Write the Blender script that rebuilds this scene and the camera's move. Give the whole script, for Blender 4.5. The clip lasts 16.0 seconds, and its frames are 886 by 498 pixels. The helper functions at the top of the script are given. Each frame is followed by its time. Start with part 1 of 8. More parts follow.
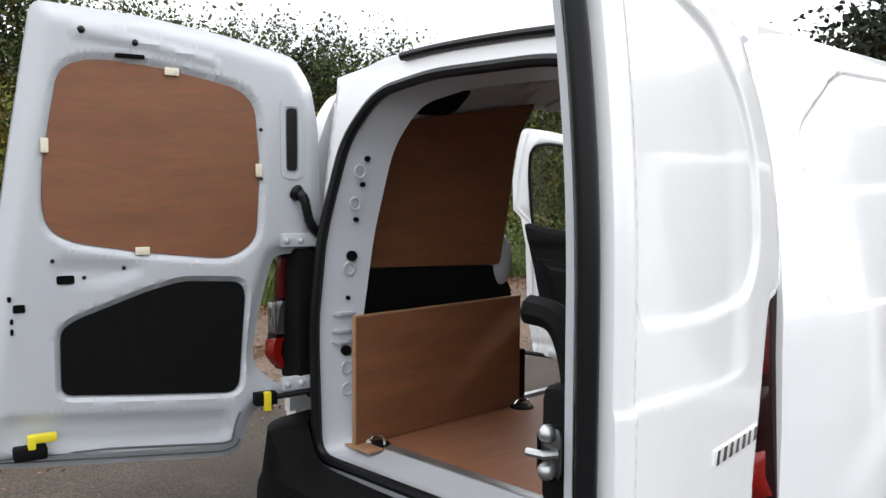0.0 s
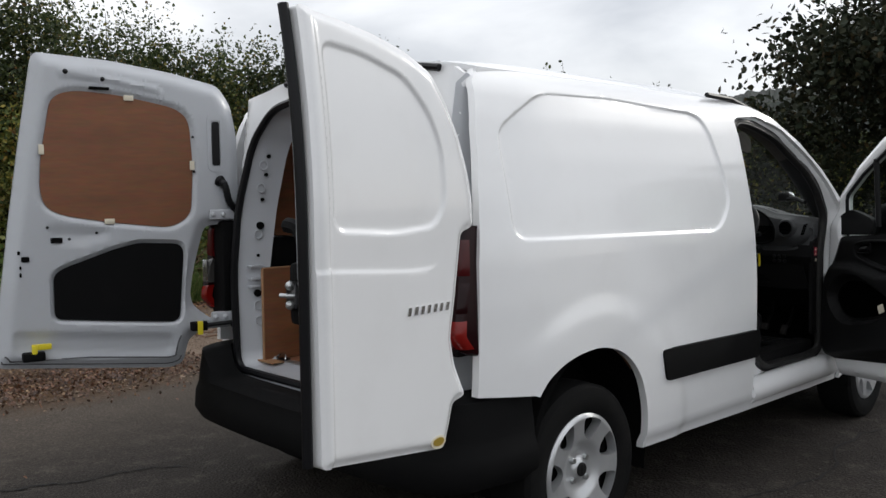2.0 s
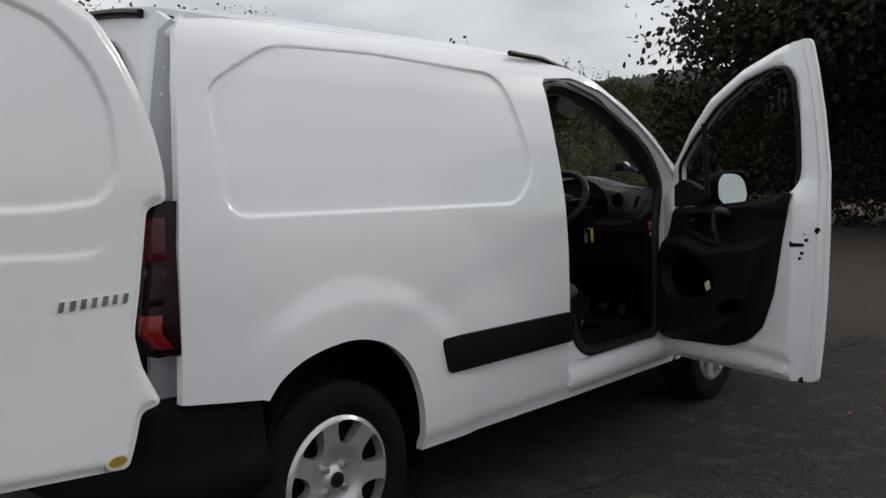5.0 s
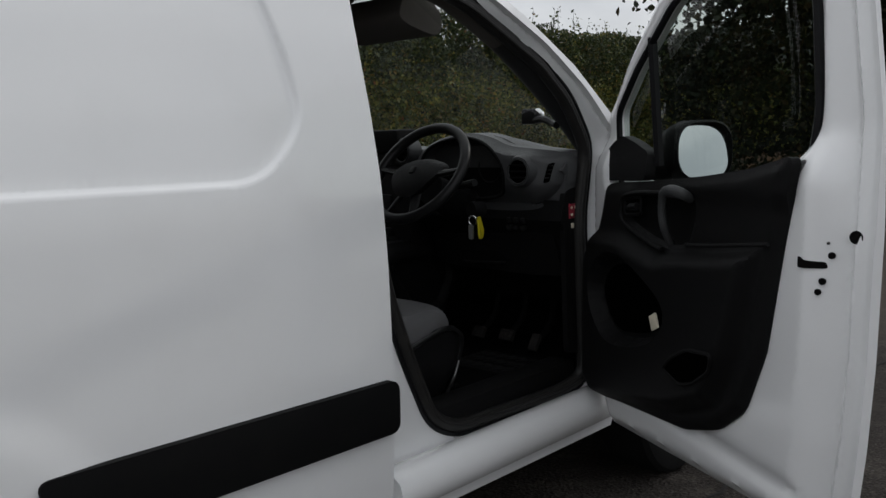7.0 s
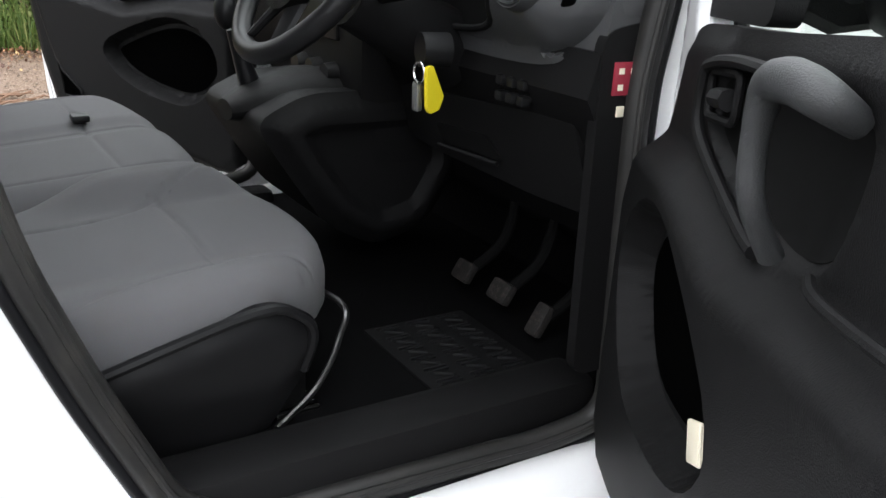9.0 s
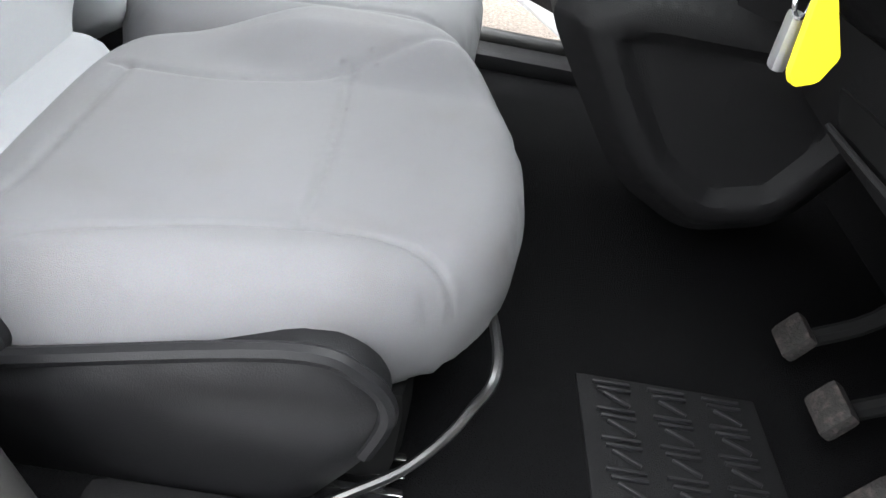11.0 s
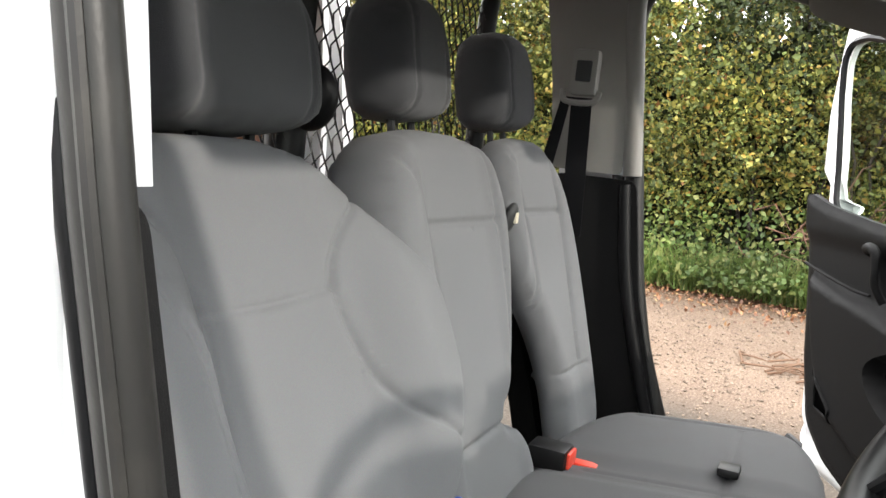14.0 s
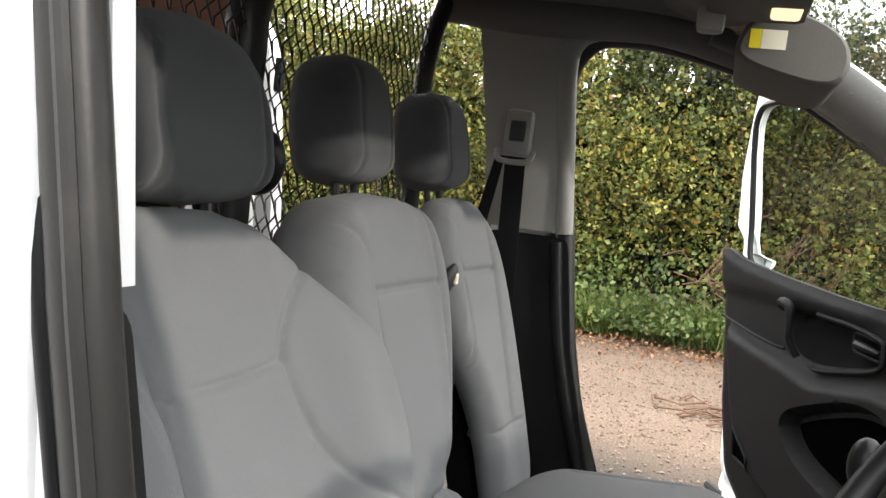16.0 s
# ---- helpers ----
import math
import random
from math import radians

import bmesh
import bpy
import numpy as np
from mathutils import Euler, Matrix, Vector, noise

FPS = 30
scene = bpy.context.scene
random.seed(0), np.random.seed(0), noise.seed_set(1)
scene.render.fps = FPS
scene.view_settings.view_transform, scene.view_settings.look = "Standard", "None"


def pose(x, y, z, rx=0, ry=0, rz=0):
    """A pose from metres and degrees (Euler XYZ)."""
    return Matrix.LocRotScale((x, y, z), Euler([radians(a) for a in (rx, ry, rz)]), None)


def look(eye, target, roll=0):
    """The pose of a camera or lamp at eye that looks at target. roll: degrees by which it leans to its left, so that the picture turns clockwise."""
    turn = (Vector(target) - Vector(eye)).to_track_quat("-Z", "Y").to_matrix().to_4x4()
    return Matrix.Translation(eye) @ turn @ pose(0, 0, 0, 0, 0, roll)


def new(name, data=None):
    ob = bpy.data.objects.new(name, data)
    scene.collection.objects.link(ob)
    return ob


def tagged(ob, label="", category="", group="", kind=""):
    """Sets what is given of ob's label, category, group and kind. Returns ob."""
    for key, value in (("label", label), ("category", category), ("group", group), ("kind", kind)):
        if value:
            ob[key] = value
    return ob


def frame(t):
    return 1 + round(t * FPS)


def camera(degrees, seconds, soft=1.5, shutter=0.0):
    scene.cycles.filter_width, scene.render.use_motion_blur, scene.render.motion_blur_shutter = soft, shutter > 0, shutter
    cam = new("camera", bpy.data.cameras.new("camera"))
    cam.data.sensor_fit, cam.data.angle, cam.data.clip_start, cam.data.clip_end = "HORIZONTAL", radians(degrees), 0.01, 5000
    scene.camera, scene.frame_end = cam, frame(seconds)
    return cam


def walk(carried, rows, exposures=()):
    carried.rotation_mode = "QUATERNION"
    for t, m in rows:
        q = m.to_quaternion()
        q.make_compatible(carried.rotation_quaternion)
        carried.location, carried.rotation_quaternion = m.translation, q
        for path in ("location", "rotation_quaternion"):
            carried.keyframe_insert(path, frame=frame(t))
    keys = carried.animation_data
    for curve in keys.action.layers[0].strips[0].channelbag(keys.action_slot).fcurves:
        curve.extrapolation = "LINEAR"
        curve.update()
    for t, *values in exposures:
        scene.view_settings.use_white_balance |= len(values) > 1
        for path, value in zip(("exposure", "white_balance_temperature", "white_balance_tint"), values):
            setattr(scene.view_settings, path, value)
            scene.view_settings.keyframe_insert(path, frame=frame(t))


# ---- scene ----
from mathutils import geometry

# ---- camera and its walk ----
cam = camera(54.5, 16.0)
PATH = [
    (0, look((1.562, -2.111, 1.418), (0.129, -0.723, 1.271), 0.3)),
    (0.5, look((1.87, -2.292, 1.402), (0.459, -0.878, 1.304), -0.7)),
    (1, look((2.186, -2.393, 1.396), (0.771, -0.983, 1.285), -1.0)),
    (1.5, look((2.509, -2.403, 1.351), (1.045, -1.049, 1.19), 0.4)),
    (2, look((2.762, -2.482, 1.323), (1.314, -1.109, 1.197), -0.6)),
    (2.5, look((2.973, -2.573, 1.31), (1.539, -1.187, 1.166), -0.3)),
    (3, look((3.135, -2.6, 1.283), (1.69, -1.232, 1.092), -0.5)),
    (3.5, look((3.227, -2.595, 1.275), (1.789, -1.218, 1.082), -1.4)),
    (4, look((3.182, -2.438, 1.271), (1.765, -1.039, 1.086), -0.5)),
    (4.5, look((3.048, -2.131, 1.284), (1.674, -0.687, 1.125), -1.3)),
    (5, look((2.925, -1.725, 1.271), (1.58, -0.254, 1.101), -1.5)),
    (7.5, look((2.172, 0.359, 1.215), (0.796, 1.783, 0.931), -1.6)),
    (8, look((2.044, 0.749, 1.196), (0.547, 2.031, 0.853), -0.4)),
    (8.2, look((1.973, 0.882, 1.192), (0.438, 2.089, 0.759), 0.2)),
    (10.3, look((1.223, 1.695, 1.124), (-0.346, 2.391, 0.096), 8.2)),
    (10.5, look((1.178, 1.711, 1.123), (-0.41, 2.279, 0.048), 8.8)),
    (11, look((1.153, 1.715, 1.116), (-0.511, 1.846, 0.015), 12.4)),
    (11.5, look((1.147, 1.713, 1.114), (-0.496, 1.41, 0.016), 12.6)),
    (12, look((1.151, 1.73, 1.115), (-0.49, 1.163, 0.122), 8.6)),
    (12.5, look((1.153, 1.719, 1.15), (-0.543, 1.066, 0.317), 7.3)),
    (13, look((1.156, 1.712, 1.19), (-0.604, 1.0, 0.561), 6.4)),
    (13.5, look((1.161, 1.709, 1.229), (-0.641, 0.959, 0.794), 6.9)),
    (14, look((1.159, 1.695, 1.269), (-0.663, 0.917, 0.998), 6.4)),
    (14.5, look((1.159, 1.681, 1.305), (-0.675, 0.886, 1.217), 7.2)),
    (15, look((1.168, 1.68, 1.331), (-0.652, 0.851, 1.353), 8.3)),
    (15.5, look((1.168, 1.678, 1.325), (-0.659, 0.867, 1.301), 8.1)),
    (16, look((1.172, 1.642, 1.3), (-0.729, 1.04, 1.143), 7.3)),
]
EXPOSURES = [(0.0, 1.42, 6240, 10), (0.5, 1.08, 6240, 10), (1.0, 0.78, 6240, 10), (1.5, 0.5, 6240, 10), (2.0, 0.47, 6240, 10), (5.0, 0.02, 6240, 10), (7.5, 0.08, 6240, 10), (8.2, 1.0, 6240, 10), (10.0, 4.0, 6240, 10), (11.0, 4.36, 6240, 10), (11.5, 4.34, 6240, 10), (12.0, 4.16, 6410, 10), (12.5, 3.75, 6410, 10), (13.0, 3.42, 6560, 10), (13.5, 3.15, 6560, 10), (14.0, 2.95, 6560, 10), (14.5, 2.84, 6560, 10), (15.0, 2.78, 6560, 10), (16.0, 2.74, 6560, 10)]
walk(cam, PATH, EXPOSURES)

# ---- sky, sun and exposure ----
SUN_ELEV, SUN_ROT = radians(25.2), radians(13.5)      # the sun stands ahead of the van to its right, veiled by cloud
world = bpy.data.worlds.new("overcast_sky")
scene.world = world
world.use_nodes = True
wn, wl = world.node_tree.nodes, world.node_tree.links
wn.clear()
w_out = wn.new("ShaderNodeOutputWorld")
w_bg = wn.new("ShaderNodeBackground")
w_sky = wn.new("ShaderNodeTexSky")
w_sky.sky_type, w_sky.sun_disc = "NISHITA", False
w_sky.sun_elevation, w_sky.sun_rotation = SUN_ELEV, SUN_ROT
w_co = wn.new("ShaderNodeTexCoord")
w_map = wn.new("ShaderNodeMapping")
w_map.inputs["Scale"].default_value = (1.0, 1.0, 2.6)
w_noise = wn.new("ShaderNodeTexNoise")
w_noise.inputs["Scale"].default_value = 2.4
w_noise.inputs["Detail"].default_value = 7
w_noise.inputs["Distortion"].default_value = 0.4
w_ramp = wn.new("ShaderNodeValToRGB")
w_ramp.color_ramp.elements[0].position, w_ramp.color_ramp.elements[0].color = 0.34, (5.5, 5.55, 5.7, 1)
w_ramp.color_ramp.elements[1].position, w_ramp.color_ramp.elements[1].color = 0.66, (10.8, 10.6, 10.3, 1)
w_mix = wn.new("ShaderNodeMixRGB")
w_mix.inputs["Fac"].default_value = 0.9
wl.new(w_co.outputs["Generated"], w_map.inputs["Vector"])
wl.new(w_map.outputs["Vector"], w_noise.inputs["Vector"])
wl.new(w_noise.outputs["Fac"], w_ramp.inputs["Fac"])
wl.new(w_sky.outputs["Color"], w_mix.inputs["Color1"])
w_sep = wn.new("ShaderNodeSeparateXYZ")          # an overcast sky is brighter overhead than near the horizon
w_grad = wn.new("ShaderNodeMapRange")
w_grad.inputs["From Min"].default_value, w_grad.inputs["From Max"].default_value = 0.0, 0.75
w_grad.inputs["To Min"].default_value, w_grad.inputs["To Max"].default_value = 0.74, 1.25
w_mul = wn.new("ShaderNodeVectorMath")
w_mul.operation = "SCALE"
wl.new(w_co.outputs["Generated"], w_sep.inputs["Vector"])
wl.new(w_sep.outputs["Z"], w_grad.inputs["Value"])
wl.new(w_ramp.outputs["Color"], w_mul.inputs[0])
wl.new(w_grad.outputs["Result"], w_mul.inputs["Scale"])
wl.new(w_mul.outputs["Vector"], w_mix.inputs["Color2"])
wl.new(w_mix.outputs["Color"], w_bg.inputs["Color"])
w_bg.inputs["Strength"].default_value = 0.1
wl.new(w_bg.outputs["Background"], w_out.inputs["Surface"])
sun_data = bpy.data.lights.new("sun", "SUN")
sun_data.energy, sun_data.angle, sun_data.color = 0.55, radians(1.8), (1.0, 0.95, 0.86)
sun = new("sun", sun_data)
sun.matrix_world = look((6, 60, 30), (6 - math.sin(SUN_ROT) * 1, 60 - math.cos(SUN_ROT), 30 - math.tan(SUN_ELEV)))

# ---- materials ----
def material(name, color, rough=0.5, metal=0.0, vary=0.12, scale=6.0, grain=0.05, grain_scale=120.0, bump=0.0, bump_scale=200.0,
             coat=0.0, spec=0.5, dirt=0.0, dirt_color=(0.12, 0.10, 0.08), stretch=(1, 1, 1), island=0.0, sheen=0.0):
    m = bpy.data.materials.new(name)
    m.use_nodes = True
    n, l = m.node_tree.nodes, m.node_tree.links
    b = n["Principled BSDF"]
    co = n.new("ShaderNodeTexCoord")
    mp = n.new("ShaderNodeMapping")
    mp.inputs["Scale"].default_value = stretch
    l.new(co.outputs["Object"], mp.inputs["Vector"])
    big = n.new("ShaderNodeTexNoise")
    big.inputs["Scale"].default_value, big.inputs["Detail"].default_value = scale, 5
    fine = n.new("ShaderNodeTexNoise")
    fine.inputs["Scale"].default_value, fine.inputs["Detail"].default_value = grain_scale, 3
    l.new(mp.outputs["Vector"], big.inputs["Vector"])
    l.new(mp.outputs["Vector"], fine.inputs["Vector"])
    lo = [c * (1 - vary) for c in color] + [1]
    hi = [min(1, c * (1 + vary)) for c in color] + [1]
    r1 = n.new("ShaderNodeMixRGB")
    r1.inputs["Color1"].default_value, r1.inputs["Color2"].default_value = lo, hi
    l.new(big.outputs["Fac"], r1.inputs["Fac"])
    mul = n.new("ShaderNodeMixRGB")
    mul.blend_type, mul.inputs["Fac"].default_value = "OVERLAY", grain
    l.new(r1.outputs["Color"], mul.inputs["Color1"])
    l.new(fine.outputs["Color"], mul.inputs["Color2"])
    last = mul.outputs["Color"]
    if island:
        geo = n.new("ShaderNodeNewGeometry")
        hsv = n.new("ShaderNodeHueSaturation")
        mr = n.new("ShaderNodeMapRange")
        mr.inputs["To Min"].default_value, mr.inputs["To Max"].default_value = 1 - island, 1 + island
        l.new(geo.outputs["Random Per Island"], mr.inputs["Value"])
        l.new(mr.outputs["Result"], hsv.inputs["Value"])
        l.new(last, hsv.inputs["Color"])
        last = hsv.outputs["Color"]
    if dirt:
        dn = n.new("ShaderNodeTexNoise")
        dn.inputs["Scale"].default_value, dn.inputs["Detail"].default_value = scale * 2.3, 8
        dr = n.new("ShaderNodeValToRGB")
        dr.color_ramp.elements[0].position, dr.color_ramp.elements[1].position = 0.52, 0.75
        dr.color_ramp.elements[1].color = (dirt, dirt, dirt, 1)
        dm = n.new("ShaderNodeMixRGB")
        dm.inputs["Color2"].default_value = (*dirt_color, 1)
        l.new(mp.outputs["Vector"], dn.inputs["Vector"])
        l.new(dn.outputs["Fac"], dr.inputs["Fac"])
        l.new(dr.outputs["Color"], dm.inputs["Fac"])
        l.new(last, dm.inputs["Color1"])
        last = dm.outputs["Color"]
    l.new(last, b.inputs["Base Color"])
    rr = n.new("ShaderNodeMapRange")
    rr.inputs["To Min"].default_value, rr.inputs["To Max"].default_value = max(0.02, rough - 0.06), min(1, rough + 0.06)
    l.new(big.outputs["Fac"], rr.inputs["Value"])
    l.new(rr.outputs["Result"], b.inputs["Roughness"])
    b.inputs["Metallic"].default_value = metal
    b.inputs["Specular IOR Level"].default_value = spec
    b.inputs["Coat Weight"].default_value = coat
    b.inputs["Coat Roughness"].default_value = 0.04
    b.inputs["Sheen Weight"].default_value = sheen
    if bump:
        bn = n.new("ShaderNodeTexNoise")
        bn.inputs["Scale"].default_value, bn.inputs["Detail"].default_value = bump_scale, 4
        bp = n.new("ShaderNodeBump")
        bp.inputs["Strength"].default_value, bp.inputs["Distance"].default_value = bump, 0.004
        l.new(mp.outputs["Vector"], bn.inputs["Vector"])
        l.new(bn.outputs["Fac"], bp.inputs["Height"])
        l.new(bp.outputs["Normal"], b.inputs["Normal"])
    return m


def glass(name, tint, alpha_mix=0.85, rough=0.0):
    """Thin pane: mostly clear, with a mirror-like share by the Fresnel of glass."""
    m = bpy.data.materials.new(name)
    m.use_nodes = True
    n, l = m.node_tree.nodes, m.node_tree.links
    n.clear()
    out = n.new("ShaderNodeOutputMaterial")
    tr = n.new("ShaderNodeBsdfTransparent")
    tr.inputs["Color"].default_value = (*tint, 1)
    gl = n.new("ShaderNodeBsdfGlossy")
    gl.inputs["Roughness"].default_value = rough
    lw = n.new("ShaderNodeLayerWeight")
    lw.inputs["Blend"].default_value = 0.5
    pw = n.new("ShaderNodeMath")
    pw.operation, pw.inputs[1].default_value = "POWER", 4.0
    l.new(lw.outputs["Facing"], pw.inputs[0])
    fr = n.new("ShaderNodeMapRange")
    fr.inputs["To Min"].default_value, fr.inputs["To Max"].default_value = 0.04, 0.65
    l.new(pw.outputs[0], fr.inputs["Value"])
    mx = n.new("ShaderNodeMixShader")
    l.new(fr.outputs["Result"], mx.inputs["Fac"])
    l.new(tr.outputs["BSDF"], mx.inputs[1])
    l.new(gl.outputs["BSDF"], mx.inputs[2])
    l.new(mx.outputs["Shader"], out.inputs["Surface"])
    return m


def emitter(name, color, strength):
    m = bpy.data.materials.new(name)
    m.use_nodes = True
    b = m.node_tree.nodes["Principled BSDF"]
    b.inputs["Base Color"].default_value = (*[c * 0.4 for c in color], 1)
    b.inputs["Emission Color"].default_value = (*color, 1)
    b.inputs["Emission Strength"].default_value = strength
    return m


PAINT = material("white_paint", (0.83, 0.835, 0.84), rough=0.22, vary=0.02, scale=3, grain=0.02, coat=0.9, dirt=0.05, dirt_color=(0.45, 0.43, 0.40))
# inner white paint, darker than the body: its shade is in the colour
PAINT_IN_SHADE = material("white_paint_inner_shaded", (0.46, 0.475, 0.50), rough=0.34, vary=0.04, scale=5, grain=0.04, coat=0.35, dirt=0.12, dirt_color=(0.42, 0.40, 0.37))
PLASTIC = material("black_plastic", (0.005, 0.005, 0.0053), rough=0.65, spec=0.09, vary=0.15, bump=0.35, bump_scale=600, dirt=0.08, dirt_color=(0.02, 0.019, 0.017))
PLASTIC_SMOOTH = material("black_smooth_plastic", (0.008, 0.008, 0.0085), rough=0.4, spec=0.25, vary=0.1)
TRIM = material("charcoal_trim", (0.0075, 0.0074, 0.0077), rough=0.5, spec=0.10, vary=0.12, bump=0.3, bump_scale=700)
TRIM_GREY = material("grey_trim", (0.032, 0.033, 0.034), rough=0.5, spec=0.3, vary=0.1, bump=0.25, bump_scale=700)
SEAL_GREY = material("worn_door_seal", (0.017, 0.0165, 0.016), rough=0.42, spec=0.30, vary=0.2, scale=9, bump=0.05, bump_scale=250, dirt=0.3, dirt_color=(0.05, 0.046, 0.04))
RUBBER = material("black_rubber", (0.007, 0.007, 0.008), rough=0.34, spec=0.20, vary=0.15, bump=0.03, bump_scale=300)
TYRE = material("tyre_rubber", (0.006, 0.006, 0.006), rough=0.85, spec=0.12, vary=0.25, bump=0.4, bump_scale=160, dirt=0.2, dirt_color=(0.018, 0.016, 0.014))
SILVER = material("silver_wheel_cover", (0.55, 0.56, 0.57), rough=0.32, metal=0.65, vary=0.05, dirt=0.15)
CHROME = material("bright_metal", (0.72, 0.72, 0.72), rough=0.22, metal=1.0, vary=0.1)
STEEL = material("zinc_steel", (0.45, 0.46, 0.46), rough=0.38, metal=0.9, vary=0.15)
PLY = material("plywood_face", (0.185, 0.072, 0.030), rough=0.55, vary=0.34, scale=2.6, grain=0.30, grain_scale=14, stretch=(1, 1, 6), bump=0.06, bump_scale=60)
PLY_FLOOR = material("plywood_floor", (0.235, 0.10, 0.05), rough=0.5, vary=0.25, scale=2.5, grain=0.2, grain_scale=40, stretch=(7, 1, 1), dirt=0.35, dirt_color=(0.30, 0.2, 0.14))
PLY_EDGE = material("plywood_edge", (0.33, 0.18, 0.09), rough=0.7, vary=0.25, scale=30, grain=0.3)
FABRIC = material("grey_seat_fabric", (0.138, 0.141, 0.147), rough=0.95, vary=0.07, scale=9, grain=0.25, grain_scale=900, bump=0.2, bump_scale=1100, sheen=0.04)
# cushion cloth: some wear, and the cab's shade in the darker colour
FABRIC_WORN_SHADED = material("worn_shaded_cushion_fabric", (0.078, 0.077, 0.081), rough=0.95, vary=0.10, scale=6, grain=0.25, grain_scale=900, bump=0.2, bump_scale=1100, sheen=0.03, dirt=0.25, dirt_color=(0.066, 0.059, 0.055))
FABRIC_DARK = material("charcoal_seat_fabric", (0.046, 0.047, 0.051), rough=0.92, vary=0.08, scale=9, grain=0.25, grain_scale=900, bump=0.5, bump_scale=1100, sheen=0.2)
HEADLINER = material("headliner_cloth", (0.105, 0.098, 0.089), rough=0.95, vary=0.08, scale=8, grain=0.2, grain_scale=600, bump=0.4, bump_scale=900)
PILLAR = material("pale_pillar_trim", (0.22, 0.211, 0.198), rough=0.6, vary=0.05, bump=0.2, bump_scale=700)
LAMP_RED = material("red_lamp_lens", (0.06, 0.002, 0.003), rough=0.25, vary=0.15, scale=60, coat=0.15, spec=0.35)
LAMP_DARK = material("dark_red_lamp_lens", (0.012, 0.001, 0.002), rough=0.2, vary=0.35, scale=14, coat=0.0, spec=0.22)
LAMP_ORANGE = material("bright_red_lamp_lens", (0.19, 0.006, 0.004), rough=0.25, vary=0.15, scale=60, coat=0.2, spec=0.35)
LAMP_CLEAR = material("clear_lamp_lens", (0.045, 0.042, 0.040), rough=0.2, vary=0.2, scale=60, coat=0.5)
YELLOW = material("yellow_plastic", (0.75, 0.62, 0.02), rough=0.4, vary=0.06)
BLUE = material("blue_cord", (0.02, 0.10, 0.55), rough=0.6, vary=0.1)
RED = material("red_button", (0.75, 0.07, 0.04), rough=0.4, vary=0.05)
CREAM = material("cream_clip", (0.72, 0.66, 0.52), rough=0.5, vary=0.06)
CARPET = material("black_carpet", (0.0032, 0.0032, 0.0034), rough=0.98, vary=0.3, scale=20, bump=0.8, bump_scale=500, spec=0.03)
WOODMESH = material("black_steel_tube", (0.012, 0.012, 0.013), rough=0.45, vary=0.1)
MIRROR = material("mirror_glass", (0.85, 0.87, 0.88), rough=0.02, metal=1.0, vary=0.0, grain=0)
GLASS = glass("window_glass", (0.62, 0.68, 0.64))
GLASS_SCREEN = glass("windscreen_glass", (0.84, 0.87, 0.85))
# near-black that stands in for the shade inside openings
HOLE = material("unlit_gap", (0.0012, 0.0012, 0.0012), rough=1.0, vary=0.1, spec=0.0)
# near-black parts, and the painted shade in small holes and slots
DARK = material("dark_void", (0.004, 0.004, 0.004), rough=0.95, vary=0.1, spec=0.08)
GOLD = material("gold_sticker", (0.52, 0.36, 0.06), rough=0.35, metal=0.5, vary=0.1)
LAMP_ON = emitter("lit_map_lamp", (1.0, 0.70, 0.42), 0.22)

# grey for the shade line of the door's pressed ridges
RIDGE_GREY = material("ridge_shade_grey", (0.10, 0.10, 0.105), rough=0.7, vary=0.15)
# upper dash plastic, with light from the windscreen in its paler colour
DASH_LIT = material("dash_plastic_lit", (0.046, 0.047, 0.049), rough=0.45, spec=0.45, vary=0.12, bump=0.3, bump_scale=700)
DULL_BAR = material("dull_steel_bar", (0.13, 0.13, 0.13), rough=0.35, metal=1.0, vary=0.2)
SEAT_PLASTIC = material("seat_side_plastic", (0.0065, 0.0065, 0.007), rough=0.36, spec=0.17, vary=0.1, bump=0.15, bump_scale=700)
STICKER = material("red_sticker", (0.26, 0.02, 0.038), rough=0.4, vary=0.06)
ZINC = material("dull_zinc", (0.20, 0.205, 0.20), rough=0.42, metal=0.6, vary=0.2, scale=30)
PEDAL = material("worn_pedal_rubber", (0.012, 0.011, 0.0105), rough=0.7, spec=0.2, vary=0.5, scale=45, dirt=0.7, dirt_color=(0.055, 0.045, 0.04), bump=0.6, bump_scale=250)
# ---- mesh helpers ----
def part(name, bm, mat, parent=None, label="", sharp=38, kind=""):
    me = bpy.data.meshes.new(name)
    bm.to_mesh(me)
    bm.free()
    me.materials.append(mat)
    if sharp:
        me.shade_smooth()
        me.set_sharp_from_angle(angle=radians(sharp))
    ob = new(name, me)
    if parent is not None:
        ob.parent = parent
    return tagged(ob, label, "", "", kind)


def thing(name, at, label, category, group=""):
    """The Empty at the base of a thing; its parts keep world coordinates."""
    ob = new(name)
    ob.empty_display_size = 0.1
    return tagged(ob, label, category, group)


def box(bm, lo, hi, bevel=0.0, m=None, seg=2):
    lo, hi = Vector(lo), Vector(hi)
    b2 = bmesh.new()
    bmesh.ops.create_cube(b2, size=1.0)
    for v in b2.verts:
        v.co = Vector(((v.co.x + 0.5) * (hi.x - lo.x) + lo.x, (v.co.y + 0.5) * (hi.y - lo.y) + lo.y, (v.co.z + 0.5) * (hi.z - lo.z) + lo.z))
    if bevel:
        bmesh.ops.bevel(b2, geom=b2.edges[:], offset=bevel, segments=seg, affect="EDGES", profile=0.6)
    join(bm, b2, m)
    return bm


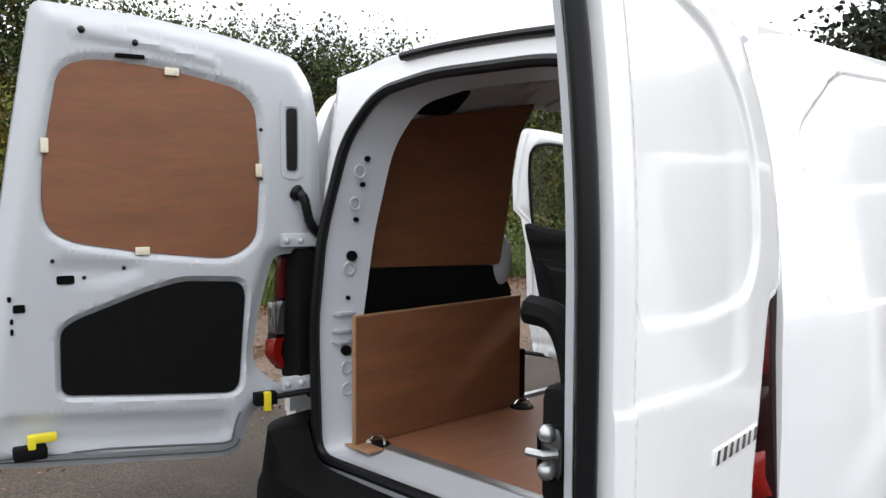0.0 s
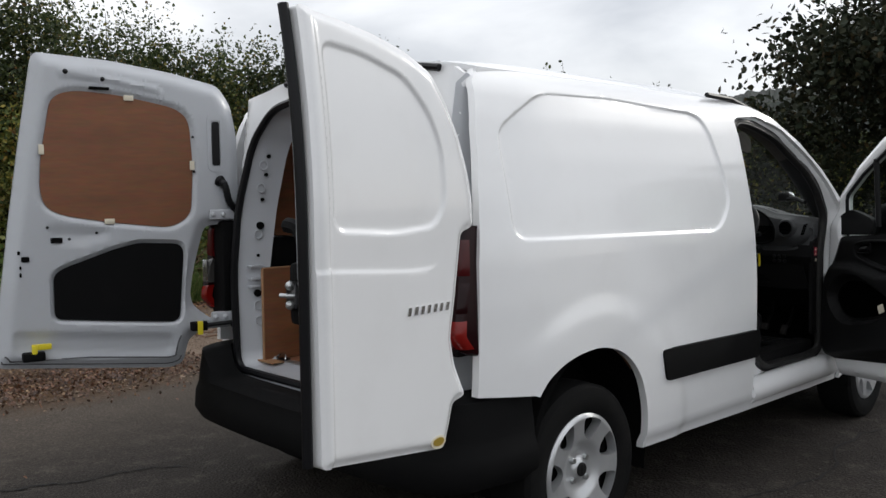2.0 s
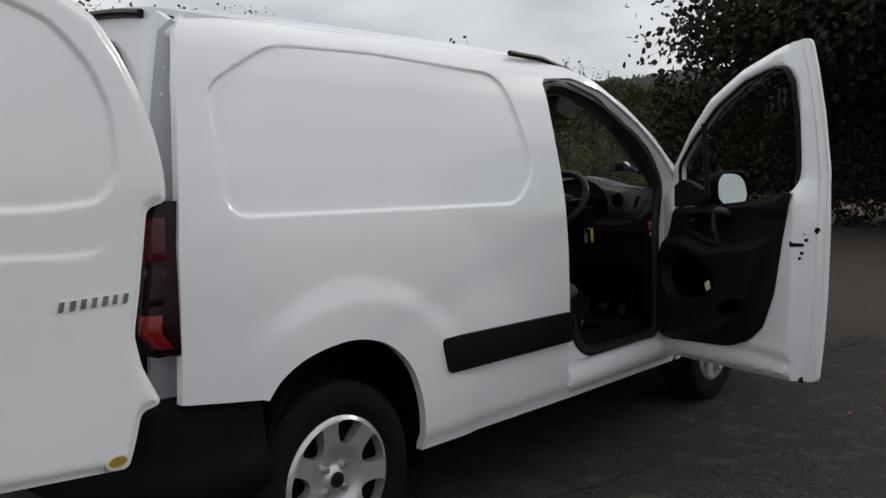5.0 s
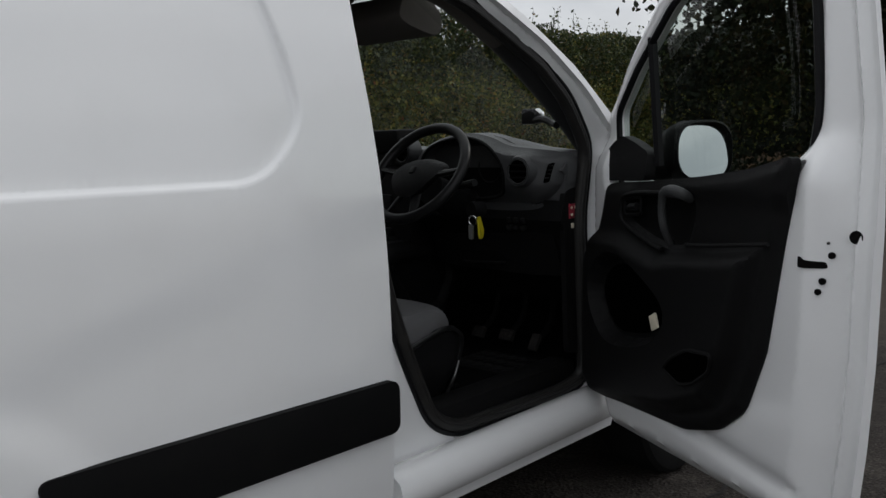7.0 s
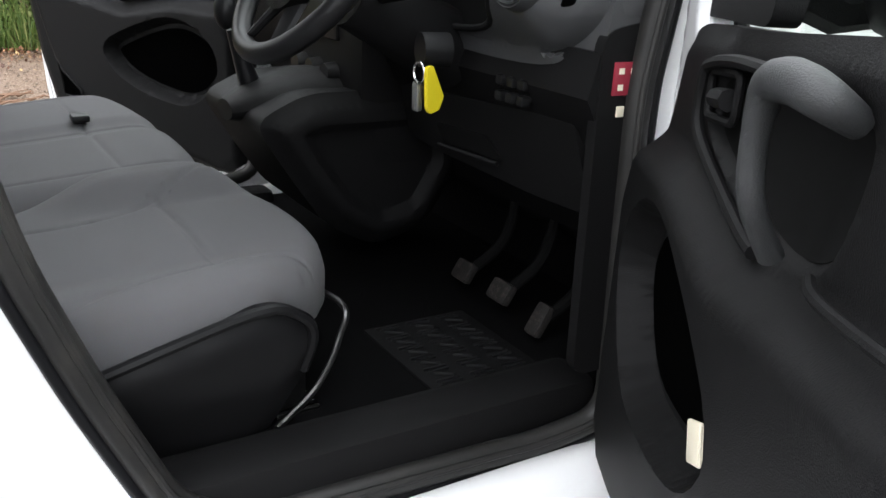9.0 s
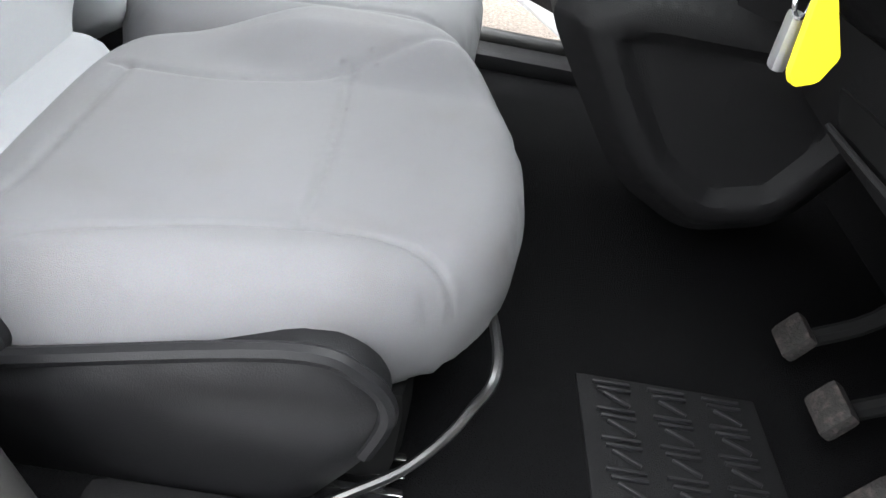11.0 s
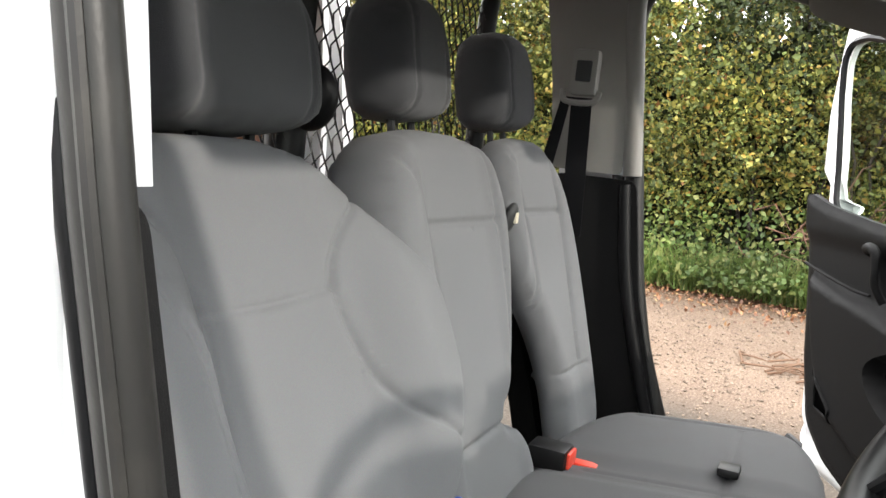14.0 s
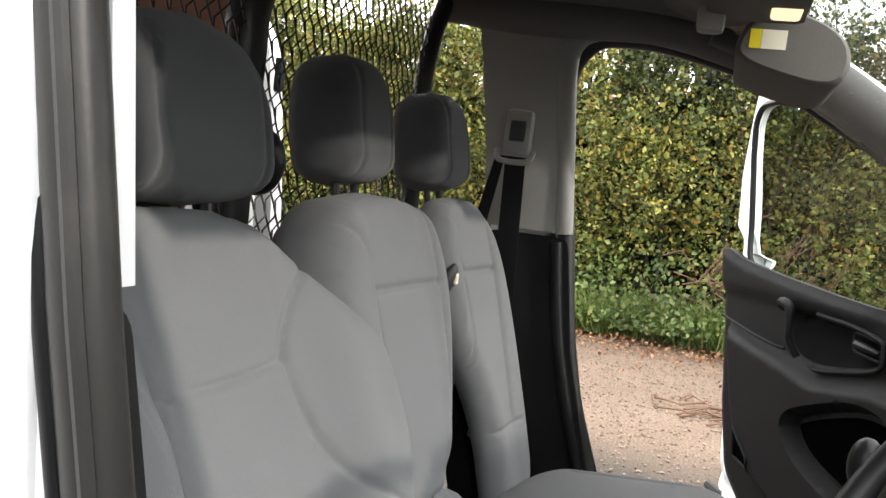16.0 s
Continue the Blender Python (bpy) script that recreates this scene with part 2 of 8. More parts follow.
def join(bm, b2, m=None):
    if m is not None:
        bmesh.ops.transform(b2, matrix=m, verts=b2.verts)
    me = bpy.data.meshes.new("tmp")
    b2.to_mesh(me)
    b2.free()
    bm.from_mesh(me)
    bpy.data.meshes.remove(me)


def catmull(pts, n=6, closed=False):
    pts = [Vector(p) for p in pts]
    out, k = [], len(pts)
    rng = range(k) if closed else range(k - 1)
    for i in rng:
        p1, p2 = pts[i], pts[(i + 1) % k]
        p0 = pts[(i - 1) % k] if closed or i else p1
        p3 = pts[(i + 2) % k] if closed or i + 2 < k else p2
        for j in range(n):
            t = j / n
            out.append(0.5 * ((2 * p1) + (p2 - p0) * t + (2 * p0 - 5 * p1 + 4 * p2 - p3) * t * t + (3 * p1 - p0 - 3 * p2 + p3) * t ** 3))
    if not closed:
        out.append(pts[-1])
    return out


def tube(bm, pts, r, n=8, closed=False, flat=1.0):
    """A round bar along a line; r may be a list. flat squashes it along its second axis."""
    pts = [Vector(p) for p in pts]
    k = len(pts)
    rs = r if isinstance(r, (list, tuple)) else [r] * k
    rings, up = [], None
    for i, p in enumerate(pts):
        a = pts[(i - 1) % k] if closed or i else p
        c = pts[(i + 1) % k] if closed or i + 1 < k else p
        d = (c - a).normalized()
        if up is None:
            up = Vector((0, 0, 1)) if abs(d.z) < 0.9 else Vector((0, 1, 0))
        s = d.cross(up).normalized()
        up = s.cross(d).normalized()
        rings.append([bm.verts.new(p + (s * math.cos(q) + up * math.sin(q) * flat) * rs[i]) for q in (2 * math.pi * j / n for j in range(n))])
    for i in range(k if closed else k - 1):
        a, b = rings[i], rings[(i + 1) % k]
        for j in range(n):
            bm.faces.new((a[j], a[(j + 1) % n], b[(j + 1) % n], b[j]))
    if not closed:
        bm.faces.new(rings[0][::-1])
        bm.faces.new(rings[-1])
    return bm


def lathe(bm, profile, n=48, closed=True):
    """profile: (radius, x) pairs turned about the x axis."""
    rings = [[bm.verts.new((x, r * math.cos(2 * math.pi * j / n), r * math.sin(2 * math.pi * j / n))) for j in range(n)] for r, x in profile]
    for a, b in zip(rings, rings[1:] + ([rings[0]] if closed else [])):
        for j in range(n):
            bm.faces.new((a[j], a[(j + 1) % n], b[(j + 1) % n], b[j]))
    return bm


def chaikin(pts, k=2):
    pts = [tuple(p) for p in pts]
    for _ in range(k):
        out = []
        for i, a in enumerate(pts):
            b = pts[(i + 1) % len(pts)]
            out += [(0.75 * a[0] + 0.25 * b[0], 0.75 * a[1] + 0.25 * b[1]), (0.25 * a[0] + 0.75 * b[0], 0.25 * a[1] + 0.75 * b[1])]
        pts = out
    return pts


def rounded(pts, r, n=5):
    """A polygon with its corners rounded by about r."""
    out, k = [], len(pts)
    for i in range(k):
        p, a, b = Vector(pts[i]), Vector(pts[i - 1]), Vector(pts[(i + 1) % k])
        ra = min(r, (a - p).length * 0.45)
        rb = min(r, (b - p).length * 0.45)
        s, e = p + (a - p).normalized() * ra, p + (b - p).normalized() * rb
        out += [tuple((1 - t) ** 2 * s + 2 * t * (1 - t) * p + t * t * e) for t in (j / n for j in range(n + 1))]
    return out


def dense(loop, step):
    out = []
    for i, a in enumerate(loop):
        a, b = Vector(a), Vector(loop[(i + 1) % len(loop)])
        k = max(1, int((b - a).length / step))
        out += [tuple(a.lerp(b, j / k)) for j in range(k)]
    return out


def inside(px, py, loop):
    px, py = np.asarray(px, float), np.asarray(py, float)
    hit = np.zeros(px.shape, bool)
    x, y = np.array([p[0] for p in loop]), np.array([p[1] for p in loop])
    x2, y2 = np.roll(x, -1), np.roll(y, -1)
    for a, b, c, d in zip(x, y, x2, y2):
        if b != d:
            hit ^= ((b > py) != (d > py)) & (px < (c - a) * (py - b) / (d - b) + a)
    return hit


def edge_distance(px, py, loop):
    px, py = np.asarray(px, float), np.asarray(py, float)
    best = np.full(px.shape, 1e9)
    for i, (ax, ay) in enumerate(loop):
        bx, by = loop[(i + 1) % len(loop)]
        dx, dy = bx - ax, by - ay
        ll = dx * dx + dy * dy
        if ll < 1e-12:
            continue
        t = np.clip(((px - ax) * dx + (py - ay) * dy) / ll, 0, 1)
        best = np.minimum(best, np.hypot(px - ax - t * dx, py - ay - t * dy))
    return best


def ease(x):
    x = np.clip(x, 0, 1)
    return x * x * (3 - 2 * x)


def well(px, py, loop, width):
    """1 inside the loop, 0 outside, gliding over the width within its edge."""
    return ease(np.where(inside(px, py, loop), 1, -1) * edge_distance(px, py, loop) / width + 0.0)


def sheet(outline, holes, step, fn, back=None, extra=()):
    """A skin over the outline (u, v) less its holes, shaped by fn(u, v) -> (n, 3); back: the shift to its other side, which closes it into a plate."""
    loops = [dense(outline, step)] + [dense(h, step) for h in holes]
    us, vs = [p[0] for p in loops[0]], [p[1] for p in loops[0]]
    gu, gv = np.meshgrid(np.arange(min(us) + step / 2, max(us), step), np.arange(min(vs) + step / 2, max(vs), step))
    gu[1::2] += step / 2
    gu, gv = gu.ravel(), gv.ravel()
    keep = inside(gu, gv, loops[0])
    for lp in loops[1:]:
        keep &= ~inside(gu, gv, lp)
    for lp in loops:
        keep &= edge_distance(gu, gv, lp) > step * 0.45
    extra = [q for lp in extra for q in dense(lp, min(step * 0.8, max(step * 0.45, 0.006)))]
    if extra:
        eu, ev = np.array([q[0] for q in extra]), np.array([q[1] for q in extra])
        ok = inside(eu, ev, loops[0])
        for lp in loops[1:]:
            ok &= ~inside(eu, ev, lp)
        for lp in loops:
            ok &= edge_distance(eu, ev, lp) > step * 0.3
        extra = [q for q, o in zip(extra, ok) if o]
    verts, edges = [], []
    for lp in loops:
        s = len(verts)
        verts += [Vector(q) for q in lp]
        edges += [(s + i, s + (i + 1) % len(lp)) for i in range(len(lp))]
    verts += [Vector(q) for q in extra] + [Vector((a, b)) for a, b in zip(gu[keep], gv[keep])]
    co, _, faces, _, _, _ = geometry.delaunay_2d_cdt(verts, edges, [], 0, 1e-5)
    u, v = np.array([c.x for c in co]), np.array([c.y for c in co])
    tri = np.array([f for f in faces if len(f) == 3])
    cu, cv = u[tri].mean(1), v[tri].mean(1)
    ok = inside(cu, cv, loops[0])
    for lp in loops[1:]:
        ok &= ~inside(cu, cv, lp)
    tri = tri[ok]
    p = fn(u, v)
    bm = bmesh.new()
    top = [bm.verts.new(q) for q in p]
    for a, b, c in tri:
        bm.faces.new((top[a], top[b], top[c]))
    if back is not None:
        off = np.asarray(back(u, v) if callable(back) else np.tile(back, (len(u), 1)), float)
        low = [bm.verts.new(q) for q in p + off]
        rim = {}
        for t3 in tri:
            bm.faces.new((low[t3[2]], low[t3[1]], low[t3[0]]))
            for i in range(3):
                e = (t3[i], t3[(i + 1) % 3])
                rim[e] = rim.get(e, 0) + 1
        for (a, b) in rim:
            if (b, a) not in rim:
                bm.faces.new((top[b], top[a], low[a], low[b]))
    loose = [w for w in bm.verts if not w.link_faces]
    bmesh.ops.delete(bm, geom=loose, context="VERTS")
    bmesh.ops.recalc_face_normals(bm, faces=bm.faces)
    return bm


def plane_fn(o, d, n=(0, 0, 0), depth=None):
    """Places (u, v) on an upright plane: u along d from o, v as height; depth(u, v) pushes along n."""
    o, d, n = np.array(o, float), np.array(d, float) / np.hypot(*d), np.array(n, float)

    def fn(u, v):
        p = np.stack([o[0] + d[0] * u, o[1] + d[1] * u, v], 1)
        return p + (depth(u, v)[:, None] * n if depth else 0)
    return fn


def shift(loop, k):
    """The loop moved outward (k > 0) or inward by about k."""
    c = np.array(loop, float)
    a, b = np.roll(c, 1, 0), np.roll(c, -1, 0)
    t = b - a
    t /= np.maximum(np.hypot(t[:, 0], t[:, 1]), 1e-9)[:, None]
    area = np.sum(c[:, 0] * np.roll(c[:, 1], -1) - np.roll(c[:, 0], -1) * c[:, 1])
    nrm = np.stack([t[:, 1], -t[:, 0]], 1) * (1 if area > 0 else -1)
    return [tuple(q) for q in c + nrm * k]


# ---- the van: y ahead, x to its right, rear axle at y = 0 ----
van = thing("van", (0, 0, 0), "white panel van with all doors open, parked on tarmac", "van")
PROFILE_Z = [0.26, 0.30, 0.36, 0.46, 0.60, 0.75, 0.95, 1.12, 1.17, 1.30, 1.45, 1.58, 1.67, 1.72, 1.757]
PROFILE_X = [0.850, 0.868, 0.882, 0.893, 0.902, 0.905, 0.902, 0.893, 0.888, 0.868, 0.838, 0.806, 0.774, 0.742, 0.700]
ARCH = (0.06, 0.335)
SIDE_PANEL = rounded([(-0.36, 1.165), (-0.37, 1.52), (-0.33, 1.57), (-0.12, 1.685), (0.30, 1.695), (0.93, 1.668), (1.00, 1.61), (1.06, 1.40), (1.075, 1.27), (0.95, 1.15)], 0.075, 9)


def side_x(y, z):
    x = np.interp(z, PROFILE_Z, PROFILE_X)
    x = x - 0.10 * np.clip((-0.12 - y) / 0.45, 0, 1) ** 2 * 0.75
    x = x - 0.30 * np.clip((y - 2.2) / 1.4, 0, 1) ** 2.2
    return x


def side_fn(sign, relief=True):
    def fn(y, z):
        x = side_x(y, z)
        if relief:
            x = x - 0.009 * well(y, z, SIDE_PANEL, 0.013)
            r = np.hypot(y - ARCH[0], (z - ARCH[1]) * 1.04)
            x = x + 0.012 * ease((0.655 - r) / 0.10) * ease((y + 0.42) / 0.30)
            x = x - 0.013 * ease((0.365 - z) / 0.02) * (y > 0.3)
        return np.stack([sign * x, y, z], 1)
    return fn


DOOR_HOLE = rounded([(1.263, 0.36), (1.263, 1.0), (1.255, 1.45), (1.262, 1.665), (1.50, 1.685), (1.72, 1.635), (1.98, 1.490),
                     (2.14, 1.365), (2.262, 1.225), (2.262, 0.36)], 0.035)
SEAL_LINE = rounded([(1.525, 0.50), (1.445, 0.68), (1.385, 0.84), (1.348, 1.0), (1.318, 1.2), (1.284, 1.42), (1.276, 1.58), (1.33, 1.650), (1.46, 1.648), (1.61, 1.615), (1.74, 1.572), (1.96, 1.450),
                     (2.10, 1.330), (2.190, 1.190), (2.170, 0.97), (2.175, 0.77), (2.185, 0.47), (2.05, 0.445), (1.62, 0.450)], 0.05)
SLIDE_HOLE = rounded([(0.44, 0.50), (0.44, 1.10), (0.46, 1.728), (1.06, 1.728), (1.10, 1.62), (1.14, 0.50)], 0.04)
ARCH_LINE = [(-0.270, 0.635), (-0.225, 0.690), (-0.14, 0.738), (-0.02, 0.762), (0.09, 0.760), (0.20, 0.724), (0.29, 0.650), (0.345, 0.555), (0.375, 0.45), (0.388, 0.315)]
ARCH_LINE = [tuple(p) for p in catmull([(a, b) for a, b in ARCH_LINE], 4)]
SIDE_LINE = [(-0.515, 0.665), (-0.29, 0.642)] + ARCH_LINE + [(1.27, 0.303), (2.26, 0.298), (2.28, 0.60), (2.28, 1.0), (2.29, 1.255), (2.10, 1.43), (1.90, 1.565), (1.66, 1.690), (1.50, 1.735),
                                                  (1.20, 1.757), (-0.36, 1.757), (-0.41, 1.70), (-0.445, 1.55), (-0.475, 1.33), (-0.50, 1.10)]


def seal_x(z):
    """Half width at the door seal, nearly upright."""
    return np.interp(z, [0.45, 1.0, 1.2, 1.42, 1.6, 1.68], [0.765, 0.765, 0.778, 0.783, 0.752, 0.732])


skin = sheet(SIDE_LINE, [DOOR_HOLE], 0.022, side_fn(1), (-0.03, 0, 0), extra=[SIDE_PANEL, shift(SIDE_PANEL, -0.005), shift(SIDE_PANEL, -0.010), shift(SIDE_PANEL, -0.015), shift(SIDE_PANEL, 0.006)])
part("body_side", skin, PAINT, van, "white side panel with a pressed recess")
skin = sheet(SIDE_LINE, [DOOR_HOLE, SLIDE_HOLE], 0.045, side_fn(-1, False), (0.03, 0, 0))
part("body_side", skin, PAINT, van, "white side panel with the sliding door opening")

# roof, with its gentle crown
ROOF_LINE = [(-0.70, -0.36), (-0.45, -0.41), (0, -0.43), (0.45, -0.41), (0.70, -0.36), (0.70, 1.20), (0.695, 1.50), (0.66, 1.62), (0.35, 1.68), (0, 1.70), (-0.35, 1.68), (-0.66, 1.62), (-0.695, 1.50), (-0.70, 1.20)]


def roof_fn(x, y):
    z = 1.858 - 0.100 * np.abs(x / 0.7) ** 3.0 - 0.055 * np.clip((y - 1.15) / 0.55, 0, 1) ** 2 - 0.046 * np.clip((0.15 - y) / 0.58, 0, 1) ** 2 * (1 - np.clip(np.abs(x) / 0.7, 0, 1) ** 3)
    return np.stack([x, y, z], 1)


part("roof", sheet(ROOF_LINE, [], 0.06, roof_fn, (0, 0, -0.02)), PAINT, van, "white pressed steel roof")
# headliner over the cab and bare ribs over the load space
bm = sheet([(-0.66, 0.98), (0.66, 0.98), (0.66, 1.55), (0.62, 1.66), (0, 1.72), (-0.62, 1.66), (-0.66, 1.55)], [], 0.06,
           lambda x, y: roof_fn(x, y) + np.stack([0 * x, 0 * x, -0.055 - 0.02 * np.abs(x / 0.66) ** 6], 1), (0, 0, 0.02))
part("headliner", bm, HEADLINER, van, "grey-beige cloth headliner over the cab")
for y in (-0.30, 0.02, 0.34, 0.66):
    bm = bmesh.new()
    tube(bm, [Vector((x, y, float(roof_fn(np.array([x]), np.array([y]))[0, 2]) - 0.035)) for x in np.linspace(-0.68, 0.68, 15)], 0.035, 6, flat=0.45)
    part("roof_rib", bm, PAINT_IN_SHADE, van)

# rear end: the frame round the opening, its inner jamb and the black seal
def rear_y(x, z):
    return -0.515 + 0.085 * np.clip((z - 1.05) / 0.7, 0, 1) ** 1.5 + 0.175 * ease((np.abs(x) - 0.655) / 0.12)


OPEN_REAR = rounded([(-0.640, 0.560), (-0.655, 0.95), (-0.625, 1.28), (-0.555, 1.56), (-0.43, 1.690), (-0.20, 1.725), (0.20, 1.725), (0.43, 1.690), (0.555, 1.56), (0.625, 1.28), (0.655, 0.95), (0.640, 0.560)], 0.07)
REAR_OUT = [(-0.835, 0.50), (-0.835, 1.05), (-0.815, 1.30), (-0.775, 1.55), (-0.725, 1.69), (-0.66, 1.757), (-0.35, 1.800), (0, 1.808), (0.35, 1.800), (0.66, 1.757), (0.725, 1.69), (0.775, 1.55), (0.815, 1.30), (0.835, 1.05), (0.835, 0.50)]
bm = sheet(REAR_OUT, [OPEN_REAR], 0.04, lambda x, z: np.stack([x, rear_y(x, z), z], 1), (0, 0.02, 0))
part("rear_frame", bm, PAINT, van, "white frame round the rear door opening")
# darker sheet over the frame paints the shade of the hinge gutter
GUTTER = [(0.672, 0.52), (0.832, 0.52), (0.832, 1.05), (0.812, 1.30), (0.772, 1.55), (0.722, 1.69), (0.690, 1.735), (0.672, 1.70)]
part("hinge_gutter", sheet(GUTTER, [], 0.03, lambda x, z: np.stack([x, rear_y(x, z) - 0.003, z], 1), (0, 0.002, 0)), PAINT_IN_SHADE, van, "white hinge gutter beside the rear door, its shade in the colour")
strip = [Vector((x, float(rear_y(np.array([x]), np.array([1.79]))[0]) - 0.010, 1.802 - 0.055 * abs(x / 0.66) ** 2.4)) for x in np.linspace(-0.34, 0.60, 21)]
part("roof_edge_strip", tube(bmesh.new(), strip, 0.013, 8), RUBBER, van, "black rubber strip along the rear edge of the roof")
seal = [Vector((x, float(rear_y(np.array([x]), np.array([z]))[0]) - 0.012, z)) for x, z in shift(OPEN_REAR, 0.004)]
bm = tube(bmesh.new(), seal, 0.017, 8, closed=True)
part("door_seal", bm, RUBBER, van, "black rubber seal round the rear opening")


def ring(loop_a, loop_b, fa, fb):
    bm = bmesh.new()
    va = [bm.verts.new(fa(x, z)) for x, z in loop_a]
    vb = [bm.verts.new(fb(x, z)) for x, z in loop_b]
    for i in range(len(va)):
        j = (i + 1) % len(va)
        bm.faces.new((va[i], va[j], vb[j], vb[i]))
    return bm


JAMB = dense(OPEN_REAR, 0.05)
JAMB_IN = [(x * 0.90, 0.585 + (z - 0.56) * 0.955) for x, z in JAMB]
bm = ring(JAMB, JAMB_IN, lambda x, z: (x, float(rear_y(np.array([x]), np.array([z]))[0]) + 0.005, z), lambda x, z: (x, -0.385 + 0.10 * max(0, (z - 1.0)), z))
part("door_jamb", bm, PAINT_IN_SHADE, van, "white painted inner jamb with pressed holes")
for z, r, mat in ((1.194, 0.017, DARK), (0.890, 0.017, DARK), (1.50, 0.009, DARK), (1.42, 0.008, DARK), (1.31, 0.008, DARK), (1.06, 0.007, DARK)):
    x = -0.655 + 0.09 + 0.0
    xr = -np.interp(z, [0.56, 0.95, 1.28, 1.56], [0.640, 0.655, 0.625, 0.555])
    bm = bmesh.new()
    c = Vector((xr * 0.955 + 0.009, -0.435 + 0.05 * max(0, z - 1.0), z))
    bmesh.ops.create_cone(bm, cap_ends=True, segments=16, radius1=r, radius2=r, depth=0.012, matrix=Matrix.Translation(c + Vector((0.004, -0.002, 0))) @ Euler((0, radians(90), radians(-22))).to_matrix().to_4x4())
    part("jamb_hole", bm, mat, van)
for z in (1.155, 0.835, 0.765, 1.36, 1.46):
    xr = -np.interp(z, [0.56, 0.95, 1.28, 1.56], [0.640, 0.655, 0.625, 0.555])
    bm = tube(bmesh.new(), [Vector((xr * 0.955 + 0.004 * math.cos(q) + 0.013, -0.435 + 0.017 * math.cos(q), z + 0.019 * math.sin(q))) for q in np.linspace(0, 2 * math.pi, 16, endpoint=False)], 0.004, 6, closed=True)
    part("pressed_boss", bm, PAINT_IN_SHADE, van)
for z in (1.01, 0.955, 0.92):
    bm = bmesh.new()
    box(bm, (-0.635, -0.475, z - 0.006), (-0.596, -0.405, z + 0.006), 0.004)
    part("pressed_rib", bm, PAINT_IN_SHADE, van)

# load floor, inner walls and bulkheads of the body
def wall_x(z):
    return np.interp(z, [0.5, 1.1, 1.5, 1.65, 1.74, 1.80], [0.72, 0.735, 0.70, 0.655, 0.60, 0.50])


bm = bmesh.new()
box(bm, (-0.60, -0.44, 0.47), (0.60, 1.3, 0.50), 0.004)
part("floor_pan", bm, CARPET, van)
bm = bmesh.new()
box(bm, (-0.60, -0.35, 0.545), (0.605, 1.02, 0.585), 0.003)
part("load_floor", bm, PLY_FLOOR, van, "worn plywood load floor")
bm = bmesh.new()
box(bm, (-0.585, -0.385, 0.560), (0.60, -0.345, 0.590), 0.003)
part("sill_strip", bm, STEEL, van, "grey aluminium edge strip")
bm = bmesh.new()
box(bm, (-0.62, -0.535, 0.50), (0.62, -0.375, 0.565), 0.012)
part("rear_sill", bm, PAINT_IN_SHADE, van, "white painted loading sill")
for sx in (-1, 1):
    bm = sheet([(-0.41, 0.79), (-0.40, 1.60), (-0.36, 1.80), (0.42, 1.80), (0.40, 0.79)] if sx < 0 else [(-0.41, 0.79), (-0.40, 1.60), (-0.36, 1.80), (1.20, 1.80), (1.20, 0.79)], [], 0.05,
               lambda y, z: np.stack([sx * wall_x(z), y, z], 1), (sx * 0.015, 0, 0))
    part("inner_wall", bm, PAINT_IN_SHADE, van)
    bm = bmesh.new()   # inner wheel arch box
    box(bm, (min(sx * 0.585, sx * 0.612), -0.33, 0.50), (max(sx * 0.585, sx * 0.612), 0.42, 0.79), 0.01)
    part("arch_box", bm, PLASTIC, van)
# black trim under the upper ply and dark plastic vent near the roof
bm = sheet(rounded([(-0.36, 0.78), (-0.36, 1.135), (0.10, 1.125), (0.36, 1.11), (0.46, 1.02), (0.46, 0.78)], 0.04), [], 0.06, lambda y, z: np.stack([-0.70 + 0 * y, y, z], 1), (-0.02, 0, 0))
part("side_trim", bm, PLASTIC_SMOOTH, van, "black plastic lower wall lining")
bm = sheet(rounded([(-0.20, 1.672), (-0.13, 1.715), (-0.02, 1.748), (0.105, 1.752), (0.075, 1.690), (0.05, 1.672), (-0.06, 1.660)], 0.03), [], 0.03, lambda y, z: np.stack([-wall_x(z) + 0.012, y, z], 1), (-0.02, 0, 0))
part("wall_vent", bm, PLASTIC, van, "dark oval opening high on the inner wall")
bm = bmesh.new()
bmesh.ops.create_uvsphere(bm, u_segments=24, v_segments=12, radius=1, matrix=Matrix.Translation((-0.70, 0.40, 1.13)) @ Matrix.Diagonal((0.03, 0.05, 0.10, 1)))
part("pillar_boss", bm, PAINT_IN_SHADE, van, "bare grey rounded pressing at the door pillar")

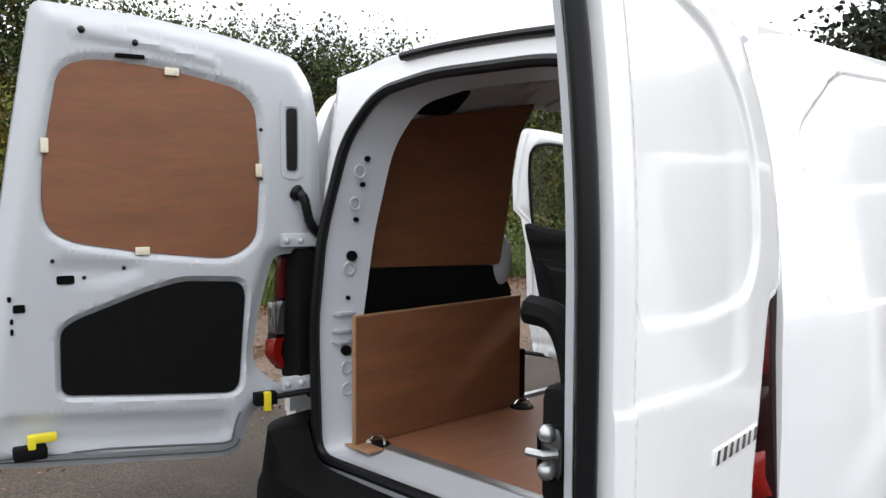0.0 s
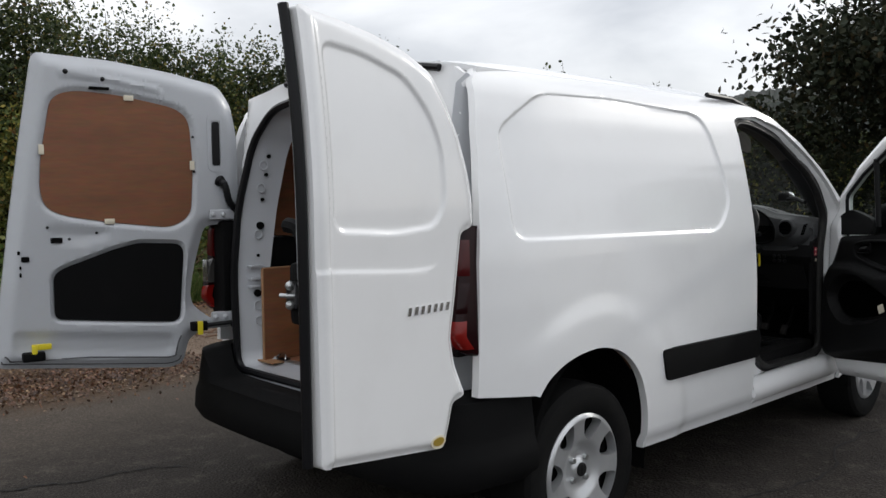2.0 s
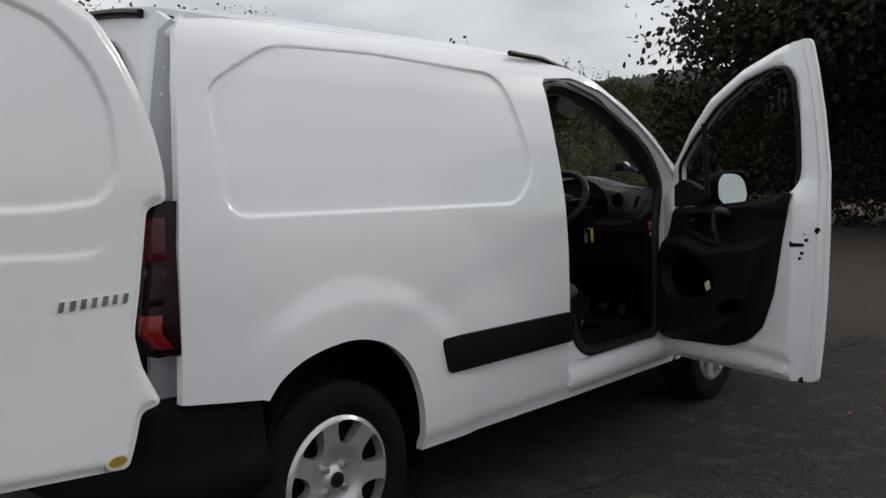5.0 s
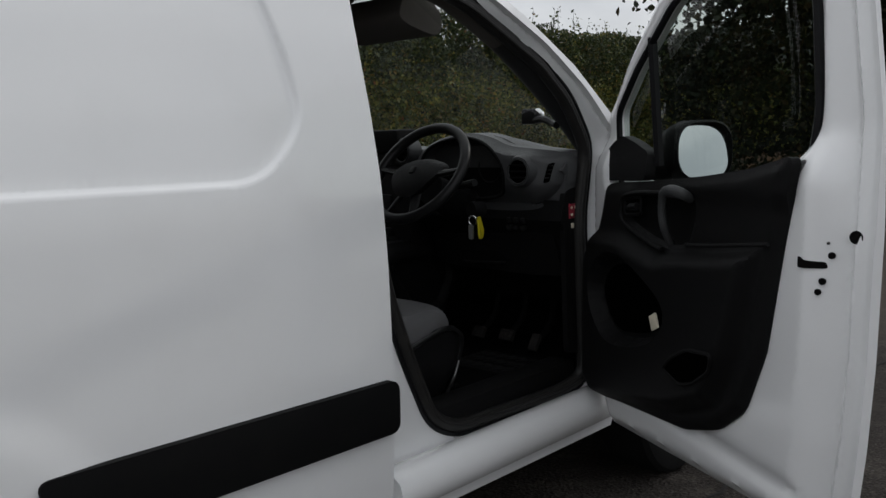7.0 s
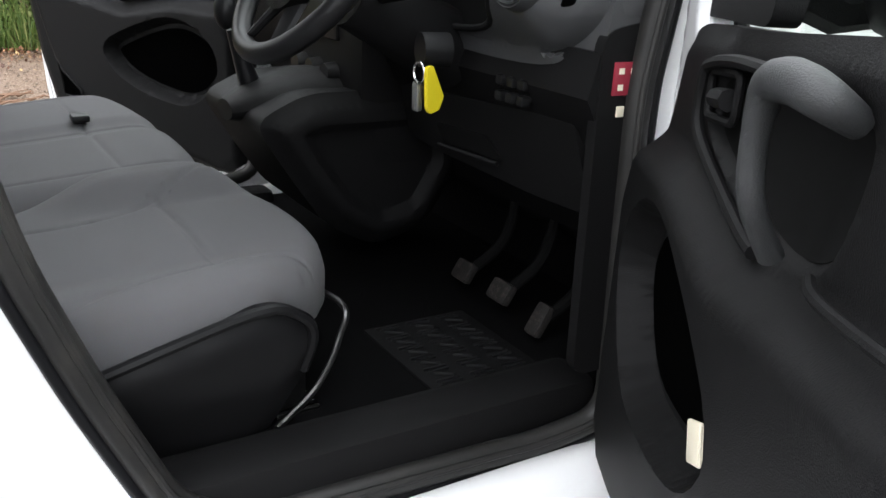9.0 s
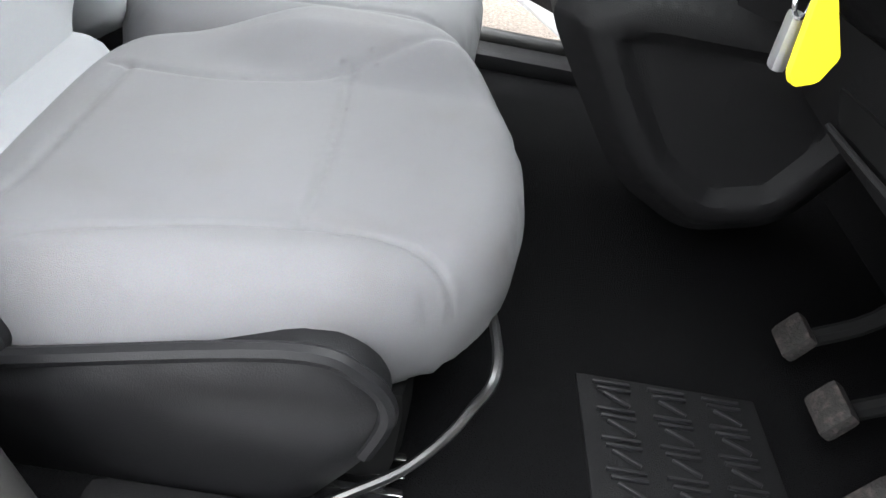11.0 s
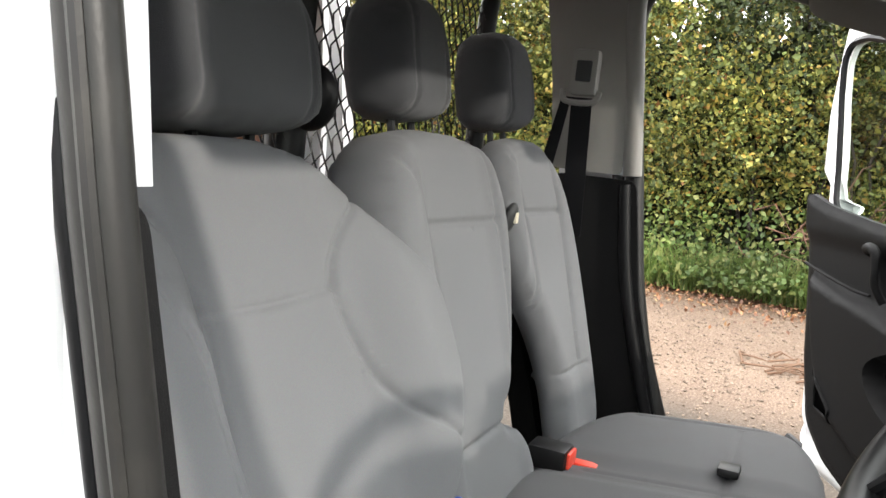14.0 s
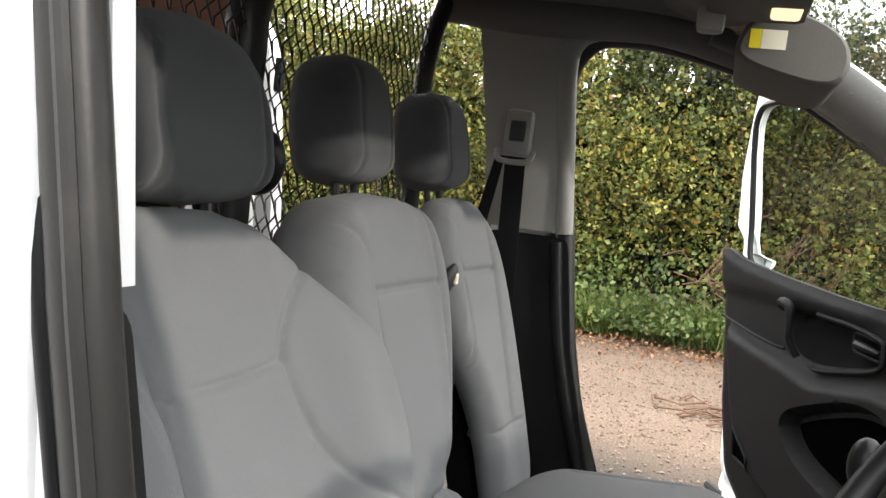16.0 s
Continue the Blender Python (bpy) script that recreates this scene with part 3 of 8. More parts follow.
# sills, B-pillars and A-pillars of the cab
for sx in (-1, 1):
    bm = bmesh.new()
    tube(bm, [Vector((sx * side_x(np.array([y]), np.array([0.37]))[0] - sx * 0.06, y, 0.375)) for y in np.linspace(1.30, 2.27, 8)], 0.062, 10)
    part("sill", bm, PAINT, van, "white door sill")
    loop = [Vector((sx * float(seal_x(z)) * (1 + 0.045 * min(1, max(0, (y - 1.9) / 0.3))), y, z)) for y, z in shift(SEAL_LINE, 0.004)]
    seal = part("door_seal", tube(bmesh.new(), loop, 0.020, 14, closed=True), SEAL_GREY, van, "worn black rubber seal round the front door opening")
    part("seal_bead", tube(bmesh.new(), [Vector((sx * (float(seal_x(z)) * (1 + 0.045 * min(1, max(0, (y - 1.9) / 0.3))) + 0.017), y, z)) for y, z in shift(SEAL_LINE, -0.004)], 0.0055, 8, closed=True), SEAL_GREY, seal)
    loop = [Vector((sx * (float(seal_x(z)) * (1 + 0.045 * min(1, max(0, (y - 1.9) / 0.3))) + 0.006), y, z)) for y, z in shift(SEAL_LINE, 0.026)]
    part("seal_lip", tube(bmesh.new(), loop, 0.008, 10, closed=True), RUBBER, van)
    bm = sheet(shift(DOOR_HOLE, 0.012), [SEAL_LINE], 0.016, lambda y, z: np.stack([sx * (side_x(y, z) - 0.020 - (side_x(y, z) - 0.025 - seal_x(z) * (1 + 0.045 * np.clip((y - 1.9) / 0.3, 0, 1))) * ease(edge_distance(y, z, DOOR_HOLE) / 0.035) + 0.012 * ease((0.40 - z) / 0.04)), y, z], 1), (-sx * 0.012, 0, 0), extra=[shift(DOOR_HOLE, -0.006), shift(DOOR_HOLE, -0.012), shift(DOOR_HOLE, -0.018), shift(DOOR_HOLE, -0.024), shift(DOOR_HOLE, -0.031)])
    part("door_aperture", bm, PAINT, van, "white recessed door aperture")
    bm = sheet(rounded([(0.787, 0.897), (0.785, 0.980), (0.828, 0.980), (0.828, 0.897)], 0.014), [], 0.010, lambda x, z: np.stack([sx * x, 1.2985 - 0.33 * (x - 0.784), z], 1), (0, -0.012, 0))
    plate = part("striker_plate", bm, ZINC, van, "zinc striker plate with a pin and two bolts")
    part("striker_pin", tube(bmesh.new(), [(sx * 0.814, 1.280, 0.942), (sx * 0.813, 1.300, 0.944), (sx * 0.810, 1.316, 0.949), (sx * 0.806, 1.334, 0.954)], [0.011, 0.0085, 0.006, 0.0045], 10), CHROME, plate)
    for dz in (-0.024, 0.026):
        bm = bmesh.new()
        bmesh.ops.create_cone(bm, cap_ends=True, segments=16, radius1=0.0115, radius2=0.0095, depth=0.012, matrix=Matrix.Translation((sx * 0.804, 1.294, 0.940 + dz)) @ Euler((radians(-90), 0, 0)).to_matrix().to_4x4())
        bolt = part("striker_bolt", bm, ZINC, plate)
        if dz > 0:
            bm = bmesh.new()
            bmesh.ops.create_uvsphere(bm, u_segments=10, v_segments=6, radius=0.004, matrix=Matrix.Translation((sx * 0.804, 1.299, 0.940 + dz)))
            part("paint_mark", bm, BLUE, bolt, "blue paint mark")
    # pillar box behind the front door opening: painted face, dark lower lining, pale upper lining
    bm = sheet([(1.27, 0.47), (1.26, 0.95), (1.25, 1.3), (1.25, 1.66), (1.12, 1.66), (1.14, 1.2), (1.16, 0.47)], [], 0.05,
               lambda y, z: np.stack([sx * (side_x(y, z) - 0.034), y, z], 1), (-sx * 0.03, 0, 0))
    part("pillar", bm, PAINT_IN_SHADE, van, "white painted door pillar")
    bm = sheet(rounded([(1.51, 0.50), (1.44, 0.68), (1.365, 0.95), (1.322, 1.205), (1.14, 1.205), (1.13, 0.50)], 0.02), [], 0.04,
               lambda y, z: np.stack([sx * (seal_x(z) - 0.028 - 0.02 * ease((1.24 - y) / 0.1)), y, z], 1), (sx * 0.03, 0, 0))
    part("pillar_trim", bm, TRIM, van, "charcoal lower pillar lining")
    part("trim_edge", tube(bmesh.new(), catmull([Vector((sx * (float(seal_x(z)) - 0.030), y, z)) for y, z in ((1.485, 0.52), (1.415, 0.70), (1.338, 0.96), (1.298, 1.195))], 6), 0.014, 10), SEAT_PLASTIC, van, "rounded edge of the pillar lining")
    bm = sheet(rounded([(1.290, 1.215), (1.268, 1.66), (1.26, 1.72), (1.06, 1.74), (1.13, 1.215)], 0.015), [], 0.04,
               lambda y, z: np.stack([sx * (seal_x(z) - 0.040), y, z], 1), (sx * 0.03, 0, 0))
    part("pillar_trim", bm, PILLAR, van, "pale grey upper pillar lining")
    bm = sheet([(1.318, 1.215), (1.295, 1.45), (1.285, 1.62), (1.225, 1.64), (1.245, 1.215)] if sx > 0 else [(1.318, 1.215), (1.304, 1.36), (1.300, 1.42), (1.280, 1.42), (1.283, 1.215)], [], 0.02,
               lambda y, z: np.stack([sx * (seal_x(z) - 0.036), y, z], 1), (sx * 0.02, 0, 0))
    part("pillar_strip", bm, PAINT_IN_SHADE, van, "bare white painted pillar edge")
    if sx < 0:
        pts = [Vector((sx * (float(seal_x(z)) - 0.030), y, z)) for y, z in ((1.312, 1.215), (1.288, 1.42), (1.276, 1.57), (1.290, 1.635), (1.345, 1.662), (1.46, 1.660), (1.61, 1.628), (1.74, 1.585))]
        part("pillar_edge", tube(bmesh.new(), catmull(pts, 6), 0.021, 12), PILLAR, van, "rounded pale edge of the upper lining")
    # rounded headliner edge over the door opening
    pts = [Vector((sx * (float(seal_x(z)) - 0.045), y, z)) for y, z in ((1.00, 1.70), (1.16, 1.685), (1.30, 1.682), (1.46, 1.682), (1.61, 1.650), (1.74, 1.607), (1.90, 1.52))]
    part("header_trim", tube(bmesh.new(), catmull(pts, 5), 0.046, 14), HEADLINER, van, "rounded headliner edge over the door")
    # A-pillar lining
    bm = tube(bmesh.new(), catmull([(sx * 0.650, 1.58, 1.685), (0.690 if sx > 0 else -0.668, 1.72, 1.630), (0.712 if sx > 0 else -0.690, 1.95, 1.488), (0.740 if sx > 0 else -0.720, 2.20, 1.290), (sx * 0.740, 2.36, 1.150)], 4), 0.050 if sx < 0 else 0.038, 12)
    part("pillar_lining", bm, TRIM_GREY, van, "grey windscreen pillar lining")

# rubbing strip, wheel arch liner
for sx in (-1, 1):
    bm = sheet(rounded([(0.455, 0.702), (0.488, 0.573), (1.262, 0.566), (1.262, 0.690)] if sx > 0 else [(-0.2, 0.70), (-0.2, 0.56), (0.40, 0.56), (0.40, 0.69)], 0.025), [], 0.03,
               lambda y, z: np.stack([sx * (side_x(y, z) + 0.012 + 0.010 * ease((0.12 - np.abs(z - 0.625)) / 0.09)), y, z], 1), (-sx * 0.03, 0, 0))
    part("rubbing_strip", bm, PLASTIC, van, "black plastic rubbing strip")
    for cy in (ARCH[0], 2.77):
        bm = bmesh.new()
        pr = [(0.44, sx * 0.62), (0.44, sx * 0.865), (0.425, sx * 0.875)]
        rings = [[bm.verts.new((x, cy + r * 0.80 * math.cos(a), ARCH[1] + r * 0.985 * math.sin(a))) for a in np.linspace(-0.25, math.pi + 0.25, 25)] for r, x in pr]
        for a, b in zip(rings, rings[1:]):
            for j in range(24):
                bm.faces.new((a[j], a[j + 1], b[j + 1], b[j]))
        v = bm.verts.new((sx * 0.62, cy, ARCH[1]))
        for j in range(24):
            bm.faces.new((rings[0][j], rings[0][j + 1], v))
        part("arch_liner", bm, DARK, van, "black wheel arch liner", sharp=0)
    bm = bmesh.new()
    box(bm, (min(sx * 0.665, sx * 0.762), 1.50, 0.39), (max(sx * 0.665, sx * 0.762), 2.20, 0.515 if sx > 0 else 0.440), 0.02)
    part("sill_cover", bm, TRIM, van, "black plastic sill cover")

# underside
bm = bmesh.new()
box(bm, (-0.70, -0.45, 0.30), (0.70, 3.2, 0.385), 0.03)
part("underbody", bm, DARK, van)
bm = bmesh.new()
tube(bm, [(-0.7, 0, 0.317), (0.7, 0, 0.317)], 0.045, 10)
part("rear_axle", bm, DARK, van)

# rear bumper: loft of sections along the plan
def loft(bm, sections, cap=True):
    rows = [[bm.verts.new(p) for p in s] for s in sections]
    n = len(rows[0])
    for a, b in zip(rows, rows[1:]):
        for j in range(n):
            bm.faces.new((a[j], a[(j + 1) % n], b[(j + 1) % n], b[j]))
    if cap:
        bm.faces.new(rows[0][::-1])
        bm.faces.new(rows[-1])
    bmesh.ops.recalc_face_normals(bm, faces=bm.faces)
    return bm


plan = catmull([(-0.895, -0.27, 1), (-0.885, -0.42, 1), (-0.845, -0.60, 1), (-0.72, -0.70, 0.9), (-0.50, -0.735, 0), (0, -0.75, 0), (0.50, -0.735, 0), (0.72, -0.70, 0.9), (0.845, -0.60, 1), (0.885, -0.42, 1), (0.895, -0.27, 1)], 6)
secs = []
for i, p in enumerate(plan):
    a, b = plan[max(0, i - 1)], plan[min(len(plan) - 1, i + 1)]
    d = Vector((b.x - a.x, b.y - a.y, 0)).normalized()
    inw = Vector((-d.y, d.x, 0))
    k = ease(np.array([p.z]))[0]
    top = 0.555 + 0.105 * k
    prof = [(0.16, 0.36), (0.07, 0.345), (0.025, 0.36), (0.0, 0.40), (0.005, 0.47), (0.02, 0.505), (0.022, 0.53), (0.05 - 0.012 * k, top - 0.012), (0.075, top), (0.16, top)]
    secs.append([Vector((p.x, p.y, z)) + inw * o for o, z in prof])
part("rear_bumper", loft(bmesh.new(), secs), PLASTIC, van, "black textured plastic rear bumper")

# tail lamps: a housing that wraps from the side round to the rear, with three lenses on its corner
LAMP_Z = [0.800, 0.815, 0.87, 0.93, 0.98, 1.05, 1.20, 1.222, 1.226]
LAMP_BACK = [-0.520, -0.566, -0.607, -0.600, -0.590, -0.578, -0.570, -0.560, -0.530]


def lamp_section(sx, z, grow=0.0, wrap=1.0):
    xs = 0.846 - 0.026 * min(1, max(0, (z - 0.80) / 0.42)) + grow
    yb = float(np.interp(z, LAMP_Z, LAMP_BACK)) - grow
    side, rear = -0.475 if wrap == 1.0 else yb + 0.045, 0.058 if wrap == 1.0 else 0.062
    pts = [(xs, side), (xs, yb + 0.040), (xs - 0.005, yb + 0.020), (xs - 0.016, yb + 0.006), (xs - 0.032, yb), (xs - rear, yb + 0.010), (xs - rear, yb + 0.04), (xs - 0.05, -0.475 if wrap == 1.0 else yb + 0.05)]
    return [Vector((sx * x, y, z)) for x, y in pts]


for sx in (-1, 1):
    lamp = part("tail_lamp", loft(bmesh.new(), [lamp_section(sx, z) for z in (0.800, 0.806, 0.82, 0.845, 0.87, 0.90, 0.93, 0.98, 1.05, 1.12, 1.20, 1.216, 1.222)]), LAMP_DARK, van, "glossy dark red tail lamp cluster")
    bm = bmesh.new()
    box(bm, (min(sx * 0.690, sx * 0.800), -0.560, 0.795), (max(sx * 0.690, sx * 0.800), -0.40, 1.215), 0.012)
    part("lamp_housing", bm, PLASTIC, lamp, "black plastic lamp housing")
    for z0, z1, mt, lb in ((0.822, 0.925, LAMP_ORANGE, "bright red round lower lens"), (0.938, 1.045, LAMP_CLEAR if sx < 0 else LAMP_DARK, "clear ribbed middle lens" if sx < 0 else "dark red ribbed middle lens"), (1.056, 1.185, LAMP_RED, "red upper lens")):
        rows = []
        for k in np.linspace(0, 1, 9):
            z, g = z0 + (z1 - z0) * k, 0.0045 * math.sqrt(max(0.0, 1 - (2 * k - 1) ** 4)) - 0.0015
            rows.append(lamp_section(sx, z, g, 0.5))
        lens = part("lens", loft(bmesh.new(), rows), mt, lamp, lb)
        if mt is LAMP_CLEAR:
            for i in range(5):
                y0 = float(np.interp((z0 + z1) / 2, LAMP_Z, LAMP_BACK)) - 0.006
                bm = bmesh.new()
                box(bm, (sx * (0.780 + i * 0.009) - 0.0015, y0 - 0.001, z0 + 0.006), (sx * (0.780 + i * 0.009) + 0.0015, y0 + 0.006, z1 - 0.006), 0.001)
                part("lens_rib", bm, CHROME, lens)

# wheels
def wheel(x, y, steer=0):
    w = part("tyre", lathe(bmesh.new(), [(0.205, -0.085), (0.225, -0.098), (0.270, -0.103), (0.300, -0.096), (0.314, -0.080), (0.317, -0.03), (0.317, 0.03), (0.314, 0.080), (0.300, 0.096), (0.270, 0.103), (0.225, 0.098), (0.205, 0.085)], 64), TYRE, None, "", 30)
    holes = []
    for i in range(7):
        a0 = 2 * math.pi * i / 7 + 0.395
        pts = [(0.113, -0.07), (0.113, 0.07), (0.130, 0.21), (0.160, 0.265), (0.190, 0.275), (0.194, 0.20), (0.195, 0.0), (0.194, -0.20), (0.190, -0.275), (0.160, -0.265), (0.130, -0.21)]
        holes.append(chaikin([(r * math.cos(a0 + a), r * math.sin(a0 + a)) for r, a in pts], 2))
    circle = [(0.208 * math.cos(a), 0.208 * math.sin(a)) for a in np.linspace(0, 2 * math.pi, 72, endpoint=False)]

    def dish(u, v):
        r = np.hypot(u, v)
        h = np.interp(r, [0, 0.03, 0.045, 0.075, 0.11, 0.17, 0.195, 0.208], [0.080, 0.080, 0.066, 0.070, 0.086, 0.094, 0.100, 0.090])
        return np.stack([h, u, v], 1)
    cap = part("wheel_cover", sheet(circle, holes, 0.009, dish, lambda u, v: np.stack([-0.018 - 0.022 * np.interp(np.hypot(u, v), [0.1, 0.14], [0, 1]), 0 * u, 0 * u], 1)), SILVER, None, "silver seven-spoke wheel cover", 50)
    bm = bmesh.new()
    bmesh.ops.create_cone(bm, cap_ends=True, segments=40, radius1=0.20, radius2=0.20, depth=0.02, matrix=Matrix.Translation((0.035, 0, 0)) @ Euler((0, radians(90), 0)).to_matrix().to_4x4())
    rim = part("rim", bm, DARK, None, "dark steel rim")
    bm = bmesh.new()
    bmesh.ops.create_cone(bm, cap_ends=True, segments=24, radius1=0.026, radius2=0.024, depth=0.006, matrix=Matrix.Translation((0.084, 0, 0)) @ Euler((0, radians(90), 0)).to_matrix().to_4x4())
    box(bm, (0.085, -0.006, -0.016), (0.0885, 0.008, 0.018), 0.002)
    badge = part("centre_badge", bm, PLASTIC_SMOOTH, None, "black centre badge")
    nuts = []
    for i in range(4):
        a = math.pi / 4 + i * math.pi / 2
        bm = bmesh.new()
        bmesh.ops.create_cone(bm, cap_ends=True, segments=12, radius1=0.012, radius2=0.010, depth=0.012, matrix=Matrix.Translation((0.074, 0.052 * math.cos(a), 0.052 * math.sin(a))) @ Euler((0, radians(90), 0)).to_matrix().to_4x4())
        nuts.append(part("wheel_nut", bm, STEEL, None))
    hub = new("wheel")
    hub.parent = van
    for o in (w, cap, rim, badge, *nuts):
        o.parent = hub
    hub.matrix_basis = pose(x, y, 0.317, 0, 0, steer)
    return hub


wheel(0.785, 0, 0)
wheel(0.765, 2.728, 3)
wheel(-0.785, 0, 180)
wheel(-0.765, 2.728, 183)

# front end: wings, bonnet, windscreen, bumper
for sx in (-1, 1):
    line = [(2.29, 0.30), (2.385, 0.32), (2.40, 0.48), (2.46, 0.62), (2.58, 0.72), (2.73, 0.755), (2.88, 0.72), (3.0, 0.62), (3.06, 0.50), (3.45, 0.50), (3.42, 0.80), (3.25, 0.93), (2.75, 1.06), (2.30, 1.18)]
    part("front_wing", sheet(line, [], 0.06, side_fn(sx, False), (-sx * 0.02, 0, 0)), PAINT, van, "white front wing")
bm = sheet([(-0.80, 2.42), (0.80, 2.42), (0.72, 3.2), (0.5, 3.42), (0, 3.50), (-0.5, 3.42), (-0.72, 3.2)], [], 0.08,
           lambda x, y: np.stack([x, y, 1.14 - 0.10 * np.abs(x / 0.8) ** 3 - 0.33 * np.clip((y - 2.42) / 1.08, 0, 1) ** 2], 1), (0, 0, -0.02))
part("bonnet", bm, PAINT, van, "white bonnet")
secs = []
for x, y in [(-0.86, 3.06), (-0.82, 3.3), (-0.6, 3.52), (0, 3.62), (0.6, 3.52), (0.82, 3.3), (0.86, 3.06)]:
    secs.append([Vector((x, y, 0.25)), Vector((x * 1.01, y + 0.04, 0.35)), Vector((x * 1.01, y + 0.04, 0.55)), Vector((x, y, 0.80)), Vector((x * 0.8, y - 0.3, 0.80)), Vector((x * 0.8, y - 0.3, 0.25))])
part("front_bumper", loft(bmesh.new(), secs), PLASTIC, van, "black front bumper")
screen = part("windscreen", sheet(rounded([(-0.74, 1.21), (-0.63, 1.70), (0.63, 1.70), (0.74, 1.21), (0, 1.13)], 0.04), [], 0.06,
              lambda x, z: np.stack([x, 2.62 - (z - 1.13) * 1.65 - 0.22 * (x / 0.74) ** 2, z], 1)), GLASS_SCREEN, van, "clear windscreen")
screen.visible_shadow = False
for sx in (-1, 1):   # outer windscreen pillars
    part("windscreen_pillar", tube(bmesh.new(), [(sx * 0.665, 1.52, 1.735), (sx * 0.69, 1.72, 1.66), (sx * 0.735, 2.0, 1.50), (sx * 0.78, 2.25, 1.315), (sx * 0.815, 2.42, 1.16)], [0.03, 0.035, 0.036, 0.036, 0.04], 8), PAINT, van, "white windscreen pillar")
    part("gutter", tube(bmesh.new(), [(sx * 0.722, 1.12, 1.765), (sx * 0.712, 1.35, 1.762), (sx * 0.695, 1.60, 1.725), (sx * 0.725, 1.85, 1.61)], 0.012, 6), RUBBER, van, "black roof gutter strip")


# ---- rear doors ----
def place(o, d):
    L = math.hypot(*d)
    d = (d[0] / L, d[1] / L)
    n = (-d[1], d[0])

    def at(u, v, w=0.0):
        return Vector((o[0] + d[0] * u + n[0] * w, o[1] + d[1] * u + n[1] * w, v))
    return at, (n[0], n[1], 0)


# wide left rear door, seen from its inner side
LO, LDIR = (-0.70, -0.41), (-0.22, -0.975)
ld_at, ld_n = place(LO, LDIR)          # ld_n points to the inner side (towards +x)
LD_LINE = rounded([(0.055, 1.30), (0.06, 1.60), (0.085, 1.735), (0.14, 1.815), (0.35, 1.862), (0.60, 1.897), (0.885, 1.912), (0.945, 1.55), (0.99, 1.25), (1.03, 0.95), (1.062, 0.648),
                   (0.69, 0.610), (0.38, 0.578), (0.322, 0.595), (0.295, 0.700), (0.225, 0.735), (0.10, 0.735), (0.10, 0.775), (0.19, 0.775), (0.275, 0.845), (0.285, 0.90), (0.268, 1.00), (0.24, 1.11), (0.212, 1.197), (0.10, 1.205)], 0.03)
LD_PLY = rounded([(0.878, 1.36), (0.868, 1.50), (0.825, 1.735), (0.74, 1.765), (0.556, 1.752), (0.33, 1.708), (0.275, 1.66), (0.262, 1.464), (0.275, 1.245), (0.36, 1.193), (0.614, 1.222), (0.80, 1.255), (0.86, 1.29)], 0.05)
LD_BLACK = rounded([(0.838, 0.830), (0.838, 1.01), (0.80, 1.037), (0.60, 1.108), (0.50, 1.132), (0.330, 1.122), (0.312, 1.09), (0.335, 0.80), (0.36, 0.782), (0.60, 0.805)], 0.03)
LD_SWAGE = rounded([(1.0, 0.72), (1.0, 0.80), (0.65, 0.765), (0.36, 0.735), (0.345, 0.65), (0.4, 0.625), (0.70, 0.65), (0.98, 0.685)], 0.03)
LD_BAR = rounded([(0.80, 1.815), (0.80, 1.855), (0.72, 1.858), (0.40, 1.80), (0.36, 1.755), (0.60, 1.795)], 0.02)
LD_RIB = rounded([(0.85, 1.145), (0.85, 1.215), (0.62, 1.20), (0.60, 1.165), (0.72, 1.13)], 0.025)


def ld_depth(u, v):
    h = 0.030 * ease(edge_distance(u, v, LD_LINE) / 0.05)
    h = h - 0.018 * well(u, v, shift(LD_PLY, 0.02), 0.025)
    h = h - 0.020 * well(u, v, shift(LD_BLACK, 0.018), 0.02)
    h = h - 0.014 * well(u, v, LD_SWAGE, 0.03) + 0.008 * well(u, v, LD_BAR, 0.015) - 0.010 * well(u, v, LD_RIB, 0.02)
    return h


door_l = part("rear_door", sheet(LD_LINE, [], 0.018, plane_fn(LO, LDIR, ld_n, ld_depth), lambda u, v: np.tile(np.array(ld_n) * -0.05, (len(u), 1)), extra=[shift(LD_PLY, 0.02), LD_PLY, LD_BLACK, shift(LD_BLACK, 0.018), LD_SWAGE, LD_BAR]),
              PAINT_IN_SHADE, van, "white rear door swung open, inner side showing")
ld_in = Vector(ld_n)
# added grey tubes for the dark shade lines of two pressed ridges
for inset, r in ((0.020, 0.003), (0.050, 0.0035)):
    bead = sorted([(u, v) for u, v in shift(LD_LINE, -inset) if v < 0.78 and u > 0.33])
    if len(bead) > 4:
        part("foot_ridge", tube(bmesh.new(), [Vector(ld_at(u, v)) + ld_in * (float(ld_depth(np.array([u]), np.array([v]))[0]) + 0.001) for u, v in bead], r, 6), RIDGE_GREY, door_l, "ridge along the door's foot, its shade in grey")
part("plywood_panel", sheet(LD_PLY, [], 0.05, plane_fn(LO, LDIR, ld_n, lambda u, v: 0.020 + 0 * u), tuple(ld_in * -0.006)), PLY, door_l, "reddish plywood window blank")
part("trim_panel", sheet(LD_BLACK, [], 0.05, plane_fn(LO, LDIR, ld_n, lambda u, v: 0.021 + 0 * u), tuple(ld_in * -0.008)), PLASTIC, door_l, "smooth black lower trim panel")
bm = sheet(rounded([(0.145, 1.462), (0.145, 1.655), (0.178, 1.655), (0.178, 1.462)], 0.012), [], 0.02, plane_fn(LO, LDIR, ld_n, lambda u, v: 0.036 + 0 * u), tuple(ld_in * -0.01))
part("slot_cover", bm, PLASTIC_SMOOTH, door_l, "black upright slot cover")
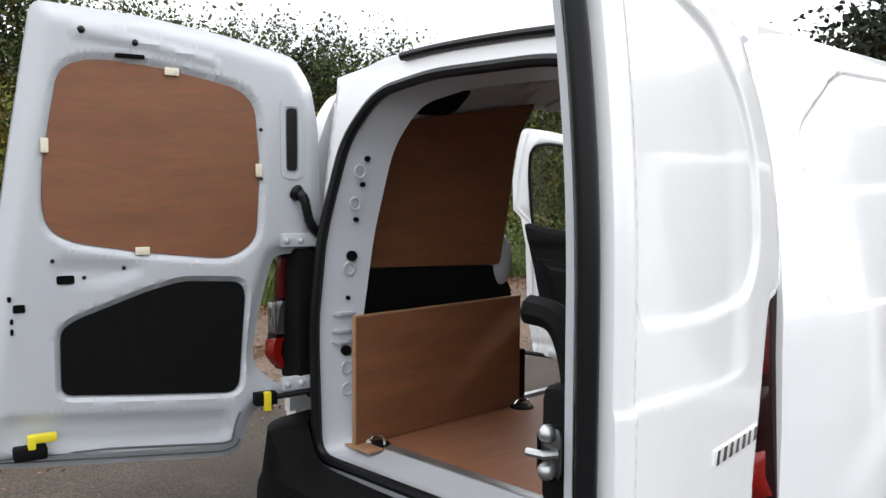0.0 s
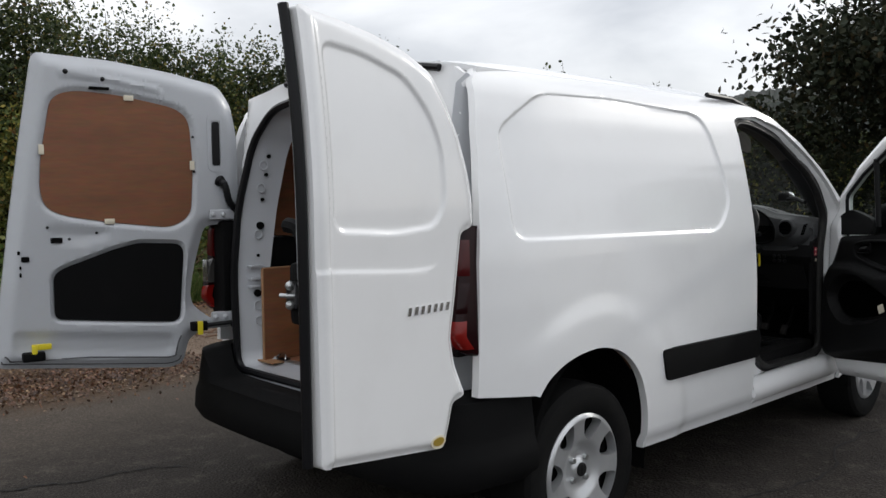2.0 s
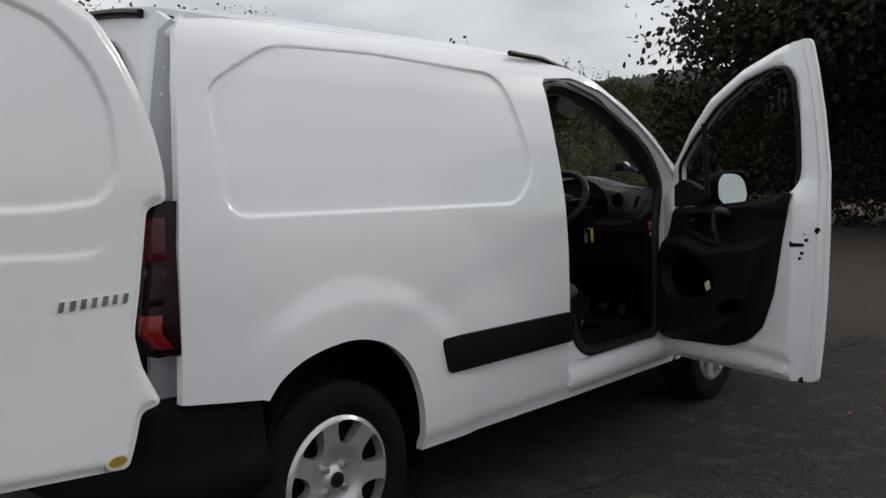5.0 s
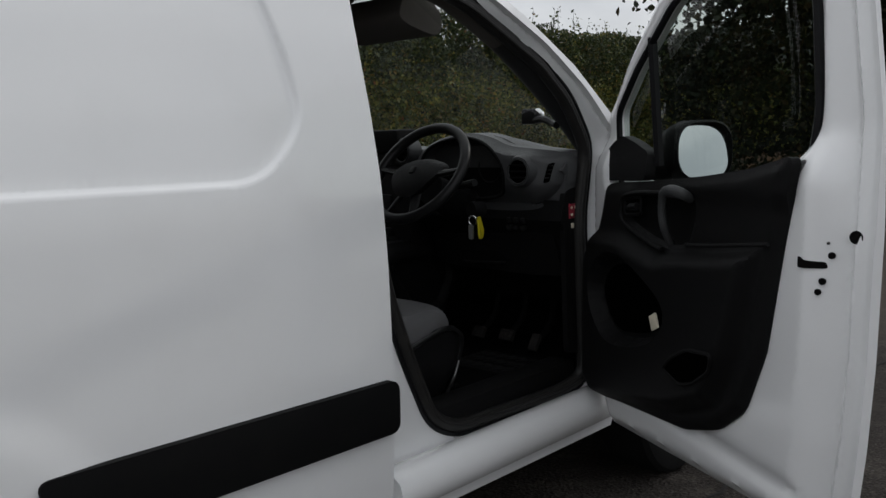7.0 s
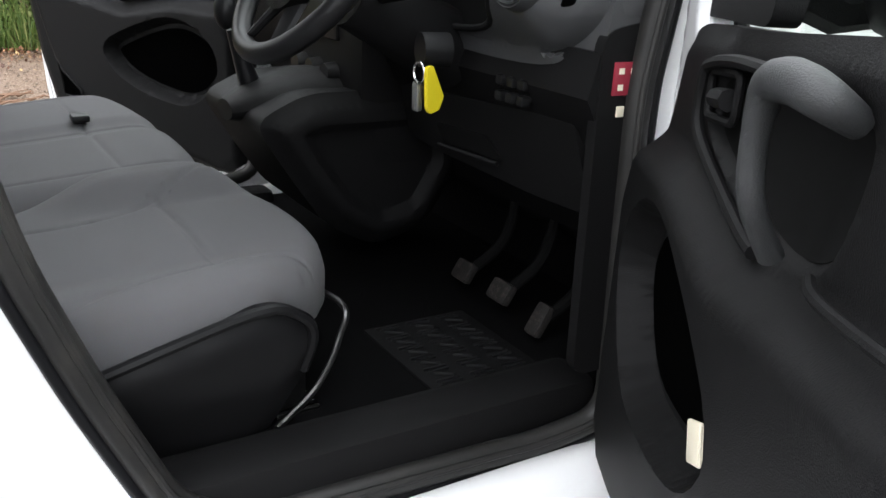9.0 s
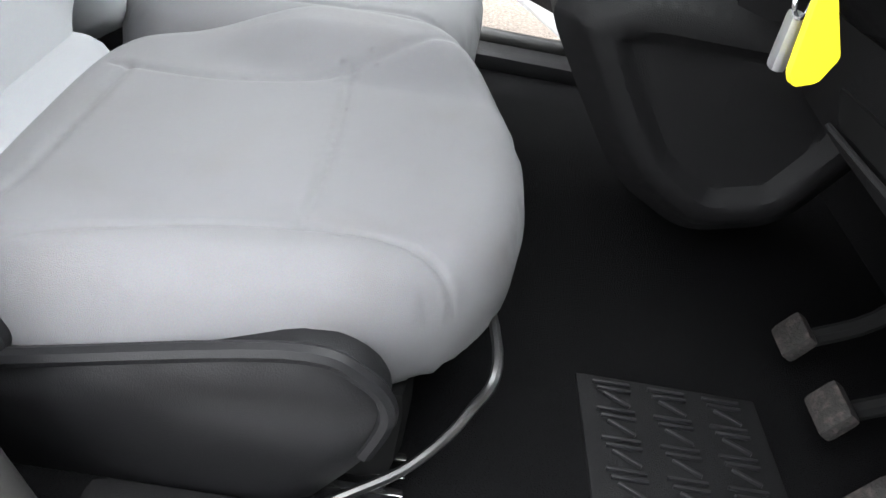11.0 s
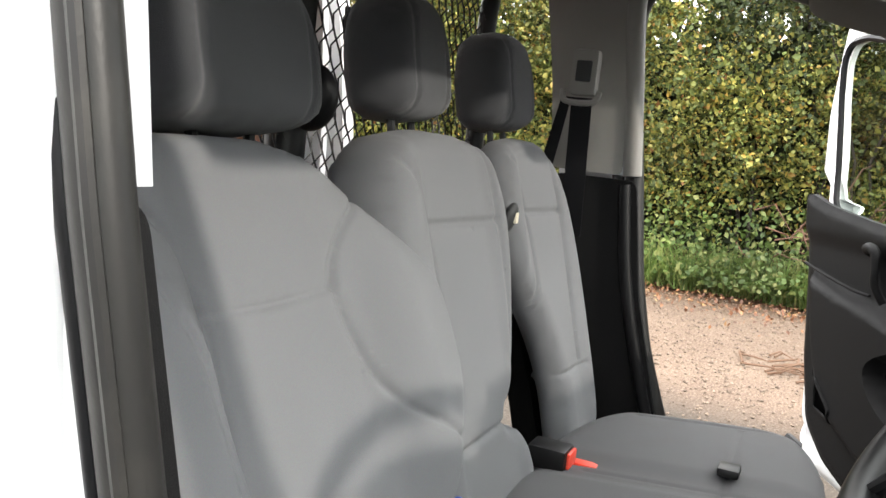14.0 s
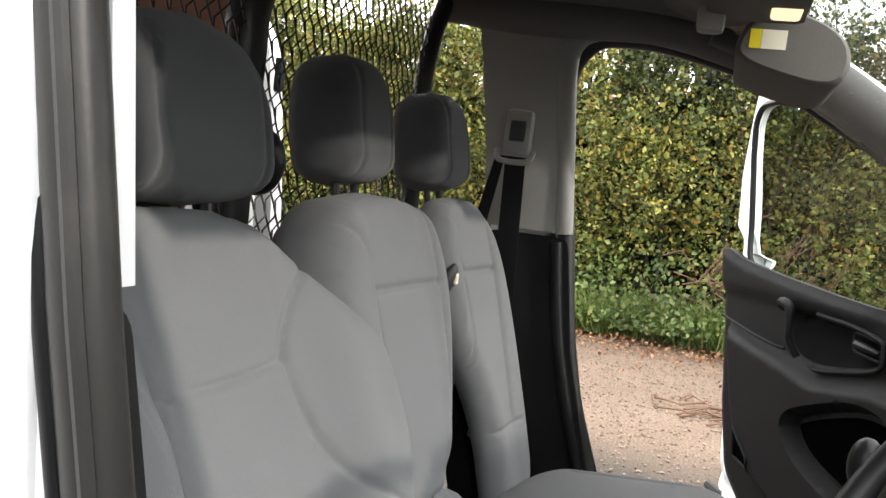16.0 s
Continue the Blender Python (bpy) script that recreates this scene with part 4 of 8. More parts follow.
bm = sheet(rounded([(0.125, 1.435), (0.125, 1.69), (0.198, 1.69), (0.198, 1.435)], 0.03), [rounded([(0.14, 1.455), (0.14, 1.66), (0.183, 1.66), (0.183, 1.455)], 0.012)], 0.02, plane_fn(LO, LDIR, ld_n, lambda u, v: 0.034 + 0 * u), tuple(ld_in * -0.01))
part("slot_frame", bm, PAINT_IN_SHADE, door_l)
for u, v, r in ((0.767, 1.837, 0.011), (0.626, 1.814, 0.010), (0.855, 1.207, 0.006), (0.669, 1.180, 0.006), (0.775, 1.158, 0.006), (0.262, 1.585, 0.006), (0.262, 1.435, 0.006)):
    bm = bmesh.new()
    bmesh.ops.create_uvsphere(bm, u_segments=12, v_segments=8, radius=r, matrix=Matrix.Translation(Vector(ld_at(u, v)) + ld_in * 0.034))
    part("plug", bm, PLASTIC_SMOOTH, door_l)
for u, v, a in ((0.524, 1.742, 0), (0.866, 1.521, 1), (0.266, 1.462, 1), (0.615, 1.226, 0)):
    bm = bmesh.new()
    s = (0.020, 0.011) if a == 0 else (0.010, 0.020)
    box(bm, (-s[0], -0.004, -s[1]), (s[0], 0.004, s[1]), 0.002)
    for k in (-0.5, 0.5):
        box(bm, (k * s[0] * 1.1 - 0.002 if a == 0 else -0.002, 0.003, (-0.002 if a == 0 else k * s[1] * 1.1 - 0.002)), (k * s[0] * 1.1 + 0.002 if a == 0 else 0.002, 0.0055, (0.002 if a == 0 else k * s[1] * 1.1 + 0.002)))
    m = Matrix.Translation(Vector(ld_at(u, v)) + ld_in * 0.026) @ Matrix(((LDIR[0], ld_n[0], 0, 0), (LDIR[1], ld_n[1], 0, 0), (0, 0, 1, 0), (0, 0, 0, 1)))
    bmesh.ops.transform(bm, matrix=m, verts=bm.verts)
    part("clip", bm, CREAM, door_l, "cream plastic fixing clip")
for u0, u1, v0, v1 in ((0.800, 0.845, 1.142, 1.165), (0.925, 0.955, 1.070, 1.092), (0.958, 0.968, 1.10, 1.115), (0.955, 0.963, 1.04, 1.055), (0.955, 0.963, 1.01, 1.028), (0.60, 0.68, 1.770, 1.782)):
    bm = sheet(rounded([(u0, v0), (u0, v1), (u1, v1), (u1, v0)], 0.005), [], 0.02, plane_fn(LO, LDIR, ld_n, lambda u, v: 0.034 + 0 * u), tuple(ld_in * -0.008))
    part("door_hole", bm, DARK, door_l)
# yellow latch catch at the foot, yellow check strap, hinge arm with its wiring boot
def local_box(parent, name, mat, at, u, v, w, su, sv, sw, n, d, bevel=0.004, label=""):
    bm = bmesh.new()
    box(bm, (-su, -sw, -sv), (su, sw, sv), bevel)
    L = math.hypot(*d)
    m = Matrix.Translation(Vector(at(u, v)) + Vector(n) * w) @ Matrix(((d[0] / L, n[0], 0, 0), (d[1] / L, n[1], 0, 0), (0, 0, 1, 0), (0, 0, 0, 1)))
    bmesh.ops.transform(bm, matrix=m, verts=bm.verts)
    return part(name, bm, mat, parent, label)


local_box(door_l, "latch_block", PLASTIC, ld_at, 0.925, 0.690, 0.05, 0.042, 0.018, 0.025, ld_n, LDIR, 0.008, "black foot latch")
local_box(door_l, "latch_lever", YELLOW, ld_at, 0.895, 0.728, 0.055, 0.036, 0.011, 0.014, ld_n, LDIR, 0.004, "yellow latch lever")
local_box(door_l, "latch_stem", YELLOW, ld_at, 0.922, 0.712, 0.06, 0.010, 0.026, 0.014, ld_n, LDIR, 0.003, "yellow latch lever")
local_box(door_l, "check_block", PLASTIC, ld_at, 0.262, 0.757, 0.05, 0.035, 0.020, 0.02, ld_n, LDIR, 0.006, "black door check")
local_box(door_l, "check_clip", YELLOW, ld_at, 0.262, 0.752, 0.07, 0.011, 0.030, 0.008, ld_n, LDIR, 0.003, "yellow door check clip")
part("check_strap", tube(bmesh.new(), [Vector(ld_at(0.24, 0.757)) + ld_in * 0.05, Vector((-0.665, -0.50, 0.765))], 0.009, 8), PLASTIC_SMOOTH, door_l, "black check strap")
pts = catmull([Vector(ld_at(0.150, 1.395)) + ld_in * 0.035, Vector(ld_at(0.135, 1.375)) + ld_in * 0.065, Vector(ld_at(0.115, 1.30)) + ld_in * 0.065, Vector(ld_at(0.07, 1.255)) + ld_in * 0.05, Vector((-0.675, -0.495, 1.265))], 8)
part("wiring_boot", tube(bmesh.new(), pts, [0.026, 0.027, 0.026, 0.022] + [0.0145 + 0.0025 * (i % 2) for i in range(len(pts) - 4)], 10), RUBBER, door_l, "ribbed black wiring boot")
for v in (1.245, 0.79):
    local_box(door_l, "hinge", PAINT_IN_SHADE, ld_at, 0.13, v, 0.03, 0.07, 0.022, 0.014, ld_n, LDIR, 0.008, "white door hinge")
    for du in (-0.02, 0.025):
        bm = bmesh.new()
        bmesh.ops.create_uvsphere(bm, u_segments=12, v_segments=8, radius=0.011, matrix=Matrix.Translation(Vector(ld_at(0.16 + du, v)) + ld_in * 0.045))
        part("hinge_bolt", bm, PAINT_IN_SHADE, door_l)

# narrow right rear door, seen from its outer side
RO, RDIR = (0.862, -0.60), (0.13, -0.99)
rd_at = place(RO, RDIR)[0]
RN = (0.99, 0.13, 0)                    # outward
RD_LINE = rounded([(0.030, 0.795), (0.048, 0.88), (0.024, 1.0), (-0.010, 1.205), (-0.072, 1.222), (-0.070, 1.30), (-0.050, 1.40), (-0.016, 1.50), (0.032, 1.60), (0.090, 1.688), (0.190, 1.742), (0.32, 1.778), (0.48, 1.804), (0.612, 1.818), (0.612, 1.22), (0.605, 0.606), (0.38, 0.578), (0.085, 0.542), (0.058, 0.612), (0.040, 0.676), (-0.025, 0.688)], 0.02)
RD_PANEL = rounded([(0.545, 1.738), (0.39, 1.722), (0.215, 1.672), (0.125, 1.577), (0.074, 1.464), (0.068, 1.300), (0.120, 1.222), (0.30, 1.208), (0.545, 1.224)], 0.05)
RD_STEP = rounded([(0.75, 1.12), (0.56, 1.118), (0.25, 1.096), (0.14, 1.097), (0.09, 1.13), (0.03, 1.30), (0.03, 1.9), (0.75, 1.9)], 0.05)


def rd_depth(u, v):
    h = -0.012 * ease((0.03 - edge_distance(u, v, RD_LINE)) / 0.03)
    h = h - 0.008 * well(u, v, RD_PANEL, 0.016) - 0.004 * well(u, v, RD_STEP, 0.014) * ease((u - 0.10) / 0.10)
    h = h + 0.014 * ease((u - 0.555) / 0.015) - 0.06 * np.clip((v - 1.25) / 0.6, 0, 1) ** 2
    return h


door_r = part("rear_door", sheet(RD_LINE, [], 0.013, plane_fn(RO, RDIR, RN, rd_depth), lambda u, v: np.tile(np.array(RN) * -0.045, (len(u), 1)), extra=[RD_PANEL, shift(RD_PANEL, -0.007), shift(RD_PANEL, -0.013), shift(RD_PANEL, -0.02), shift(RD_PANEL, 0.007), RD_STEP, shift(RD_STEP, -0.005), shift(RD_STEP, -0.010), shift(RD_STEP, -0.015), shift(RD_LINE, -0.008), shift(RD_LINE, -0.016), shift(RD_LINE, -0.024)]),
              PAINT, van, "narrow white rear door swung open, outer side showing")
rn = Vector(RN)
edge_pts = [Vector(rd_at(0.628 + (v - 1.22) * 0.004, v)) - rn * (0.030 + 0.06 * max(0, (v - 1.25) / 0.6) ** 2) for v in np.linspace(0.615, 1.815, 24)]
part("edge_seal", tube(bmesh.new(), edge_pts, 0.015, 10), RUBBER, door_r, "thick black rubber edge seal")
bm = sheet(RD_LINE, [], 0.05, plane_fn(RO, RDIR, RN, lambda u, v: -0.06 - 0.06 * np.clip((v - 1.25) / 0.6, 0, 1) ** 2), tuple(rn * -0.012))
part("inner_panel", bm, PAINT_IN_SHADE, door_r, "white inner door panel")
# lettering, sticker, latch, lever
# the badge on the door, a row of plain chrome bars
for i, w in enumerate((0.020, 0.022, 0.021, 0.020, 0.022, 0.019, 0.021)):
    u = 0.262 - i * 0.029
    w = w * 0.72
    bm = sheet([(u, 0.972), (u - 0.006, 0.996), (u - 0.006 - w, 0.996), (u - w, 0.972)], [], 0.02, plane_fn(RO, RDIR, RN, lambda a, b: 0.004 + 0 * a), tuple(rn * -0.005))
    part("badge_bar", bm, CHROME, door_r, "small chrome badge bar")
bm = sheet([(0.125 + 0.034 * math.cos(a), 0.572 + 0.020 * math.sin(a)) for a in np.linspace(0, 2 * math.pi, 28, endpoint=False)], [], 0.02, plane_fn(RO, RDIR, RN, lambda u, v: 0.0015 + 0 * u), tuple(rn * -0.002))
stk = part("sticker", bm, CREAM, door_r, "small oval dealer sticker")
bm = sheet([(0.125 + 0.026 * math.cos(a), 0.573 + 0.013 * math.sin(a)) for a in np.linspace(0, 2 * math.pi, 28, endpoint=False)], [], 0.02, plane_fn(RO, RDIR, RN, lambda u, v: 0.003 + 0 * u), tuple(rn * -0.001))
part("sticker_emblem", bm, GOLD, stk, "gold emblem")
local_box(door_r, "latch_base", PLASTIC, rd_at, 0.555, 1.065, -0.075, 0.052, 0.085, 0.04, RN, RDIR, 0.02, "black latch housing")
local_box(door_r, "latch_plate", DULL_BAR, rd_at, 0.61, 1.062, -0.092, 0.006, 0.037, 0.018, RN, RDIR, 0.014, "zinc latch plate")
part("latch_pin", tube(bmesh.new(), [Vector(rd_at(0.615, 1.062)) - rn * 0.08, Vector(rd_at(0.630, 1.062)) - rn * 0.092, Vector(rd_at(0.630, 1.062)) - rn * 0.118], 0.006, 8), STEEL, door_r, "bright striker pin")
for dv in (-0.032, 0.032):
    bm = bmesh.new()
    bmesh.ops.create_uvsphere(bm, u_segments=12, v_segments=8, radius=0.013, matrix=Matrix.Translation(Vector(rd_at(0.617, 1.062 + dv * 0.8)) - rn * 0.095))
    part("latch_bolt", bm, STEEL, door_r)
pts = catmull([Vector(rd_at(0.57, 1.10)) - rn * 0.07, Vector(rd_at(0.57, 1.19)) - rn * 0.085, Vector(rd_at(0.57, 1.235)) - rn * 0.11, Vector(rd_at(0.57, 1.245)) - rn * 0.16], 6)
part("lever", tube(bmesh.new(), pts, [0.022] * (len(pts) - 1) + [0.018], 8), PLASTIC, door_r, "black inner lever")
# black surround of the lamp on the far side of the frame
bm = sheet(rounded([(-0.825, 0.735), (-0.83, 1.19), (-0.70, 1.195), (-0.675, 0.95), (-0.67, 0.735)], 0.02), [], 0.03, lambda x, z: np.stack([x, -0.535 + 0.10 * np.clip((np.abs(x) - 0.60) / 0.25, 0, 1) ** 2, z], 1), (0, 0.06, 0))
part("lamp_surround", bm, PLASTIC, van, "black lamp surround on the rear frame")


# ---- front doors ----
FO = (0.83, 2.24)
FD_LINE = rounded([(0.030, 1.295), (0.20, 1.440), (0.43, 1.582), (0.70, 1.678), (0.94, 1.728), (1.085, 1.752), (1.118, 1.735), (1.142, 1.634), (1.171, 1.466), (1.191, 1.258), (1.195, 1.049), (1.184, 0.794), (1.167, 0.620), (1.140, 0.445), (1.10, 0.438), (0.84, 0.412), (0.12, 0.350), (0.02, 0.50), (0.005, 0.80), (0.015, 1.10)], 0.022)
FD_WIN = rounded([(0.115, 1.290), (0.26, 1.400), (0.51, 1.540), (0.75, 1.627), (0.94, 1.657), (1.025, 1.648), (1.055, 1.600), (1.062, 1.474), (1.048, 1.250), (1.032, 1.172), (0.93, 1.138), (0.58, 1.098), (0.13, 1.068)], 0.03)
DOOR_LINING = rounded([(1.072, 1.180), (1.02, 1.00), (0.965, 0.77), (0.890, 0.620), (0.785, 0.545), (0.630, 0.495), (0.12, 0.435), (0.02, 0.50), (0.020, 0.82), (0.070, 0.92), (0.115, 0.995), (0.145, 1.075), (0.20, 1.090), (0.34, 1.098), (0.50, 1.108), (0.74, 1.128), (0.93, 1.150)], 0.03)
FD_POCKET = chaikin([(0.10, 0.75), (0.15, 0.86), (0.30, 0.915), (0.48, 0.865), (0.63, 0.80), (0.57, 0.71), (0.42, 0.655), (0.22, 0.63)], 2)
DOOR_FOOT = rounded([(0.615, 0.652), (0.655, 0.690), (0.735, 0.728), (0.845, 0.742), (0.825, 0.695), (0.765, 0.655), (0.700, 0.635)], 0.02)


HANDLE_RING = chaikin([(0.300, 1.000), (0.302, 1.055), (0.40, 1.074), (0.60, 1.086), (0.705, 1.080), (0.695, 1.02), (0.670, 0.965), (0.600, 0.938), (0.49, 0.945), (0.35, 0.975)], 2)


def front_door(sx, direction, k, detail):
    grow = 0.0 if sx > 0 else 1.0      # the other door's lining reaches nearer to its edge
    FD_TRIM, FD_FOOT = DOOR_LINING, DOOR_FOOT if sx > 0 else rounded([(0.875, 0.740), (0.86, 0.605), (0.735, 0.595), (0.722, 0.635), (0.80, 0.69)], 0.012)
    if grow:
        FD_TRIM = [(a + 0.015 * min(1, max(0, (a - 0.45) / 0.4)) * (b < 1.17), b - 0.075 * min(1, max(0, (0.85 - b) / 0.2)) * (a > 0.3) + 0.030 * (b > 1.05)) for a, b in DOOR_LINING]
    o, d = (sx * FO[0], FO[1]), (sx * direction[0], direction[1])
    L = math.hypot(*d)
    d = (d[0] / L, d[1] / L)
    n = (sx * d[1], -sx * d[0], 0)      # towards the inner side
    if n[1] > 0:
        n = (-n[0], -n[1], 0)
    nv = Vector(n)

    def at(u, v, w=0.0):
        return Vector((o[0] + d[0] * u * k, o[1] + d[1] * u * k, v)) + nv * w

    def skin_fn(dep):
        return lambda u, v: plane_fn(o, d, n, lambda a, b: dep(u, v) + 0 * u)(u * k, v)

    outline = [(a - 0.11 * grow * float(ease((1.32 - b) / 0.14)) * (a > 1.0), b) for a, b in FD_LINE]

    def rim_u(v):
        return np.interp(v, [0.44, 0.62, 0.79, 1.05, 1.26, 1.47, 1.63, 1.75], [1.134, 1.167, 1.184, 1.195, 1.191, 1.171, 1.142, 1.108]) - 0.11 * grow * ease((1.32 - np.asarray(v)) / 0.14)

    def lean(v):
        return 0.045 * ease((np.asarray(v) - 1.25) / 0.47)

    def depth(u, v):
        edge = rim_u(v)
        base = 0.03 - 0.045 * ease((v - 1.12) / 0.12) + lean(v)
        rim = np.interp(v, [0.44, 1.0, 1.24, 1.45, 1.72], [-0.03, -0.03, -0.042, -0.033, -0.018])
        f = ease((u - edge + 0.12) / 0.085)
        w = base * (1 - f) + rim * f
        w = w + 0.010 * np.exp(-((u - edge + 0.035) / 0.010) ** 2) - 0.010 * ease((0.02 - edge_distance(u, v, FD_WIN)) / 0.02)
        w = w - 0.055 * well(u, v, shift(FD_TRIM, -0.006), 0.012)
        return w - 0.022 * ease((0.03 - edge_distance(u, v, outline)) / 0.03) * (f < 0.2) - 0.010 * np.exp(-((v - 0.50) / 0.02) ** 2) * (u < 1.05)

    def back(u, v):
        w = depth(u, v)
        return (np.minimum(-0.050 + lean(v), w - 0.010) - w)[:, None] * np.array(n)
    ribs = []
    for k2 in (0.012, 0.022, 0.029, 0.035, 0.041, 0.048, 0.058, 0.075, 0.095, 0.115):
        row = [(float(rim_u(v)) - k2, float(v)) for v in np.linspace(0.47, 1.71, 60)]
        ribs.append(row + row[-2:0:-1])
    door = part("front_door", sheet(outline, [FD_WIN], 0.016, skin_fn(depth), back, extra=ribs + [shift(FD_TRIM, 0.008), shift(FD_TRIM, -0.006), shift(FD_TRIM, -0.018), shift(FD_WIN, 0.007), shift(FD_WIN, 0.014), shift(FD_WIN, 0.020)]), PAINT, van, "white front door swung wide open")
    w = part("window", sheet(shift(FD_WIN, 0.004), [], 0.08, skin_fn(lambda u, v: -0.034 + lean(v))), GLASS, door, "dark tinted window glass")
    w.visible_shadow = False
    loop = [at(u, v, -0.018 + float(lean(v))) for u, v in FD_WIN]
    part("window_seal", tube(bmesh.new(), loop, 0.010, 6, closed=True), RUBBER, door, "black window seal")
    part("window_divider", tube(bmesh.new(), [at(0.372, 1.14, -0.02), at(0.372, 1.478, 0.0)], 0.014, 6), RUBBER, door, "black window divider")

    bulge = rounded([(0.02, 0.40), (0.04, 0.86), (0.10, 0.955), (0.30, 0.965), (0.52, 0.930), (0.66, 0.956), (0.80, 0.972), (0.985, 1.002), (0.955, 0.90), (0.895, 0.74), (0.80, 0.60), (0.62, 0.53)], 0.03)

    def trim_depth(u, v):
        h = 0.037 + 0.012 * ease(edge_distance(u, v, FD_TRIM) / 0.03) + 0.014 * ease((v - 1.06) / 0.05) * ease((u - 0.30) / 0.1)
        h = h + 0.040 * well(u, v, bulge, 0.045)
        h = h - 0.045 * well(u, v, FD_POCKET, 0.022)
        return h - 0.022 * well(u, v, HANDLE_RING, 0.02)
    trim = part("door_trim", sheet(FD_TRIM, [], 0.014, skin_fn(trim_depth), tuple(nv * -0.02), extra=[shift(FD_TRIM, -0.012), shift(FD_TRIM, -0.024), shift(FD_TRIM, -0.038), FD_FOOT, FD_POCKET, shift(FD_POCKET, -0.011), shift(FD_POCKET, -0.022), bulge, shift(bulge, -0.011), shift(bulge, -0.022), shift(bulge, -0.033), shift(bulge, -0.045), HANDLE_RING]), TRIM, door, "charcoal moulded door lining")
    # black sheets on the lining paint the shade inside hole, pocket and recess
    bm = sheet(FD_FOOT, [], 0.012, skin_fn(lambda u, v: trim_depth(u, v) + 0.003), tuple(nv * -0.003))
    hole = part("lower_hole", bm, HOLE, door, "opening low in the lining, its shade a black sheet")
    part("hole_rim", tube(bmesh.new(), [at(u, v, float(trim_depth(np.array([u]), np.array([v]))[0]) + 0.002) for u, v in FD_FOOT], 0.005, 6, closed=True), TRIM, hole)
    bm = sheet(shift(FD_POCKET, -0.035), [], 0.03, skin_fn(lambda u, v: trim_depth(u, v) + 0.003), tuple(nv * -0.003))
    part("map_pocket", bm, HOLE, door, "map pocket, its shade a black sheet")
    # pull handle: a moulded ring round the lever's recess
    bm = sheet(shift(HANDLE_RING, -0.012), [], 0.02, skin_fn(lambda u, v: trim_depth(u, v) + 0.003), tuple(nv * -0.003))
    recess = part("lever_recess", bm, DARK, door, "lever recess, its shade a black sheet")
    ring_pts = [at(u, v, 0.058) for u, v in ((0.56, 1.080), (0.42, 1.074), (0.325, 1.060), (0.303, 1.045), (0.300, 1.00), (0.345, 0.976), (0.49, 0.944), (0.545, 0.938))]
    part("recess_rim", tube(bmesh.new(), catmull(ring_pts, 5), 0.0065, 8), TRIM, door, "moulded rim round the lever recess")
    grip = catmull([at(0.690, 1.072, 0.056), at(0.692, 1.086, 0.080), at(0.662, 1.092, 0.092), at(0.632, 1.082, 0.096), at(0.622, 1.04, 0.096), at(0.622, 1.00, 0.090), at(0.610, 0.958, 0.066)], 6)
    part("pull_handle", tube(bmesh.new(), grip, [0.010 + 0.005 * math.sin(math.pi * min(1, 1.6 * i / (len(grip) - 1))) for i in range(len(grip))], 12), TRIM_GREY if sx > 0 else TRIM, door, "slim curved pull handle")
    lever = rounded([(0.312, 1.006), (0.312, 1.052), (0.415, 1.062), (0.412, 1.016)], 0.012)
    part("lever_rim", tube(bmesh.new(), [at(u, v, 0.052) for u, v in lever], 0.0045, 8, closed=True), TRIM, recess)
    part("door_lever", tube(bmesh.new(), [at(0.325, 1.026, 0.048), at(0.360, 1.032, 0.058), at(0.400, 1.036, 0.056)], [0.007, 0.010, 0.011], 8), PLASTIC_SMOOTH, recess, "black door lever")
    # raised lip along the ledge under the arm rest
    for (ua, va), (ub, vb), lift, rad in (((0.675, 0.966), (1.010, 1.003), 0.074, 0.0045),):
        part("ledge_lip", tube(bmesh.new(), catmull([at(ua, va, lift - 0.012), at(ua * 0.85 + ub * 0.15, va * 0.85 + vb * 0.15 - 0.002, lift), at((ua + ub) / 2, (va + vb) / 2 - 0.002, lift), at(ub, vb, lift - 0.012)], 5), rad, 8), TRIM, trim)
    # corner cover before the mirror
    bm = sheet(rounded([(0.06, 1.09), (0.09, 1.19), (0.17, 1.225), (0.26, 1.205), (0.37, 1.175), (0.37, 1.10)], 0.03), [], 0.03, skin_fn(lambda u, v: 0.0 + 0.02 * ease((1.22 - v) / 0.1)), tuple(nv * -0.03))
    part("mirror_cover", bm, TRIM, door, "black mirror corner cover")
    # outside mirror, its glass facing the door's free edge
    def oval(s, u):
        return [at(u, 1.172 + s * 0.088 * (abs(math.sin(a)) ** 0.7) * (1 if math.sin(a) > 0 else -1), -0.178 + s * 0.088 * (abs(math.cos(a)) ** 0.7) * (1 if math.cos(a) > 0 else -1)) for a in np.linspace(0, 2 * math.pi, 32, endpoint=False)]
    head = part("mirror_head", loft(bmesh.new(), [oval(0.86, 0.285), oval(0.93, 0.334), oval(1.0, 0.325), oval(1.0, 0.26), oval(0.85, 0.20), oval(0.5, 0.165)]), PLASTIC, door, "black door mirror housing")
    d3 = Vector((d[0], d[1], 0))
    part("mirror_glass", loft(bmesh.new(), [[p + d3 * (0.010 - 0.16 * (p.z - 1.172)) for p in oval(0.86, 0.309)], [p + d3 * (0.006 - 0.16 * (p.z - 1.172)) for p in oval(0.86, 0.309)]]), MIRROR, head, "mirror glass")
    part("mirror_arm", tube(bmesh.new(), [at(0.26, 1.14, -0.03), at(0.25, 1.12, -0.08), at(0.25, 1.13, -0.13)], 0.032, 8), PLASTIC, door, "black mirror arm")
